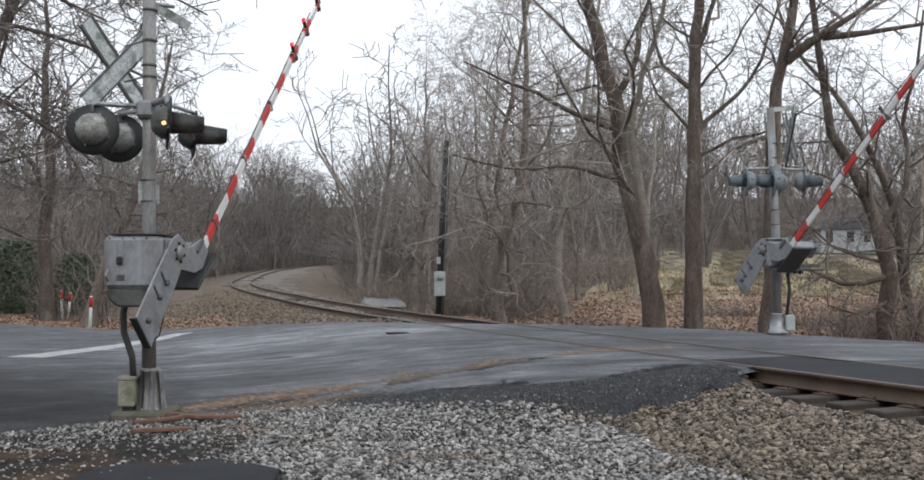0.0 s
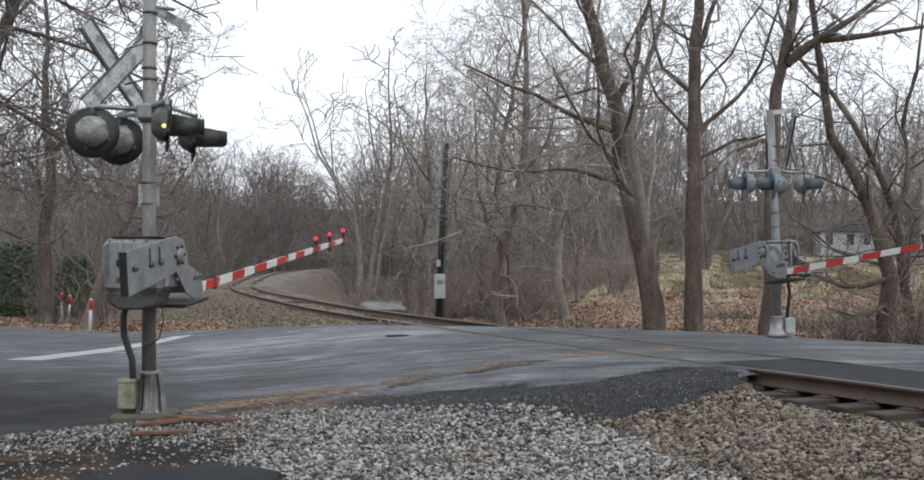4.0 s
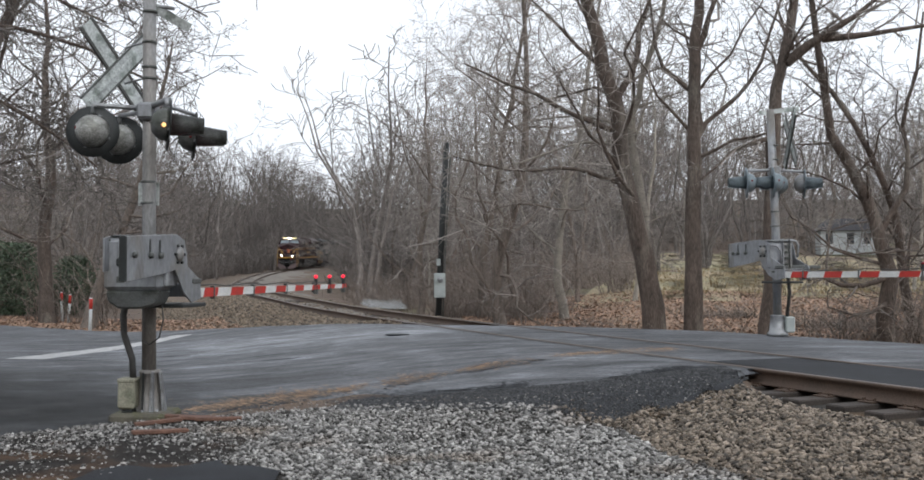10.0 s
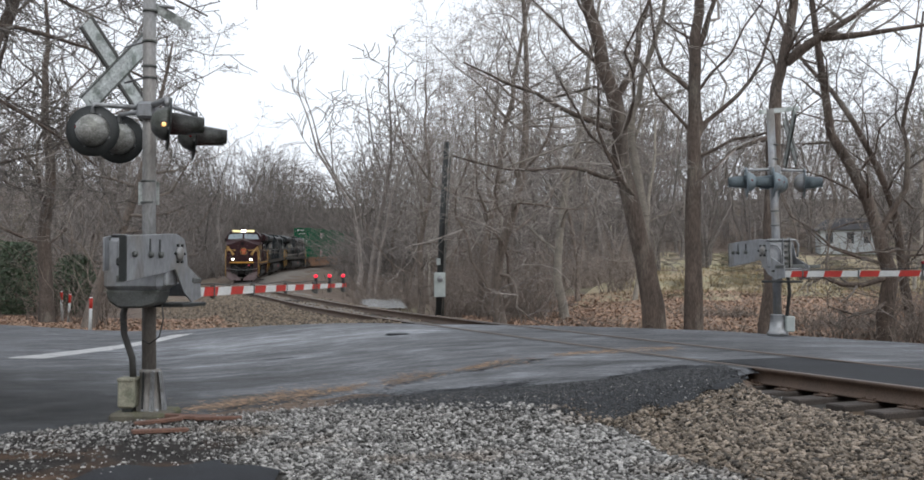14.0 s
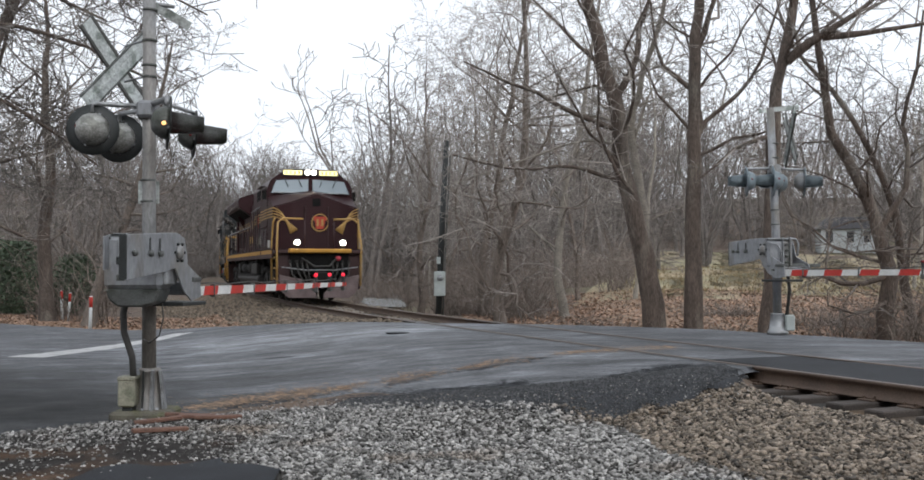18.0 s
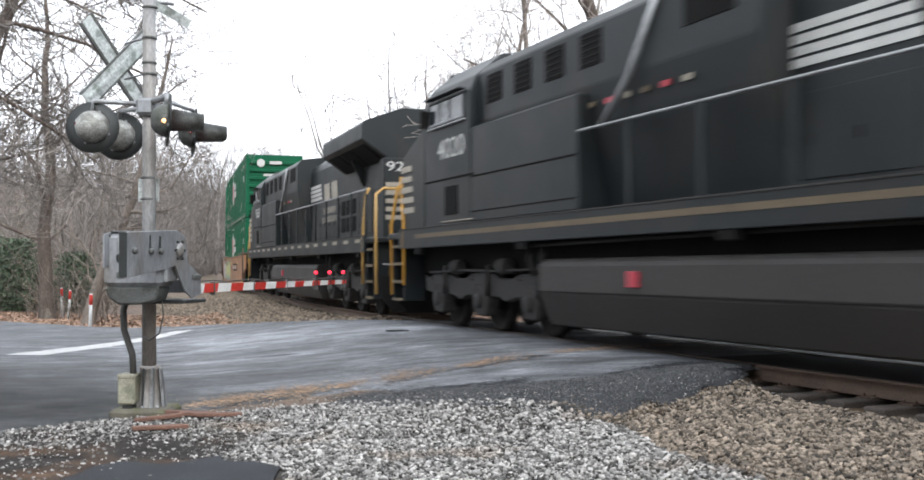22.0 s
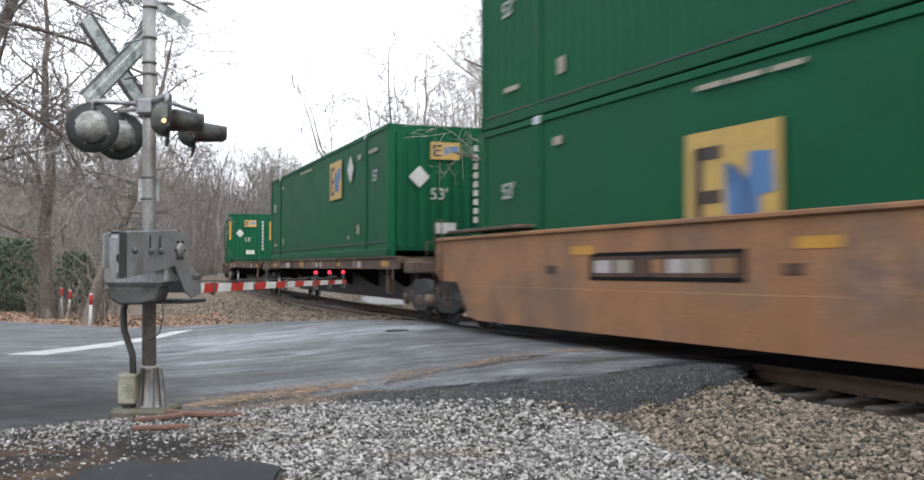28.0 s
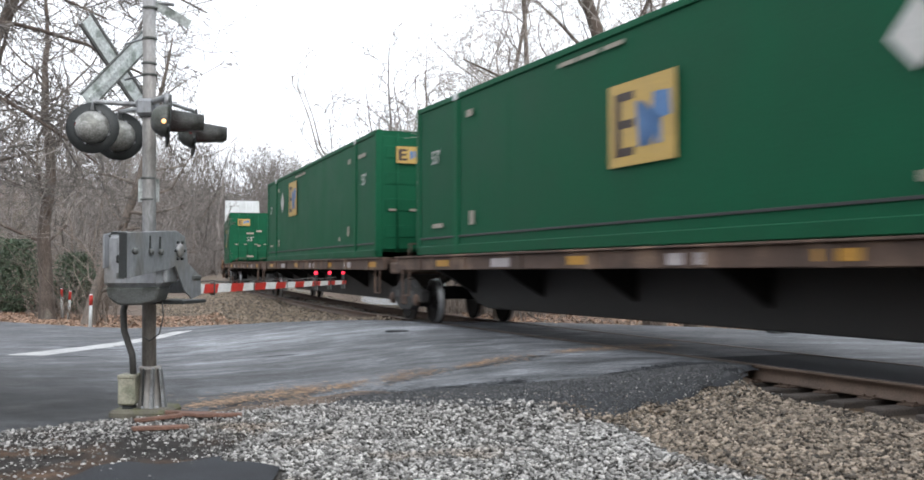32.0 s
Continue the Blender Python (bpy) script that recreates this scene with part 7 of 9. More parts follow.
            part("air_pipe", tube([(1.2, sgn * 1.42, 4.3), (1.75, sgn * 1.45, 3.45), (2.4, sgn * 1.46, 2.9)], 0.04, 7), GALV, loco, "slanting pale pipe")
        # cab side windows in one frame, with an awning
        w = part("side_window", box(6.68, 8.16, sgn * 1.53 - 0.012, sgn * 1.53 + 0.014, 3.66, 4.02, 0.01), DARK_GLASS, cab, "dark cab side window")
        for x in (6.66, 7.26, 7.72, 8.18):
            part("window_post", box(x - 0.025, x + 0.025, sgn * 1.535 - 0.014, sgn * 1.535 + 0.022, 3.62, 4.06, 0.004), dark, w)
        part("window_frame", box(6.64, 8.2, sgn * 1.54 - 0.015, sgn * 1.54 + 0.03, 3.62, 3.66, 0.004), GALV if not maroon else dark, w)
        part("window_frame", box(6.64, 8.2, sgn * 1.54 - 0.015, sgn * 1.54 + 0.03, 4.02, 4.06, 0.004), dark, w)
        part("sun_blind", box(7.3, 7.62, sgn * 1.545 - 0.003, sgn * 1.545 + 0.003, 3.7, 4.0, 0), LETTER_CREAM if maroon else GALV, w, "pale blind behind the glass")
        part("awning", box(6.6, 8.2, sgn * 1.62 - 0.1, sgn * 1.62 + 0.06, 4.09, 4.11, 0.004), dark, cab)
        part("mirror", box(8.26, 8.32, sgn * 1.62 - 0.07, sgn * 1.62 + 0.07, 3.62, 3.95, 0.01), DIRTY_BLACK, cab)
        # windscreen, leaning back
        ws = part("windscreen", prism(((sgn * 0.08, 3.92), (sgn * 0.08, 4.36), (sgn * 1.22, 4.3), (sgn * 1.4, 3.84)), -0.01, 0.01, axis="x",
                                      m=Matrix.Translation((8.53, 0, 0)) @ Matrix.Translation((0, 0, 3.84)) @ Matrix.Rotation(radians(-3), 4, "Y") @ Matrix.Translation((0, 0, -3.84))), SKY_GLASS, cab, "windscreen with the sky reflection put into its pale colour")
        for a, b in ((0.95, 0.8), (0.45, 0.32)):
            part("wiper", tube([(8.56, sgn * a, 4.4), (8.58, sgn * b, 4.08)], 0.014, 5), BLACK_PAINT, ws)
        nb = part("number_board", box(8.45, 8.56, sgn * 0.64 - 0.37, sgn * 0.64 + 0.37, 4.48, 4.7, 0.02), BLACK_PAINT, cab)
        part("number_glass", box(8.56, 8.566, sgn * 0.64 - 0.33, sgn * 0.64 + 0.33, 4.51, 4.67, 0), NUMBER_GLOW if maroon else LETTER_WHITE, nb, "lit number glass")
        for k in range(4):
            yy = sgn * 0.64 - 0.23 + 0.15 * k
            part("number_bar", box(8.567, 8.57, yy - 0.03, yy + 0.03, 4.54, 4.64, 0), BLACK_PAINT, nb)
            part("number_gap", box(8.571, 8.573, yy - 0.01, yy + 0.012, 4.56 + 0.02 * (k % 2), 4.61, 0), NUMBER_GLOW if maroon else LETTER_WHITE, nb)
    hl = part("headlight", box(8.45, 8.58, -0.24, 0.24, 4.48, 4.72, 0.03), BLACK_PAINT, cab)
    for yy in (-0.11, 0.11):
        part("lens", lathe(((0.09, 0), (0.08, 0.025), (0.001, 0.035)), 16, m=Matrix.Translation((8.58, yy, 4.6)) @ Matrix.Rotation(radians(90), 4, "Y")), WHITE_LAMP if maroon else SKY_GLASS, hl)
    part("horn", lathe(((0.03, 0), (0.035, 0.25), (0.09, 0.4), (0.08, 0.4)), 10, m=Matrix.Translation((3.6, 0.3, 4.75)) @ Matrix.Rotation(radians(90), 4, "Y")), BLACK_PAINT, cab)
    part("roof_unit", box(6.6, 7.6, -0.5, 0.5, 4.7, 4.8, 0.04), dark, cab)
    # nose: full width, gabled, with a nearly flat front
    bm = bmesh.new()
    ring0 = [(8.5, -1.52, 1.78), (8.5, -1.52, 3.72), (8.5, 0, 3.95), (8.5, 1.52, 3.72), (8.5, 1.52, 1.78)]
    ring1 = [(9.82, -1.48, 1.78), (9.74, -1.48, 3.28), (9.74, 0, 3.8), (9.74, 1.48, 3.28), (9.82, 1.48, 1.78)]
    ring2 = [(9.98, -0.86, 1.78), (9.88, -0.86, 3.46), (9.88, 0, 3.76), (9.88, 0.86, 3.46), (9.98, 0.86, 1.78)]
    rings = [[bm.verts.new(p) for p in rr] for rr in (ring0, ring1, ring2)]
    for a, b in zip(rings, rings[1:]):
        for j in range(5):
            bm.faces.new((a[j], a[(j + 1) % 5], b[(j + 1) % 5], b[j]))
    bm.faces.new(rings[-1]), bm.faces.new(rings[0][::-1])
    bmesh.ops.recalc_face_normals(bm, faces=bm.faces[:])
    bmesh.ops.bevel(bm, geom=bm.edges[:], offset=0.03, segments=2, affect="EDGES")
    nose = part("nose", bm, body, loco, "wide gabled nose")
    part("nose_window", prism([(y, z) for y, z in ((-0.14, 3.3), (0.14, 3.3), (0.14, 3.58), (-0.14, 3.58))], 9.87, 9.9, axis="x"), NEAR_BLACK, nose, "small dark nose window")
    for y in (-0.4, 0.4):
        part("door_seam", prism([(y - 0.012, 1.8), (y + 0.012, 1.8), (y + 0.012, 3.3), (y - 0.012, 3.3)], 9.9, 9.99, axis="x"), dark, nose)
    part("brow", box(8.5, 8.62, -1.3, 1.3, 3.84, 3.88, 0.01), GALV if maroon else dark, nose)

    def front_x(y, z):
        """How far forward the nose's face lies at this width and height."""
        a = 9.98 - 0.1 * (z - 1.78) / 1.7
        return a - 0.15 * max(0.0, (abs(y) - 0.86) / 0.62)

    if maroon:
        part("emblem_ring", prism([(0.11 + 0.3 * math.sin(a), 2.74 + 0.31 * math.cos(a)) for a in np.linspace(0, math.tau, 24)[:-1]], 9.93, 9.985, axis="x"), GOLD, nose, "gold ring")
        part("emblem_field", prism([(0.11 + 0.265 * math.sin(a), 2.74 + 0.275 * math.cos(a)) for a in np.linspace(0, math.tau, 24)[:-1]], 9.935, 9.99, axis="x"), MAROON, nose)
        part("keystone", prism(((-0.02, 2.52), (-0.06, 2.8), (-0.11, 2.82), (-0.11, 2.95), (0.33, 2.95), (0.33, 2.82), (0.28, 2.8), (0.24, 2.52)), 9.94, 10.0, axis="x"), KEY_RED, nose, "red keystone emblem with a gold rim")
        for y in (0.03, 0.19):
            part("keystone_mark", box(10.0, 10.004, y - 0.035, y + 0.035, 2.62, 2.86, 0), GOLD, nose)
        for sgn in (-1, 1):
            # gold bands sweep from the side round the corner and down to the lamps
            for k in range(4):
                zt = 3.24 - 0.1 * k
                pts = []
                for i in range(10):
                    u = i / 9
                    yy = 1.49 - (0.62 + 0.06 * k) * u
                    zz = zt - (0.1 + 0.02 * k) * u - (0.78 - 0.16 * k) * u ** 2.4
                    pts.append((front_x(yy, zz) + 0.004, sgn * yy, zz))
                part("wing_stripe", tube(pts, [0.017 + 0.03 * (i / 9) ** 2 for i in range(10)], 5), GOLD, nose, "gold band sweeping down the nose")
                z = zt
                part("cab_stripe", box(6.42, 8.5, sgn * 1.54 - 0.006, sgn * 1.54 + 0.006, z - 0.019, z + 0.019, 0), GOLD, loco)
                part("cheek_stripe", prism(((8.5, sgn * 1.515), (9.78, sgn * 1.478), (9.78, sgn * 1.494), (8.5, sgn * 1.535)), z - 0.019, z + 0.019, axis="z"), GOLD, nose)
                part("housing_stripe", box(2.62, 6.42, sgn * 1.427 - 0.006, sgn * 1.427 + 0.006, z - 0.015 - 0.02, z + 0.015 - 0.02, 0), GOLD, loco)
                part("hood_stripe", box(-9.6, 2.6, sgn * 0.96 - 0.004, sgn * 0.96 + 0.004, z + 0.03 - 0.013, z + 0.03 + 0.013, 0), GOLD, loco)
            # the road's name, as plain gold blocks
            for k in range(12):
                block_letter(loco, "name_block", -3.67 + 0.487 * k if sgn < 0 else 1.69 - 0.487 * k, 0.36, 2.3, 2.62, 0.975, sgn, GOLD)
            side_text(number, 0.35, GOLD, loco, -1.05, 3.78, 0.965, sgn, 2.0)
            emb = part("side_emblem", prism(((-0.17, 2.7), (-0.21, 2.98), (-0.25, 3.0), (-0.25, 3.12), (0.25, 3.12), (0.25, 3.0), (0.21, 2.98), (0.17, 2.7)), sgn * 1.437 - 0.006, sgn * 1.437 + 0.006, m=Matrix.Translation((4.47, 0, 0.02))), KEY_RED, loco, "red keystone emblem")
            part("emblem_mark", box(4.39, 4.55, sgn * 1.445 - 0.004, sgn * 1.445 + 0.004, 2.85, 3.04, 0), GOLD, emb)
    else:
        for sgn in (-1, 1):
            side_text(number, 0.5, LETTER_WHITE, loco, 7.24, 3.0, 1.535, sgn, 1.2)
            # emblem: four white bars and two blocks, then two rows of plain blocks for the name
            for k in range(4):
                part("emblem_bar", box(-2.3 + 0.05 * k, -0.35 + 0.05 * k, sgn * 0.96 - 0.004, sgn * 0.96 + 0.004, 3.12 + 0.125 * k, 3.21 + 0.125 * k, 0), LETTER_WHITE, loco)
            for x in (-3.1, -4.1):
                part("emblem_block", prism(((x - 0.42, 3.06), (x + 0.34, 3.06), (x + 0.42, 3.52), (x - 0.34, 3.52)), sgn * 0.965 - 0.004, sgn * 0.965 + 0.004), LETTER_CREAM, loco)
            for z, n in ((2.66, 7), (2.4, 8)):
                for k in range(n):
                    block_letter(loco, "name_block", -3.4 + 0.25 * (k - n / 2 + 0.5), 0.19, z, z + 0.17, 0.965, sgn, LETTER_CREAM)
            part("cab_vent", box(6.94, 7.5, sgn * 1.525 - 0.006, sgn * 1.525 + 0.014, 2.0, 2.5, 0.004), NEAR_BLACK, loco, "small dark cab vent")
            part("cab_seam", box(6.3, 8.45, sgn * 1.53 - 0.008, sgn * 1.53 + 0.014, 2.62, 2.65, 0.004), NEAR_BLACK, loco)
            part("cab_seam", box(6.3, 7.6, sgn * 1.53 - 0.008, sgn * 1.53 + 0.02, 1.88, 1.9, 0.004), LETTER_CREAM, loco)
            part("cab_ledge", box(6.6, 8.2, sgn * 1.54 - 0.01, sgn * 1.54 + 0.05, 3.56, 3.59, 0.006), GALV, loco)
            for k in range(5):
                z = 2.14 + 0.2 * k
                part("nose_stripe", prism(((9.1 + 0.04 * k, z), (9.8, z), (9.8 - 0.01, z + 0.11), (9.13 + 0.04 * k, z + 0.11)), sgn * 1.49 - 0.02, sgn * 1.49 + 0.02), LETTER_CREAM, nose, "white nose stripe")
            text_part(number, 0.3, LETTER_WHITE, loco, Matrix.Translation((-9.835, sgn * 0.56 + 0.02, 3.3)) @ Matrix.Rotation(radians(-90), 4, "Z") @ Matrix.Rotation(radians(90), 4, "X"), "lettering", 0.004, "CENTER", 1.45)
        for k in range(5):
            part("tail_stripe", box(-9.84, -9.83, -1.02, 1.02, 2.2 + 0.185 * k, 2.3 + 0.185 * k, 0), LETTER_CREAM, loco, "white tail stripe")
    # ends: platform, plow, coupler, hoses, rails
    for e in (1, -1):
        x = 10.6 * e
        part("end_platform", box(min(9.7 * e, x), max(9.7 * e, x), -1.5, 1.5, 1.66, 1.78, 0.02), dark, loco)
        part("end_plate", box(x - 0.04, x + 0.04, -1.0, 1.0, 0.95, 1.7, 0.02), NEAR_BLACK, loco)
        if e > 0:
            part("anticlimber", box(10.55, 10.84, -1.06, 1.06, 1.68, 1.82, 0.03), YELLOW if maroon else dark, loco, "yellow anticlimber" if maroon else "")
            for sgn in (-1, 1):
                d = part("ditch_light", lathe(((0.05, -0.1), (0.13, -0.05), (0.14, 0.04), (0.11, 0.05)), 16, m=Matrix.Translation((10.66, sgn * 0.78, 2.03)) @ Matrix.Rotation(radians(90), 4, "Y")), BLACK_PAINT, loco)
                part("lens", lathe(((0.09, 0), (0.08, 0.014), (0.001, 0.02)), 16, m=Matrix.Translation((10.735, sgn * 0.78, 2.03)) @ Matrix.Rotation(radians(90), 4, "Y")), WHITE_LAMP if maroon else SKY_GLASS, d)
                part("bracket", box(10.56, 10.64, sgn * 0.78 - 0.05, sgn * 0.78 + 0.05, 1.8, 1.96, 0.01), BLACK_PAINT, d)
        # plow: two blades meeting in a shallow V, cut in the middle
        for sgn in (-1, 1):
            if e > 0 or not maroon:
                part("plow", prism(((sgn * 0.12, 0.3), (sgn * 0.35, 0.52), (sgn * 0.62, 0.8), (sgn * 1.36, 0.95), (sgn * 1.3, 0.4), (sgn * 1.05, 0.16), (sgn * 0.12, 0.16)), -0.02, 0.02, axis="x",
                                   m=Matrix.Translation((x + 0.12 * e, 0, 0)) @ Matrix.Rotation(radians(7 * sgn * e), 4, "Z") @ Matrix.Rotation(radians(8 * e), 4, "Y"), bevel=0.01), PLOW_GREY if e > 0 and maroon else DIRTY_BLACK, loco, "dusty pilot plow")
            for k, yy in enumerate((0.45, 0.6, 0.78, 1.0)):
                part("hose", tube([(x + 0.06 * e, sgn * yy, 1.35), (x + 0.26 * e, sgn * yy * 0.95, 1.1 - 0.05 * k), (x + 0.28 * e, sgn * yy * 0.8, 0.8), (x + 0.2 * e, sgn * yy * 0.7, 0.62)], 0.025, 6), HOSE, loco)
                part("hose_valve", box(x + 0.04 * e - 0.05, x + 0.04 * e + 0.05, sgn * yy - 0.04, sgn * yy + 0.04, 1.33, 1.43, 0.01), TRUCK_GREY, loco)
            part("platform_post", tube([(x - 0.06 * e, sgn * 0.5, 1.76), (x - 0.06 * e, sgn * 0.5, 2.75)], 0.022, 6), dark, loco)
            hr = [(x - 0.02 * e, sgn * 1.42, 0.55), (x - 0.02 * e, sgn * 1.44, 1.95), (x - 0.24 * e, sgn * 1.38, 2.72), (x - 0.28 * e, sgn * 1.2, 2.86), (x - 0.26 * e, sgn * 0.52, 2.84)]
            part("handrail", tube(hr, 0.034, 8), railm, loco, "gold handrail" if maroon else "yellow handrail")
            part("handrail", tube([(x - 0.92 * e, sgn * 1.5, 0.75), (x - 0.92 * e, sgn * 1.5, 1.95), (x - 0.72 * e, sgn * 1.49, 2.72), (x - 0.62 * e, sgn * 1.44, 2.88)], 0.034, 8), railm, loco, "gold handrail" if maroon else "yellow handrail")
            loco_steps(loco, x - 0.47 * e, sgn, dark, GOLD if maroon else DULL_GOLD)
        part("coupler", box(min(x, x + 0.55 * e), max(x, x + 0.55 * e), -0.11, 0.11, 0.76, 1.0, 0.03), NEAR_BLACK, loco)
        part("coupler_head", box(min(x + 0.3 * e, x + 0.62 * e), max(x + 0.3 * e, x + 0.62 * e), -0.2, 0.2, 0.72, 1.05, 0.05), DIRTY_BLACK, loco)
        part("uncoupling_lever", tube([(x + 0.12 * e, -1.3, 1.2), (x + 0.2 * e, -0.5, 1.1), (x + 0.2 * e, 0.5, 1.1), (x + 0.12 * e, 1.3, 1.2)], 0.02, 6), GALV, loco)
        part("cable", tube([(x + 0.1 * e, -0.62, 1.5), (x + 0.3 * e, -0.2, 1.22), (x + 0.3 * e, 0.3, 1.24), (x + 0.1 * e, 0.62, 1.55)], 0.03, 6), HOSE, loco)
        if e > 0 and maroon:
            part("red_glad_hand", lathe(((0.09, 0), (0.09, 0.06), (0.001, 0.07)), 10, m=Matrix.Translation((x + 0.1, 0.62, 1.5)) @ Matrix.Rotation(radians(90), 4, "Y")), LOGO_RED, loco)
    # walkway handrails with flat upright stanchions
    for sgn in (-1, 1):
        end = [(2.3, sgn * 1.48, 2.88), (2.6, sgn * 1.49, 3.44), (6.3, sgn * 1.56, 3.46)] if maroon else [(2.9, sgn * 1.5, 2.9)]
        part("handrail", tube([(-9.95, sgn * 1.48, 2.86), (-4.0, sgn * 1.48, 2.87), *end], 0.022, 6), GALV, loco, "bright handrail")
        for k in range(9):
            x = -9.9 + 1.45 * k
            if x < 2.7:
                part("stanchion", box(x - 0.045, x + 0.045, sgn * 1.49 - 0.02, sgn * 1.49 + 0.02, 1.8, 2.87, 0.006), dark, loco)
        if maroon:
            for x in (2.6, 3.55, 4.9):
                part("stanchion", box(x - 0.05, x + 0.05, sgn * 1.5 - 0.02, sgn * 1.5 + 0.02, 1.84, 3.45, 0.006), dark, loco)
        part("pipework", tube([(-5.0, sgn * 1.24, 1.42), (-2.0, sgn * 1.26, 1.45), (2.0, sgn * 1.24, 1.43), (5.0, sgn * 1.24, 1.41)], 0.03, 6), TRUCK_GREY, loco)
    return loco


# ---- cars and containers ----
def freight_truck(parent, x):
    """A two-axle truck with cast side frames."""
    tr = part("truck", box(x - 0.25, x + 0.25, -1.0, 1.0, 0.45, 0.72, 0.03), DIRTY_BLACK, parent, "rusty two-axle freight truck")
    for dx in (-0.89, 0.89):
        wheelset(tr, x + dx, 0.44, bright=True)
    for sgn in (-1, 1):
        y0, y1 = sgn * 1.05 - 0.09, sgn * 1.05 + 0.09
        prof = ((x - 1.2, 0.42), (x - 1.2, 0.64), (x - 0.6, 0.74), (x - 0.34, 0.86), (x + 0.34, 0.86), (x + 0.6, 0.74), (x + 1.2, 0.64), (x + 1.2, 0.42), (x + 0.75, 0.42), (x + 0.36, 0.24), (x - 0.36, 0.24), (x - 0.75, 0.42))
        part("side_frame", prism(prof, y0, y1, bevel=0.02), TRUCK_GREY, tr)
        part("spring_nest", box(x - 0.24, x + 0.24, sgn * 1.05 - 0.1, sgn * 1.05 + 0.1, 0.34, 0.56, 0.02), BLACK_PAINT, tr)
        for k in range(3):
            part("spring", lathe(((0.05, 0), (0.062, 0.02), (0.05, 0.045), (0.062, 0.07), (0.05, 0.095), (0.062, 0.12), (0.05, 0.145), (0.062, 0.17), (0.05, 0.19)), 8, m=Matrix.Translation((x - 0.15 + 0.15 * k, sgn * 1.12, 0.35))), FLAT_BROWN, tr)
        for dx in (-0.52, 0.52):
            part("frame_window", prism(((x + dx - 0.16, 0.5), (x + dx + 0.16, 0.5), (x + dx + 0.12, 0.64), (x + dx - 0.12, 0.64)), y0 - 0.004, y1 + 0.004), BLACK_PAINT, tr)
        part("brake_rigging", box(x - 0.75, x + 0.75, sgn * 0.8 - 0.05, sgn * 0.8 + 0.05, 0.3, 0.42, 0.02), DIRTY_BLACK, tr)
        for dx in (-0.89, 0.89):
            part("bearing", lathe(((0.12, 0), (0.12, 0.08), (0.06, 0.11), (0.001, 0.115)), 14, m=Matrix.Translation((x + dx, sgn * 1.1, 0.46)) @ Matrix.Rotation(radians(-90 * sgn), 4, "X")), FLAT_BROWN, tr)


def blob(cx, cz, w, h, seed, n=22):
    r = random.Random(seed)
    return [(cx + w * math.cos(a) * r.uniform(0.65, 1.1), cz + h * math.sin(a) * r.uniform(0.7, 1.1)) for a in (math.tau * k / n for k in range(n))]


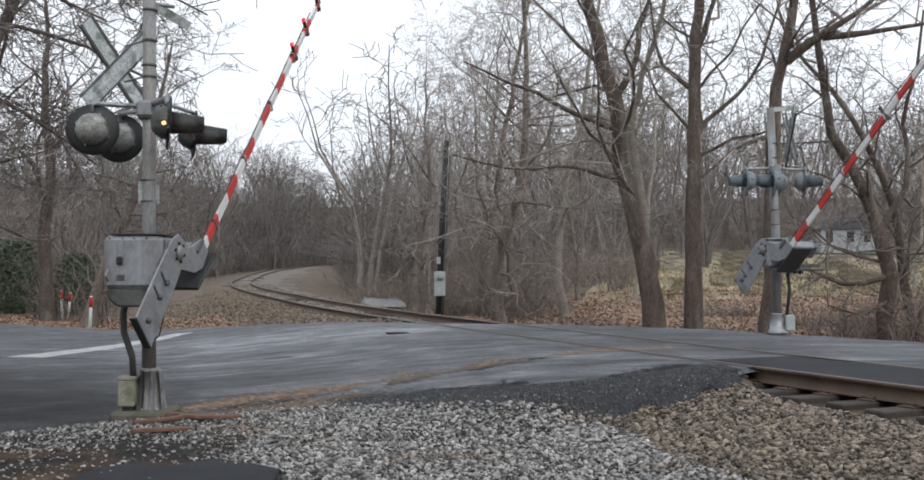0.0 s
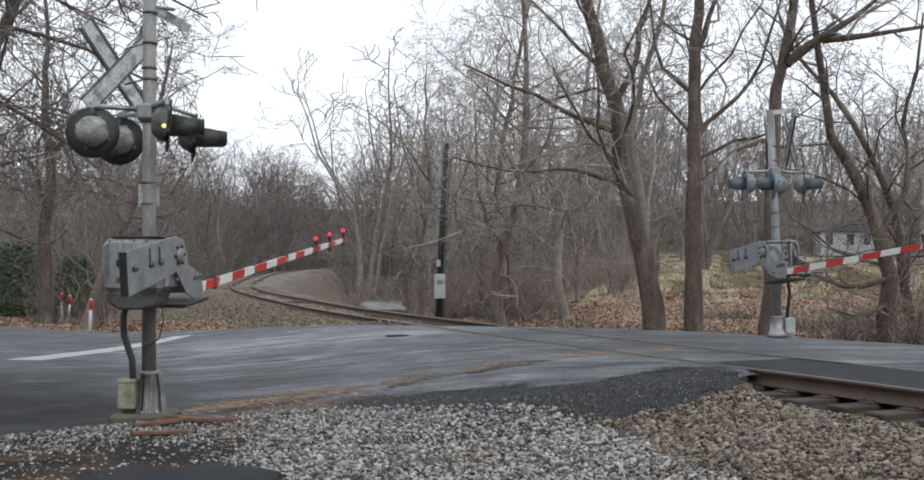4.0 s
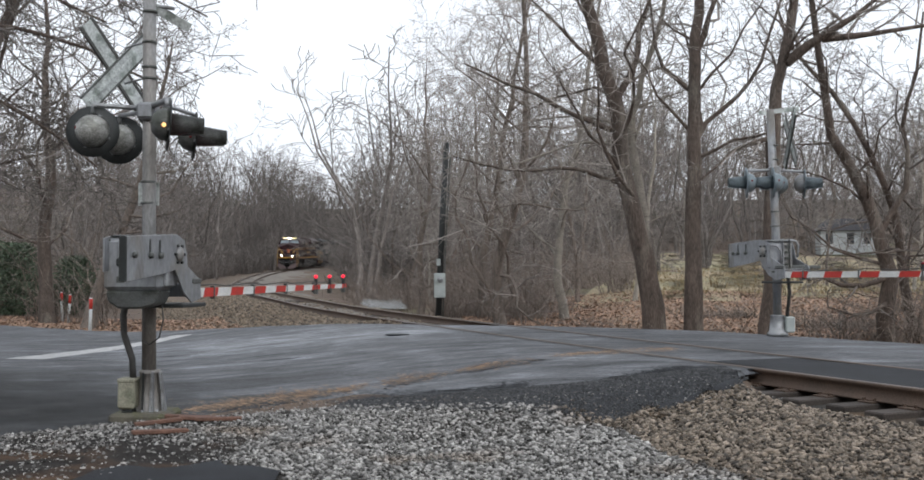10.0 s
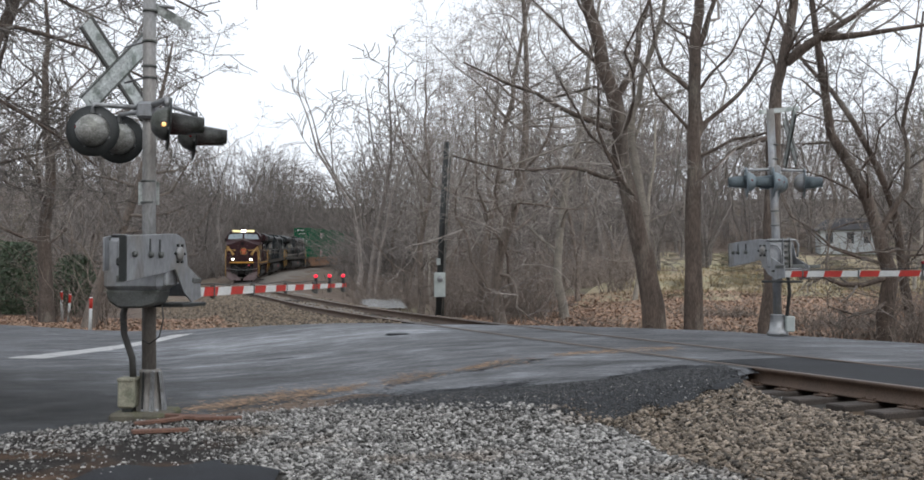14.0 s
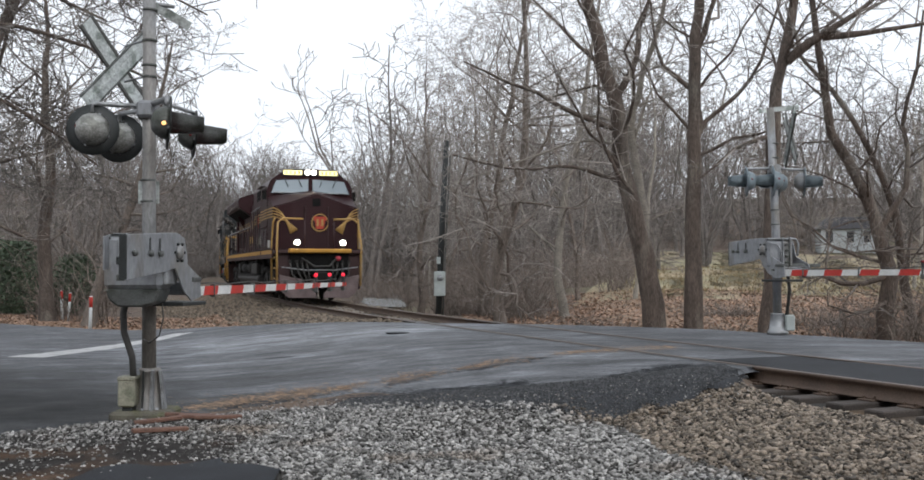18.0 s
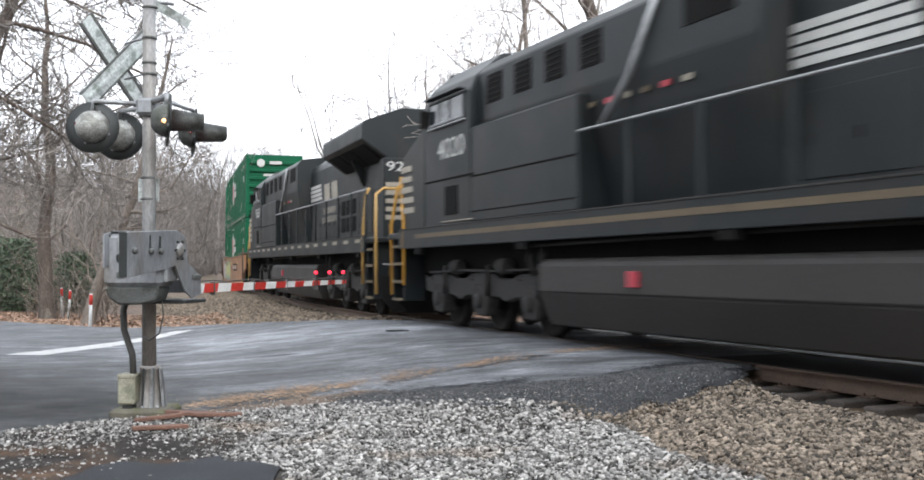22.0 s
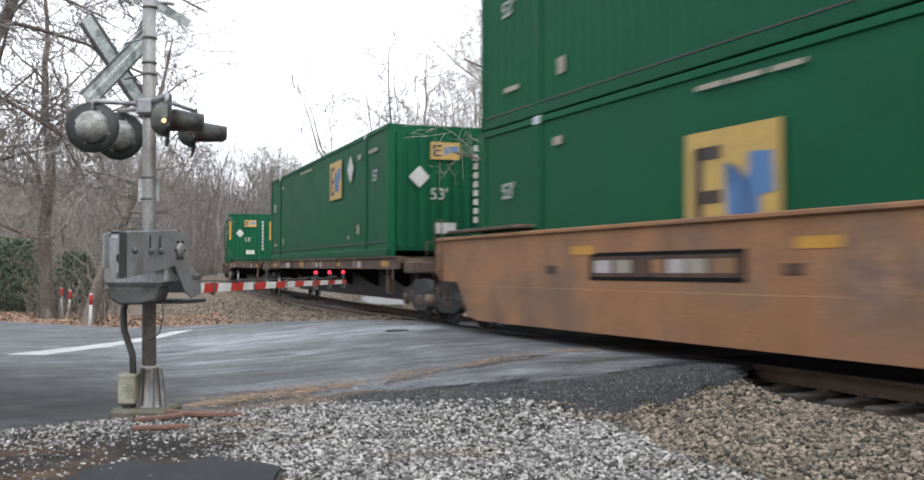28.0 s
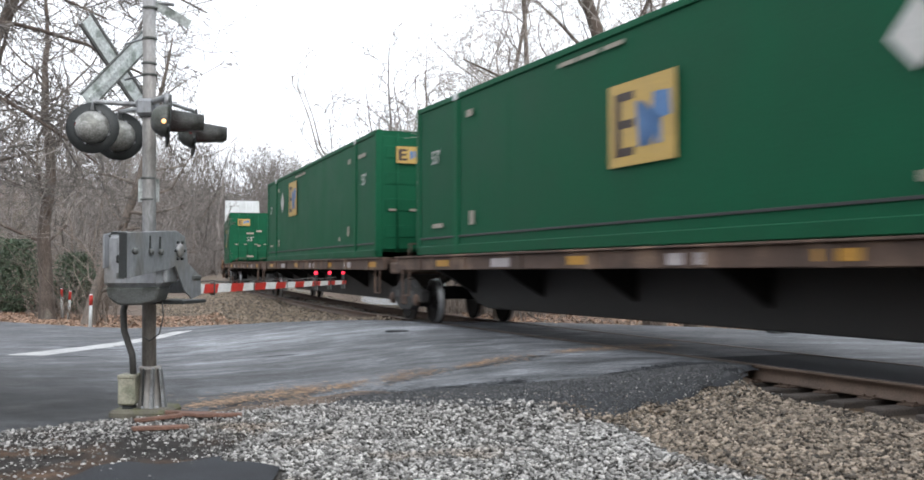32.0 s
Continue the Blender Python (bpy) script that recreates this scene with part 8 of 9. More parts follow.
def well_car(label, graffiti=0, front_truck=True, rear_truck=False):
    """One platform of a stack car: deep rusty side sills round a well, decks over the trucks."""
    car = thing("well_car", label, "well car", "well cars")
    for sgn in (-1, 1):
        prof = ((-9.55, 0.85), (-9.7, 1.0), (-9.7, 1.58), (9.7, 1.58), (9.7, 1.0), (9.55, 0.85), (8.75, 0.82), (8.3, 0.34), (8.0, 0.28), (-8.0, 0.28), (-8.3, 0.34), (-8.75, 0.82))
        sill = part("side_sill", prism(prof, sgn * 1.4 - 0.04, sgn * 1.4 + 0.04, bevel=0.012), WELL_ORANGE, car, "rusty orange side sill")
        part("top_chord", box(-9.7, 9.7, sgn * 1.42 - 0.07, sgn * 1.42 + 0.07, 1.56, 1.62, 0.012), WELL_ORANGE, sill)
        part("bottom_chord", prism(((-7.95, 0.2), (-8.35, 0.36), (-8.1, 0.78), (8.1, 0.78), (8.35, 0.36), (7.95, 0.2)), sgn * 1.418 - 0.03, sgn * 1.418 + 0.03, bevel=0.006), WELL_ORANGE, sill)
        for e in (-1, 1):
            part("end_shelf", box(min(6.2 * e, 9.0 * e), max(6.2 * e, 9.0 * e), sgn * 1.36 - 0.16, sgn * 1.36 + 0.16, 1.68, 1.73, 0.008), FLAT_BROWN, car)
            part("ladder", tube([(9.3 * e, sgn * 1.5, 0.55), (9.3 * e, sgn * 1.5, 1.95), (9.62 * e, sgn * 1.5, 1.95), (9.62 * e, sgn * 1.5, 0.55)], 0.02, 6), FLAT_BROWN, car)
            for k in range(3):
                part("rung", tube([(9.3 * e, sgn * 1.5, 0.7 + 0.32 * k), (9.62 * e, sgn * 1.5, 0.7 + 0.32 * k)], 0.015, 5), FLAT_BROWN, car)
        for x in (-4.5, -0.1, 4.9):
            part("reflector", box(x - 0.3, x + 0.3, sgn * 1.445 - 0.004, sgn * 1.445 + 0.004, 1.24, 1.36, 0), YELLOW, sill, "yellow reflector patch")
        px = -5.6 if graffiti == 2 else 0.0
        dp = part("data_panel", box(px + 1.3, px + 4.45, sgn * 1.443 - 0.003, sgn * 1.443 + 0.003, 0.9, 1.26, 0), NEAR_BLACK, sill, "black-edged data panel")
        part("data_field", box(px + 1.36, px + 4.39, sgn * 1.449 - 0.003, sgn * 1.449 + 0.003, 0.95, 1.21, 0), RUST_DARK, dp)
        for q, (x0, x1) in enumerate(((1.45, 1.85), (1.95, 2.3), (2.75, 3.0), (3.08, 3.4), (3.46, 3.8), (3.88, 4.3))):
            part("data_bar", box(px + x0, px + x1, sgn * 1.454 - 0.002, sgn * 1.454 + 0.002, 1.0, 1.16, 0), (SPRAY_GREY, LETTER_CREAM, WELL_ORANGE)[q % 3], dp)
        for k in range(3):
            x = -5.5 + 4.9 * k
            part("stencil", box(x, x + 0.3, sgn * 1.444 - 0.003, sgn * 1.444 + 0.003, 0.98, 1.1, 0), RUST_DARK, sill)
        if graffiti and sgn < 0:
            if graffiti == 1:
                for k in range(5):
                    part("graffiti", prism(blob(-8.0 + 0.5 * k, 0.9, 0.34, 0.55, 30 + k), -1.455, -1.4525), SPRAY_GREY, sill, "grey graffiti")
                for k in range(6):
                    part("graffiti", prism(blob(-5.2 + 0.75 * k, 0.88 + 0.1 * (k % 2), 0.56, 0.6, 40 + k), -1.4545, -1.452), SPRAY_BLUE, sill, "blue graffiti outline")
                    part("graffiti", prism(blob(-5.2 + 0.75 * k, 0.9 + 0.1 * (k % 2), 0.46, 0.5, 40 + k), -1.459, -1.4565), SPRAY_YELLOW, sill, "yellow graffiti")
            else:
                for k in range(7):
                    part("graffiti", prism(blob(0.6 + 0.75 * k, 0.95 + 0.08 * (k % 2), 0.42, 0.4, 60 + k), -1.4535, -1.451), FADED_SPRAY, sill, "faded rusty graffiti")
    part("well_floor", box(-7.0, 7.0, -1.2, 1.2, 0.28, 0.4, 0.01), FLAT_BROWN, car)
    for e in (-1, 1):
        part("end_deck", box(min(8.2 * e, 9.75 * e), max(8.2 * e, 9.75 * e), -1.3, 1.3, 1.0, 1.16, 0.03), RUST_DARK, car, "dark rusty end deck")
        for k, yy in enumerate((-1.15, -0.45, 0.2, 1.1)):
            part("deck_stay", prism(((8.35 * e, 1.16), (9.3 * e, 1.16), (8.45 * e, 1.62 - 0.06 * k)), yy - 0.03, yy + 0.03), RUST_DARK, car)
        part("brake_pipe", tube([(8.4 * e, -1.34, 1.3), (9.1 * e, -1.36, 1.22), (9.7 * e, -1.2, 1.1)], 0.025, 6), DIRTY_BLACK, car)
        part("side_step", tube([(9.25 * e, -1.38, 1.05), (9.25 * e, -1.4, 0.5), (9.65 * e, -1.4, 0.5), (9.65 * e, -1.38, 1.05)], 0.022, 6), RUST_DARK, car)
        part("side_step", tube([(9.25 * e, 1.38, 1.05), (9.25 * e, 1.4, 0.5), (9.65 * e, 1.4, 0.5), (9.65 * e, 1.38, 1.05)], 0.022, 6), RUST_DARK, car)
        part("end_post", box(8.75 * e - 0.09, 8.75 * e + 0.09, -0.95, -0.8, 1.16, 2.05, 0.02), RUST_DARK, car)
        part("end_post", box(8.95 * e - 0.05, 8.95 * e + 0.05, 0.5, 0.6, 1.16, 2.15, 0.015), RUST_DARK, car)
        part("brake_gear", lathe(((0.28, 0), (0.28, 0.03), (0.24, 0.04)), 16, m=Matrix.Translation((9.3 * e, 0.5, 1.9)) @ Matrix.Rotation(radians(90), 4, "Y")), FLAT_BROWN, car)
        part("bulkhead", box(min(8.1 * e, 8.3 * e), max(8.1 * e, 8.3 * e), -1.3, 1.3, 0.7, 1.5, 0.02), RUST_DARK, car)
    if front_truck:
        freight_truck(car, 9.9)
    if rear_truck:
        freight_truck(car, -9.9)
    return car


def platform_car(label, front_truck=True, rear_truck=False, truck_at=9.9):
    """One low platform: side beams, decking and a deep dark centre sill between shared trucks."""
    car = thing("platform_car", label, "flat car", "platform cars")
    for sgn in (-1, 1):
        beam = part("side_beam", box(-9.0, 9.0, sgn * 1.32 - 0.05, sgn * 1.32 + 0.05, 1.06, 1.3, 0.012), FLAT_BROWN, car, "worn brown side beam")
        part("top_flange", box(-9.0, 9.0, sgn * 1.3 - 0.13, sgn * 1.3 + 0.1, 1.3, 1.33, 0.006), FLAT_BROWN, beam)
        for x in (-6.5, -1.5, 3.4, 8.1):
            part("reflector", box(x - 0.3, x + 0.3, sgn * 1.374 - 0.004, sgn * 1.374 + 0.004, 1.12, 1.24, 0), YELLOW, beam)
        for x in (-4.0, 1.0, 5.6):
            part("data_panel", box(x - 0.35, x + 0.35, sgn * 1.374 - 0.004, sgn * 1.374 + 0.004, 1.1, 1.24, 0), SPRAY_GREY, beam)
        for k in range(8):
            x = -7.7 + 2.2 * k
            part("bracket", prism(((x - 0.09, 1.06), (x + 0.09, 1.06), (x + 0.09, 1.28), (x - 0.09, 1.28)), sgn * 1.38 - 0.02, sgn * 1.38 + 0.02), FLAT_BROWN, car)
    part("centre_sill", prism(((-9.3, 1.05), (-9.3, 1.28), (9.3, 1.28), (9.3, 1.05), (7.9, 0.95), (6.9, 0.42), (6.4, 0.34), (-6.4, 0.34), (-6.9, 0.42), (-7.9, 0.95)), -0.5, 0.5, bevel=0.02), TRUCK_GREY, car, "deep dark centre sill")
    part("deck", box(-8.6, 8.6, -1.2, 1.2, 1.2, 1.29, 0.01), FLAT_BROWN, car)
    for k in range(6):
        x = -7.0 + 2.8 * k
        part("cross_bearer", prism(((-1.3, 1.08), (-0.5, 0.6), (0.5, 0.6), (1.3, 1.08), (1.3, 1.2), (-1.3, 1.2)), x - 0.06, x + 0.06, axis="x"), DIRTY_BLACK, car)
    for e in (-1, 1):
        part("pedestal", box(7.6 * e - 0.2, 7.6 * e + 0.2, -1.25, 1.25, 1.29, 1.345, 0.01), FLAT_BROWN, car)
        part("end_deck", box(min(9.0 * e, 9.85 * e), max(9.0 * e, 9.85 * e), -1.22, 1.22, 0.98, 1.22, 0.03), FLAT_BROWN, car, "rusty end sill")
        for yy in (-0.9, 0.9):
            part("grab_iron", tube([(9.6 * e, yy, 1.22), (9.6 * e, yy, 1.62), (9.6 * e, yy * 0.5, 1.62), (9.6 * e, yy * 0.5, 1.22)], 0.016, 5), FLAT_BROWN, car)
            part("air_hose", tube([(9.8 * e, yy * 0.4, 1.0), (9.95 * e, yy * 0.35, 0.7), (9.9 * e, yy * 0.2, 0.5)], 0.025, 5), HOSE, car)
        part("side_step", tube([(8.3 * e, -1.36, 1.1), (8.3 * e, -1.36, 0.55), (8.7 * e, -1.36, 0.55), (8.7 * e, -1.36, 1.1)], 0.02, 6), FLAT_BROWN, car)
    if front_truck:
        freight_truck(car, truck_at)
    if rear_truck:
        freight_truck(car, -9.9)
    return car


CL, CW, CH = 16.154, 2.59, 2.896


def logo_square(parent, x, z, w, h, sgn):
    y = sgn * (CW / 2 + 0.012)
    d = sgn * 0.004
    lo, hi = (y - 0.004, y + 0.004)
    pl = part("logo_square", box(x - w / 2, x + w / 2, lo, hi, z - h / 2, z + h / 2, 0), LOGO_YELLOW, parent, "yellow logo square with dark and blue shapes")
    u = -1 if sgn < 0 else 1
    for k in range(3):
        part("logo_bar", box(x + u * w * 0.4 - (w * 0.3 if u > 0 else 0), x + u * w * 0.4 + (w * 0.3 if u < 0 else 0), lo + d, hi + d, z - h * 0.38 + k * h * 0.33, z - h * 0.28 + k * h * 0.33, 0), LOGO_BLACK, pl)
    part("logo_bar", box(x + u * w * 0.4 - (w * 0.1 if u > 0 else 0), x + u * w * 0.4 + (w * 0.1 if u < 0 else 0), lo + d, hi + d, z - h * 0.38, z + h * 0.38, 0), LOGO_BLACK, pl)
    part("logo_wave", prism([(x - u * w * a, z + h * b) for a, b in ((-0.06, 0.25), (-0.02, -0.3), (0.07, 0.0), (0.14, -0.3), (0.2, 0.3), (0.42, 0.28), (0.44, 0.0), (0.3, -0.02), (0.3, -0.3), (0.22, -0.3),
                                                                     (0.2, 0.05), (0.14, -0.1), (0.07, 0.2), (0.02, 0.0))], lo + 2 * d, hi + 2 * d), LOGO_BLUE, pl)


def hexagon(parent, x, z, w, h, sgn):
    y = sgn * (CW / 2 + 0.03)
    hx = part("logo_hexagon", prism([(x, z + h / 2), (x + w / 2, z + h * 0.27), (x + w / 2, z - h * 0.27), (x, z - h / 2), (x - w / 2, z - h * 0.27), (x - w / 2, z + h * 0.27)], y - 0.004, y + 0.004), LETTER_WHITE, parent, "white hexagon emblem with red bars")
    for dx in (-0.16, 0.16):
        part("emblem_bar", box(x + dx * w - 0.1 * w, x + dx * w + 0.1 * w, y + sgn * 0.004 - 0.004, y + sgn * 0.004 + 0.004, z - h * 0.26, z + h * 0.26, 0), LOGO_RED, hx)
    u = -sgn
    for k, n in ((0.16, 3), (-0.14, 4)):
        for j in range(n):
            xx = x + u * (w * 0.95 + 0.34 * j)
            part("name_bar", box(xx - 0.13, xx + 0.13, y - 0.004, y + 0.004, z + k * h - 0.11 * h, z + k * h + 0.11 * h, 0), LETTER_WHITE, hx)


def container(style, front="ribs", colour=None, rear="doors", label="", logo=(0.0, 1.57, 1.5, 1.08), card=(4.3, 1.75)):
    """A 53-foot container: frame, posts at the 40-foot points, panels, end walls and markings. The origin is the middle of its floor."""
    paint = colour or GREEN
    c = thing("container", label, "shipping container", "containers")
    L, W, H = CL / 2, CW / 2, CH
    part("body", box(-L + 0.04, L - 0.06, -W + 0.03, W - 0.03, 0.12, H - 0.02, 0.01), paint, c)
    for sgn in (-1, 1):
        part("top_rail", box(-L, L, sgn * (W - 0.04) - 0.04, sgn * (W - 0.04) + 0.04, H - 0.1, H, 0.01), paint, c)
        part("bottom_rail", box(-L, L, sgn * (W - 0.05) - 0.05, sgn * (W - 0.05) + 0.05, 0.0, 0.17, 0.012), GREEN_DARK if paint is GREEN else paint, c)
        for x in (-L + 0.09, L - 0.09):
            part("corner_post", box(x - 0.09, x + 0.09, sgn * (W - 0.08) - 0.08, sgn * (W - 0.08) + 0.08, 0, H, 0.012), paint, c)
        for x in (-6.05, 6.05):
            part("post", box(x - 0.1, x + 0.1, sgn * (W - 0.02) - 0.025, sgn * (W - 0.02) + 0.025, 0, H, 0.008), paint, c)
            part("casting", box(x - 0.1, x + 0.1, sgn * (W - 0.06) - 0.075, sgn * (W - 0.06) + 0.075, H - 0.12, H + 0.012, 0.01), SIGN_BACK, c, "worn corner casting")
        if style == "ribbed":
            bm = bmesh.new()
            x = -L + 0.3
            while x < L - 0.3:
                if abs(abs(x) - 6.05) > 0.2:
                    prism(((x - 0.09, sgn * (W - 0.03)), (x - 0.06, sgn * (W - 0.012)), (x + 0.06, sgn * (W - 0.012)), (x + 0.09, sgn * (W - 0.03))), 0.2, H - 0.12, bm, axis="z")
                x += 0.27
            part("corrugation", bm, paint, c, "vertical ribs of the side wall")
            for k in range(26 if label.startswith("upper") and label.endswith("emblems") else 0):
                xx = -7.5 + 0.6 * k
                part("tape_dash", box(xx - 0.13, xx + 0.13, sgn * (W + 0.005) - 0.006, sgn * (W + 0.005) + 0.006, 0.07, 0.105, 0), LETTER_CREAM, c)
            # the groove's shadow over the bottom rail, painted as a black strip
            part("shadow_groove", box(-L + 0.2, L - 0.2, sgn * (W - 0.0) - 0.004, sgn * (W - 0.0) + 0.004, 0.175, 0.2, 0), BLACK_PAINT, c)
        else:
            bm = bmesh.new()
            for k in range(13):
                xx = -L + 1.2 * (k + 0.5)
                box(xx - 0.003, xx + 0.003, sgn * (W - 0.03) - 0.002, sgn * (W - 0.03) + 0.002, 0.34, H - 0.12, 0, bm)
            part("panel_seam", bm, paint, c, "vertical panel seams")
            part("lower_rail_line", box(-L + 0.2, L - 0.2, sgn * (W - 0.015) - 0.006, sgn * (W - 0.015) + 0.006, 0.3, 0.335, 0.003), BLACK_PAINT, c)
        # markings
        for x in (-7.0, 7.0):
            side_text("53'", 0.36, LETTER_WHITE, c, x, 1.72, W + 0.016, sgn, name="size_mark")
        for x, z, w, h in ((5.5, 2.35, 0.28, 0.12), (-5.4, 2.4, 0.26, 0.12), (5.4, 0.55, 0.2, 0.24), (-5.3, 0.5, 0.2, 0.24), (4.4, 0.45, 0.18, 0.1), (-6.9, 0.5, 0.5, 0.08), (6.6, 2.38, 0.3, 0.09), (6.98, 2.38, 0.36, 0.09), (-1.9, 2.63, 0.5, 0.06), (-1.3, 2.63, 0.55, 0.06), (-0.65, 2.63, 0.5, 0.06)):
            part("mark", box(x - w / 2, x + w / 2, sgn * (W + 0.012) - 0.003, sgn * (W + 0.012) + 0.003, z, z + h, 0), LETTER_CREAM, c)
        if style == "ribbed":
            hexagon(c, -1.0, 1.75, 1.1, 1.4, sgn)
        elif paint is GREEN:
            logo_square(c, *logo, sgn)
            dm = 0.34
            if card[1] > 0:
              part("placard", prism(((card[0] - dm, card[1]), (card[0], card[1] + dm), (card[0] + dm, card[1]), (card[0], card[1] - dm)), sgn * (W + 0.014) - 0.003, sgn * (W + 0.014) + 0.003), LETTER_WHITE, c, "white diamond placard")
    part("roof", box(-L + 0.05, L - 0.05, -W + 0.05, W - 0.05, H - 0.03, H - 0.005, 0.004), paint, c)
    for e, kind in ((1, front), (-1, rear)):
        x = e * (L - 0.02)
        if kind == "ribs":
            for k in range(9):
                yy = -1.04 + 0.26 * k
                bm = prism(((x - 0.03 * e, yy - 0.08), (x + 0.02 * e, yy - 0.05), (x + 0.02 * e, yy + 0.05), (x - 0.03 * e, yy + 0.08)), 0.2, H - 0.2, axis="z")
                part("end_rib", bm, paint, c)
        elif kind == "bars":
            for k in range(7):
                zz = 0.35 + 0.36 * k
                bm = prism(((x - 0.02 * e, zz - 0.09), (x + 0.05 * e, zz - 0.05), (x + 0.05 * e, zz + 0.05), (x - 0.02 * e, zz + 0.09)), -1.12, 1.12)
                part("end_bar", bm, paint, c)
        else:
            for sgn in (-1, 1):
                d = part("door", box(min(x, x + 0.04 * e), max(x, x + 0.04 * e), sgn * 0.585 - 0.57, sgn * 0.585 + 0.57, 0.18, H - 0.14, 0.01), paint, c, "green container door")
                for k in range(2):
                    yy = sgn * (0.3 + 0.5 * k)
                    part("lock_rod", tube([(x + 0.075 * e, yy, 0.1), (x + 0.075 * e, yy, H - 0.08)], 0.022, 6), paint, d, "lock rod")
                    part("handle", box(x + 0.06 * e - 0.02, x + 0.06 * e + 0.02, yy - 0.2, yy + 0.02, 1.05, 1.1, 0.006), LETTER_CREAM, d)
                for k in range(4):
                    zz = 0.45 + 0.6 * k
                    part("door_panel", box(min(x + 0.03 * e, x + 0.055 * e), max(x + 0.03 * e, x + 0.055 * e), sgn * 0.585 - 0.5, sgn * 0.585 + 0.5, zz, zz + 0.28, 0.012), paint, d)
        xe = e * (L + 0.035)
        if style == "ribbed":
            part("end_emblem", prism([(0.62 + 0.2 * math.sin(a), 2.5 + 0.2 * math.cos(a)) for a in (math.tau * k / 6 for k in range(6))], xe - 0.004, xe + 0.004, axis="x", m=Matrix.Diagonal((1, -1 if e > 0 else 1, 1, 1))), LETTER_WHITE, c, "white hexagon emblem")
            for yy, zz, w, h in ((0.05, 2.45, 0.55, 0.14), (0.0, 1.9, 1.0, 0.1), (0.05, 0.95, 0.55, 0.3), (0.7, 0.7, 0.22, 0.18)):
                part("end_mark", box(xe - 0.003 + 0.02 * e, xe + 0.003 + 0.02 * e, yy - w / 2, yy + w / 2, zz, zz + h, 0), LETTER_WHITE, c)
        elif paint is GREEN:
            m = Matrix.Translation((xe + 0.02 * e, -0.15 * e, 1.25)) @ Matrix.Rotation(radians(90 * e), 4, "Z") @ Matrix.Rotation(radians(90), 4, "X")
            text_part("53'", 0.36, LETTER_WHITE, c, m, "size_mark")
            yc = -0.5 * e if kind == "doors" else 0.0
            xe = xe + (0.06 * e if kind == "doors" else 0.0)
            lg = part("end_logo", box(xe - 0.004, xe + 0.004, yc - 0.34, yc + 0.34, 2.14, 2.52, 0), LOGO_YELLOW, c, "yellow logo square with dark and blue shapes")
            for a0, a1, b0, b1, mt in ((-0.29, -0.22, 2.2, 2.46, LOGO_BLACK), (-0.22, -0.08, 2.2, 2.25, LOGO_BLACK), (-0.22, -0.1, 2.305, 2.355, LOGO_BLACK), (-0.22, -0.08, 2.41, 2.46, LOGO_BLACK), (-0.02, 0.05, 2.24, 2.42, LOGO_BLUE),
                                       (0.07, 0.12, 2.28, 2.42, LOGO_BLUE), (0.14, 0.3, 2.3, 2.44, LOGO_BLUE)):
                part("logo_bar", box(xe + 0.004 * e - 0.004, xe + 0.004 * e + 0.004, yc + min(e * a0, e * a1), yc + max(e * a0, e * a1), b0, b1, 0), mt, lg)
            yy = -0.6 * e
            if kind == "doors":
                for k, (zz, ww) in enumerate(((1.78, 0.3), (1.66, 0.42), (0.95, 0.2), (0.34, 0.4))):
                    part("end_mark", box(xe - 0.004, xe + 0.004, (0.35 - 0.5 * (k % 2)) * e - ww / 2, (0.35 - 0.5 * (k % 2)) * e + ww / 2, zz, zz + 0.09, 0), LETTER_CREAM, c)
                continue
            part("placard", prism(((yy, 1.5), (yy + 0.24, 1.74), (yy, 1.98), (yy - 0.24, 1.74)), xe - 0.004, xe + 0.004, axis="x"), LETTER_WHITE, c, "white diamond placard")
            part("end_mark", box(xe - 0.004, xe + 0.004, -0.25, 0.25, 0.5, 0.74, 0), LETTER_WHITE, c)
            for k in range(9):
                part("end_mark", box(xe - 0.004, xe + 0.004, 0.72 * e - 0.05, 0.72 * e + 0.05, 0.75 + 0.2 * k, 0.88 + 0.2 * k, 0), LETTER_WHITE, c)
            if label.endswith("yellow corner strips"):
                for sgn in (-1, 1):
                    part("corner_strip", box(xe - 0.02, xe + 0.02, sgn * 1.17 - 0.06, sgn * 1.17 + 0.06, 1.35, 2.45, 0.004), YELLOW, c, "yellow corner strip")
    return c


# the order of the train, as metres behind its head
def put_loco(loco, coupler, backwards):
    mid = coupler + 11.15
    ride(loco, mid - 6.4, mid + 6.4, 0.0, backwards)


put_loco(locomotive("maroon", "8102", "maroon and gold diesel locomotive with lit headlights leading the train"), 6.45, False)
put_loco(locomotive("black", "4020", "black diesel locomotive with white stripes, running tail first"), 28.75, True)
put_loco(locomotive("black", "9263", "dusty black diesel locomotive with white stripes and gold handrails"), 51.05, True)


def load(car, boxes, front):
    """A car and its load; front is where the containers' leading end runs."""
    mid = front + CL / 2
    ride(car, mid - 9.6, mid + 9.6)
    for c, up in boxes:
        ride(c, mid - 9.6, mid + 9.6, up)


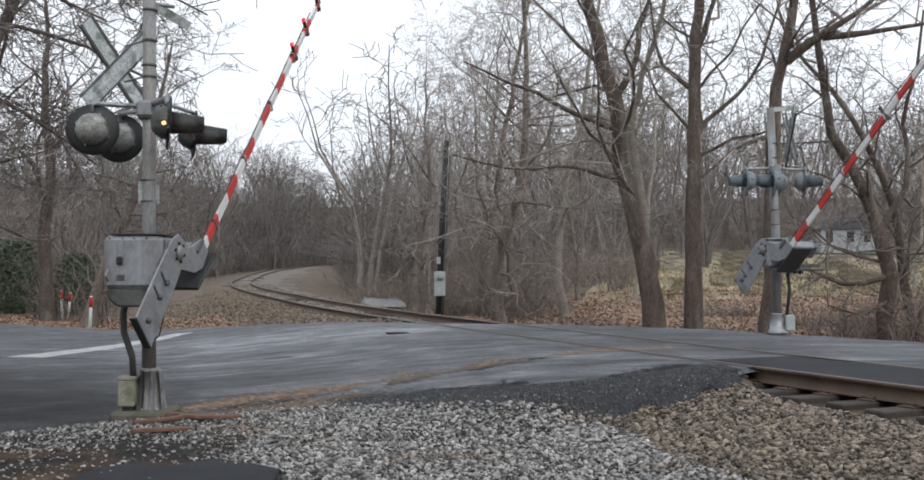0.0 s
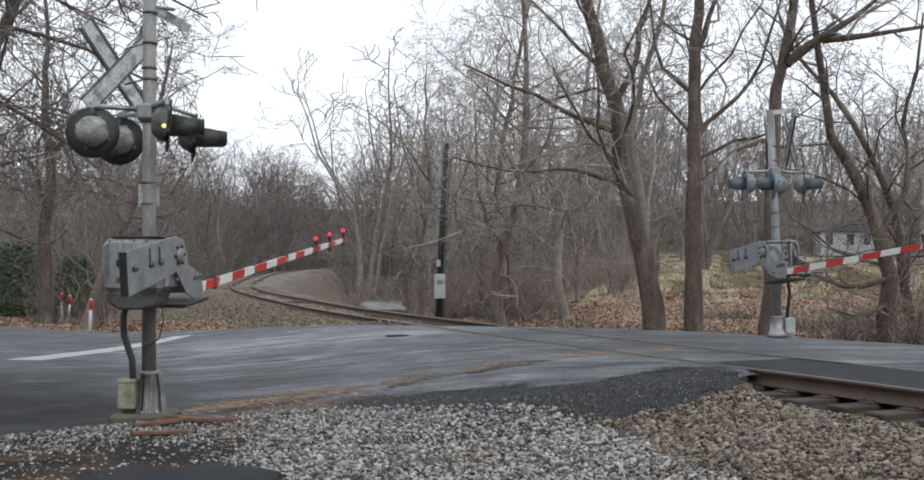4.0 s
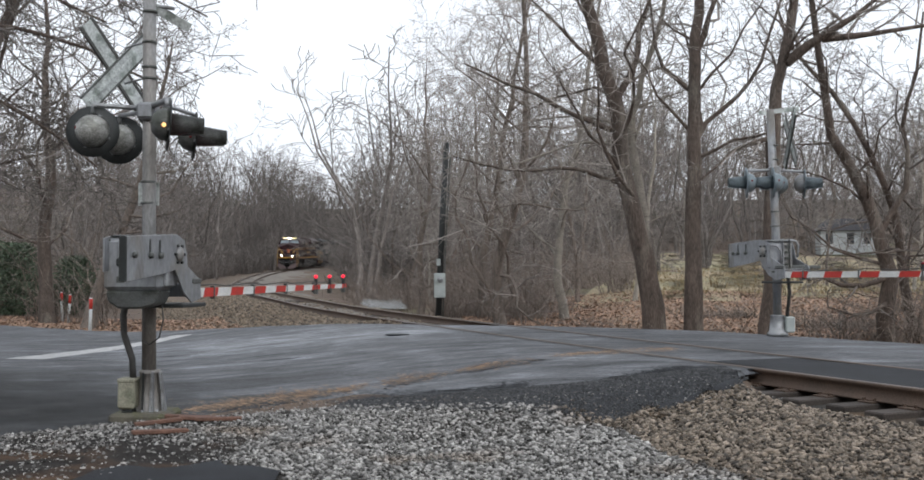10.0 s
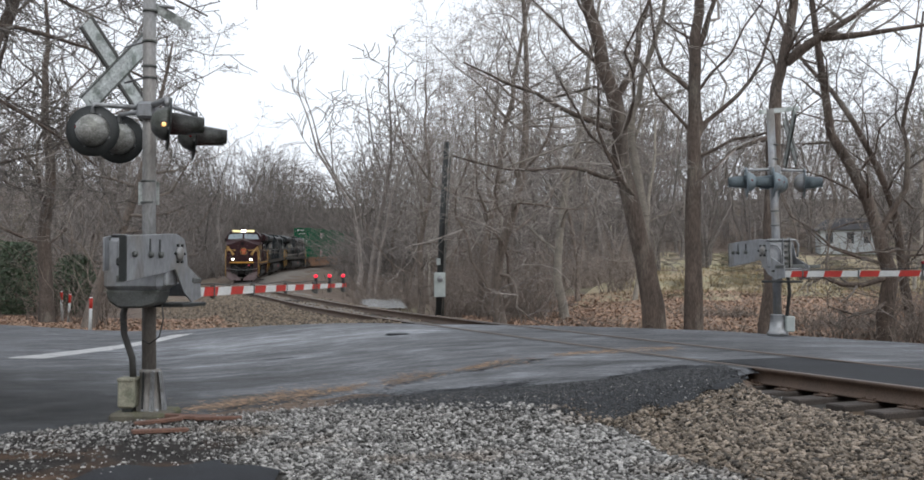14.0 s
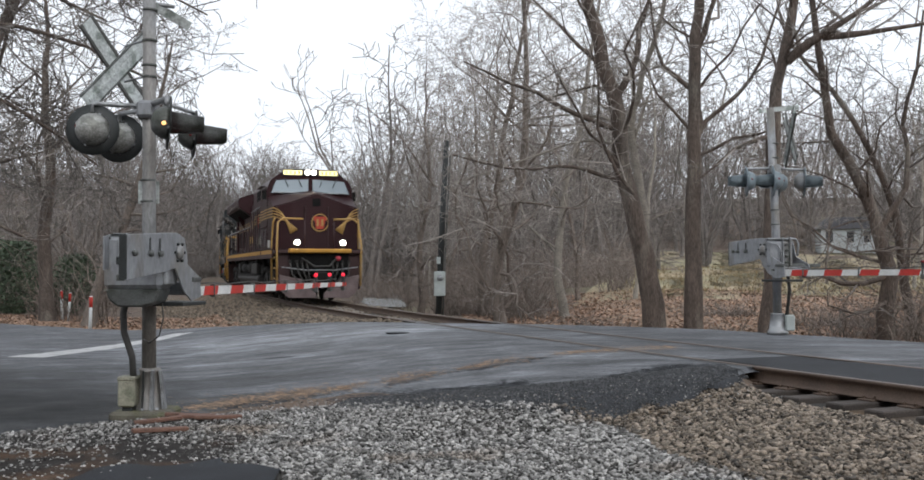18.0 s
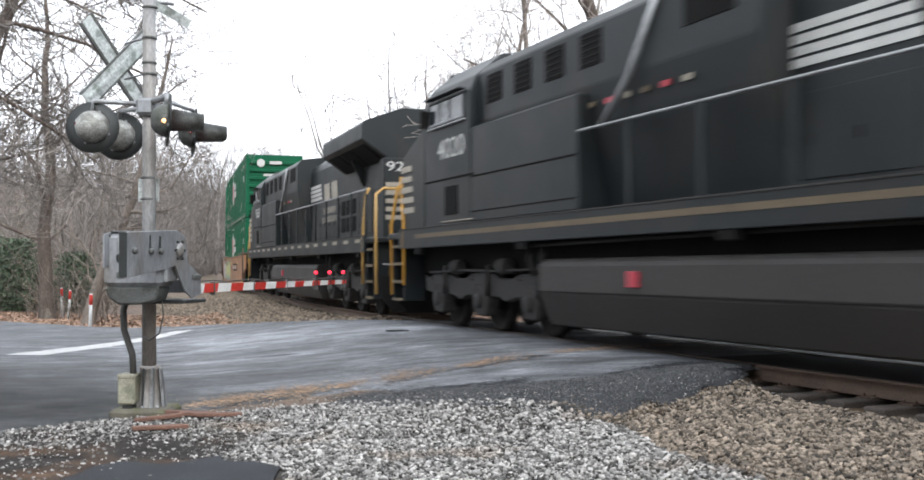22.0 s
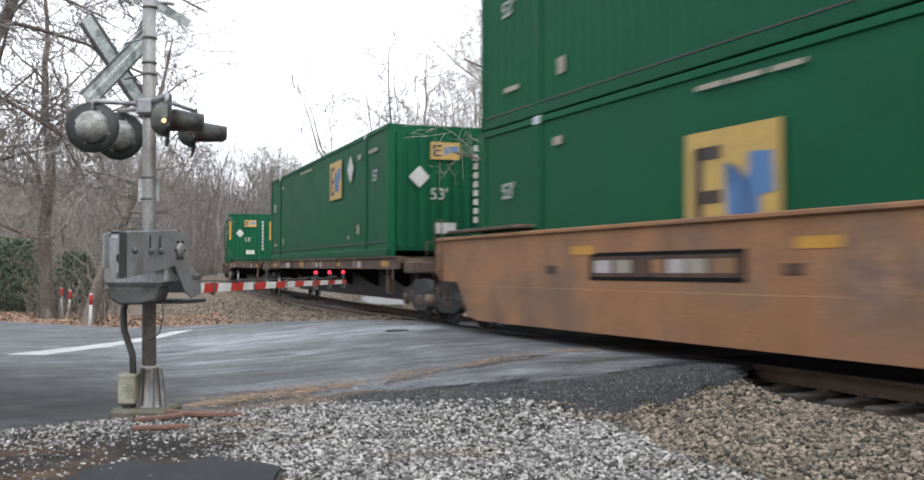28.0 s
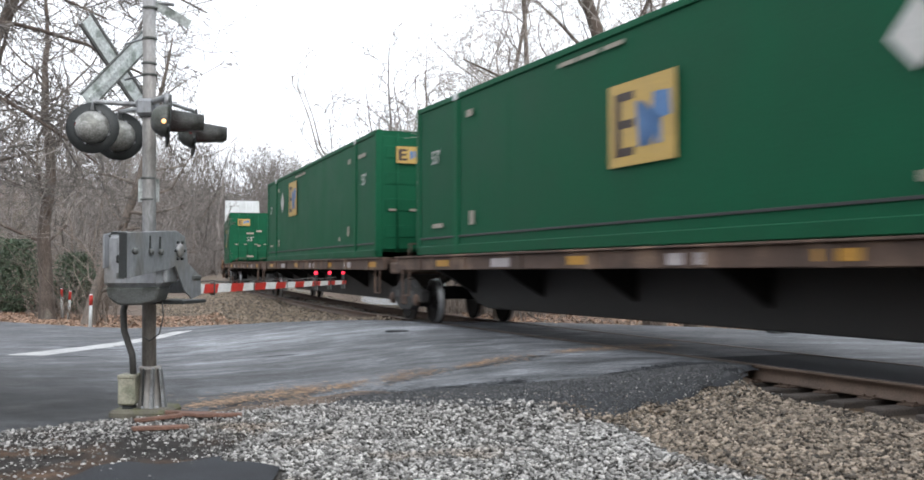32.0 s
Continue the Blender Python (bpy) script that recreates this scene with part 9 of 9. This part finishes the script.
LOW, HIGH, FLAT = 0.45, 3.37, 1.345
load(well_car("rusty orange well car with graffiti on its side", 1), ((container("ribbed", "doors", label="green ribbed container with white hexagon emblems in the well"), LOW),
     (container("ribbed", "bars", label="upper green ribbed container with white hexagon emblems"), HIGH)), 77.03)
load(well_car("rusty orange well car with faded marks", 0), ((container("plain", "ribs", label="green container with yellow logo squares in the well", logo=(2.8, 1.6, 1.5, 1.2), card=(4.6, 1.9)), LOW),
     (container("plain", "doors", label="upper green container with doors leading and yellow logos", logo=(-3.1, 1.9, 1.4, 1.1), card=(-5.0, 1.6)), HIGH)), 96.61)
load(well_car("rusty orange well car with faded graffiti", 2, True, True), ((container("plain", "ribs", label="green container with a large yellow logo in the well", logo=(-1.55, 1.4, 1.6, 1.5), card=(20, -1.0)), LOW),
     (container("ribbed", "bars", label="upper green ribbed container with a white hexagon emblem"), HIGH)), 116.65)
load(platform_car("brown platform car carrying one green container"), ((container("plain", "ribs", label="green container with yellow logo and white diamond placard", logo=(2.9, 2.05, 1.4, 1.0), card=(4.6, 2.2)), FLAT),), 137.93)
load(platform_car("empty brown platform car", truck_at=9.45), (), 157.7)
load(platform_car("brown platform car carrying a green container"), ((container("plain", "ribs", label="green container with yellow logo and yellow corner strips"), FLAT),), 177.57)
load(platform_car("brown platform car carrying a green container"), ((container("plain", "doors", label="green container with its doors leading and yellow logo", logo=(-2.6, 2.0, 1.4, 1.1), card=(-4.6, 2.0)), FLAT),), 196.53)
load(platform_car("empty brown platform car"), (), 215.2)
load(platform_car("brown platform car carrying a green container", True, True), ((container("plain", "doors", label="green container with yellow logo squares on its doors"), FLAT),), 233.0)
load(well_car("rusty orange well car at the end of the view", 0, True, True), ((container("plain", "ribs", label="green container with yellow logo deep in the well"), LOW),
     (container("plain", "doors", CONT_WHITE, label="white container stacked on a green one"), HIGH)), 254.5)


# ---- what moves ----
SWING = ((0, 43.8), (0.5, 41.5), (1, 38.0), (1.5, 33.2), (2, 27.6), (2.5, 22.0), (3, 16.8), (3.5, 11.8), (4, 7.5), (4.5, 4.0), (5, 1.5),
         (5.5, 0.3), (6, 0.2), (32, 0.2))


def arm_pose(pivot, heading, up):
    return Matrix.Translation(pivot) @ Matrix.Rotation(radians(heading), 4, "Z") @ Matrix.Rotation(radians(-up), 4, "Y")


def motions():
    for ob, rows in RIDES:
        walk(ob, rows)
    walk(near_arm, [(t, arm_pose(NEAR_PIVOT, ARM_HEAD, a)) for t, a in SWING])
    walk(far_arm, [(t, arm_pose(FAR_PIVOT, FAR_HEAD, a)) for t, a in SWING])


motions()
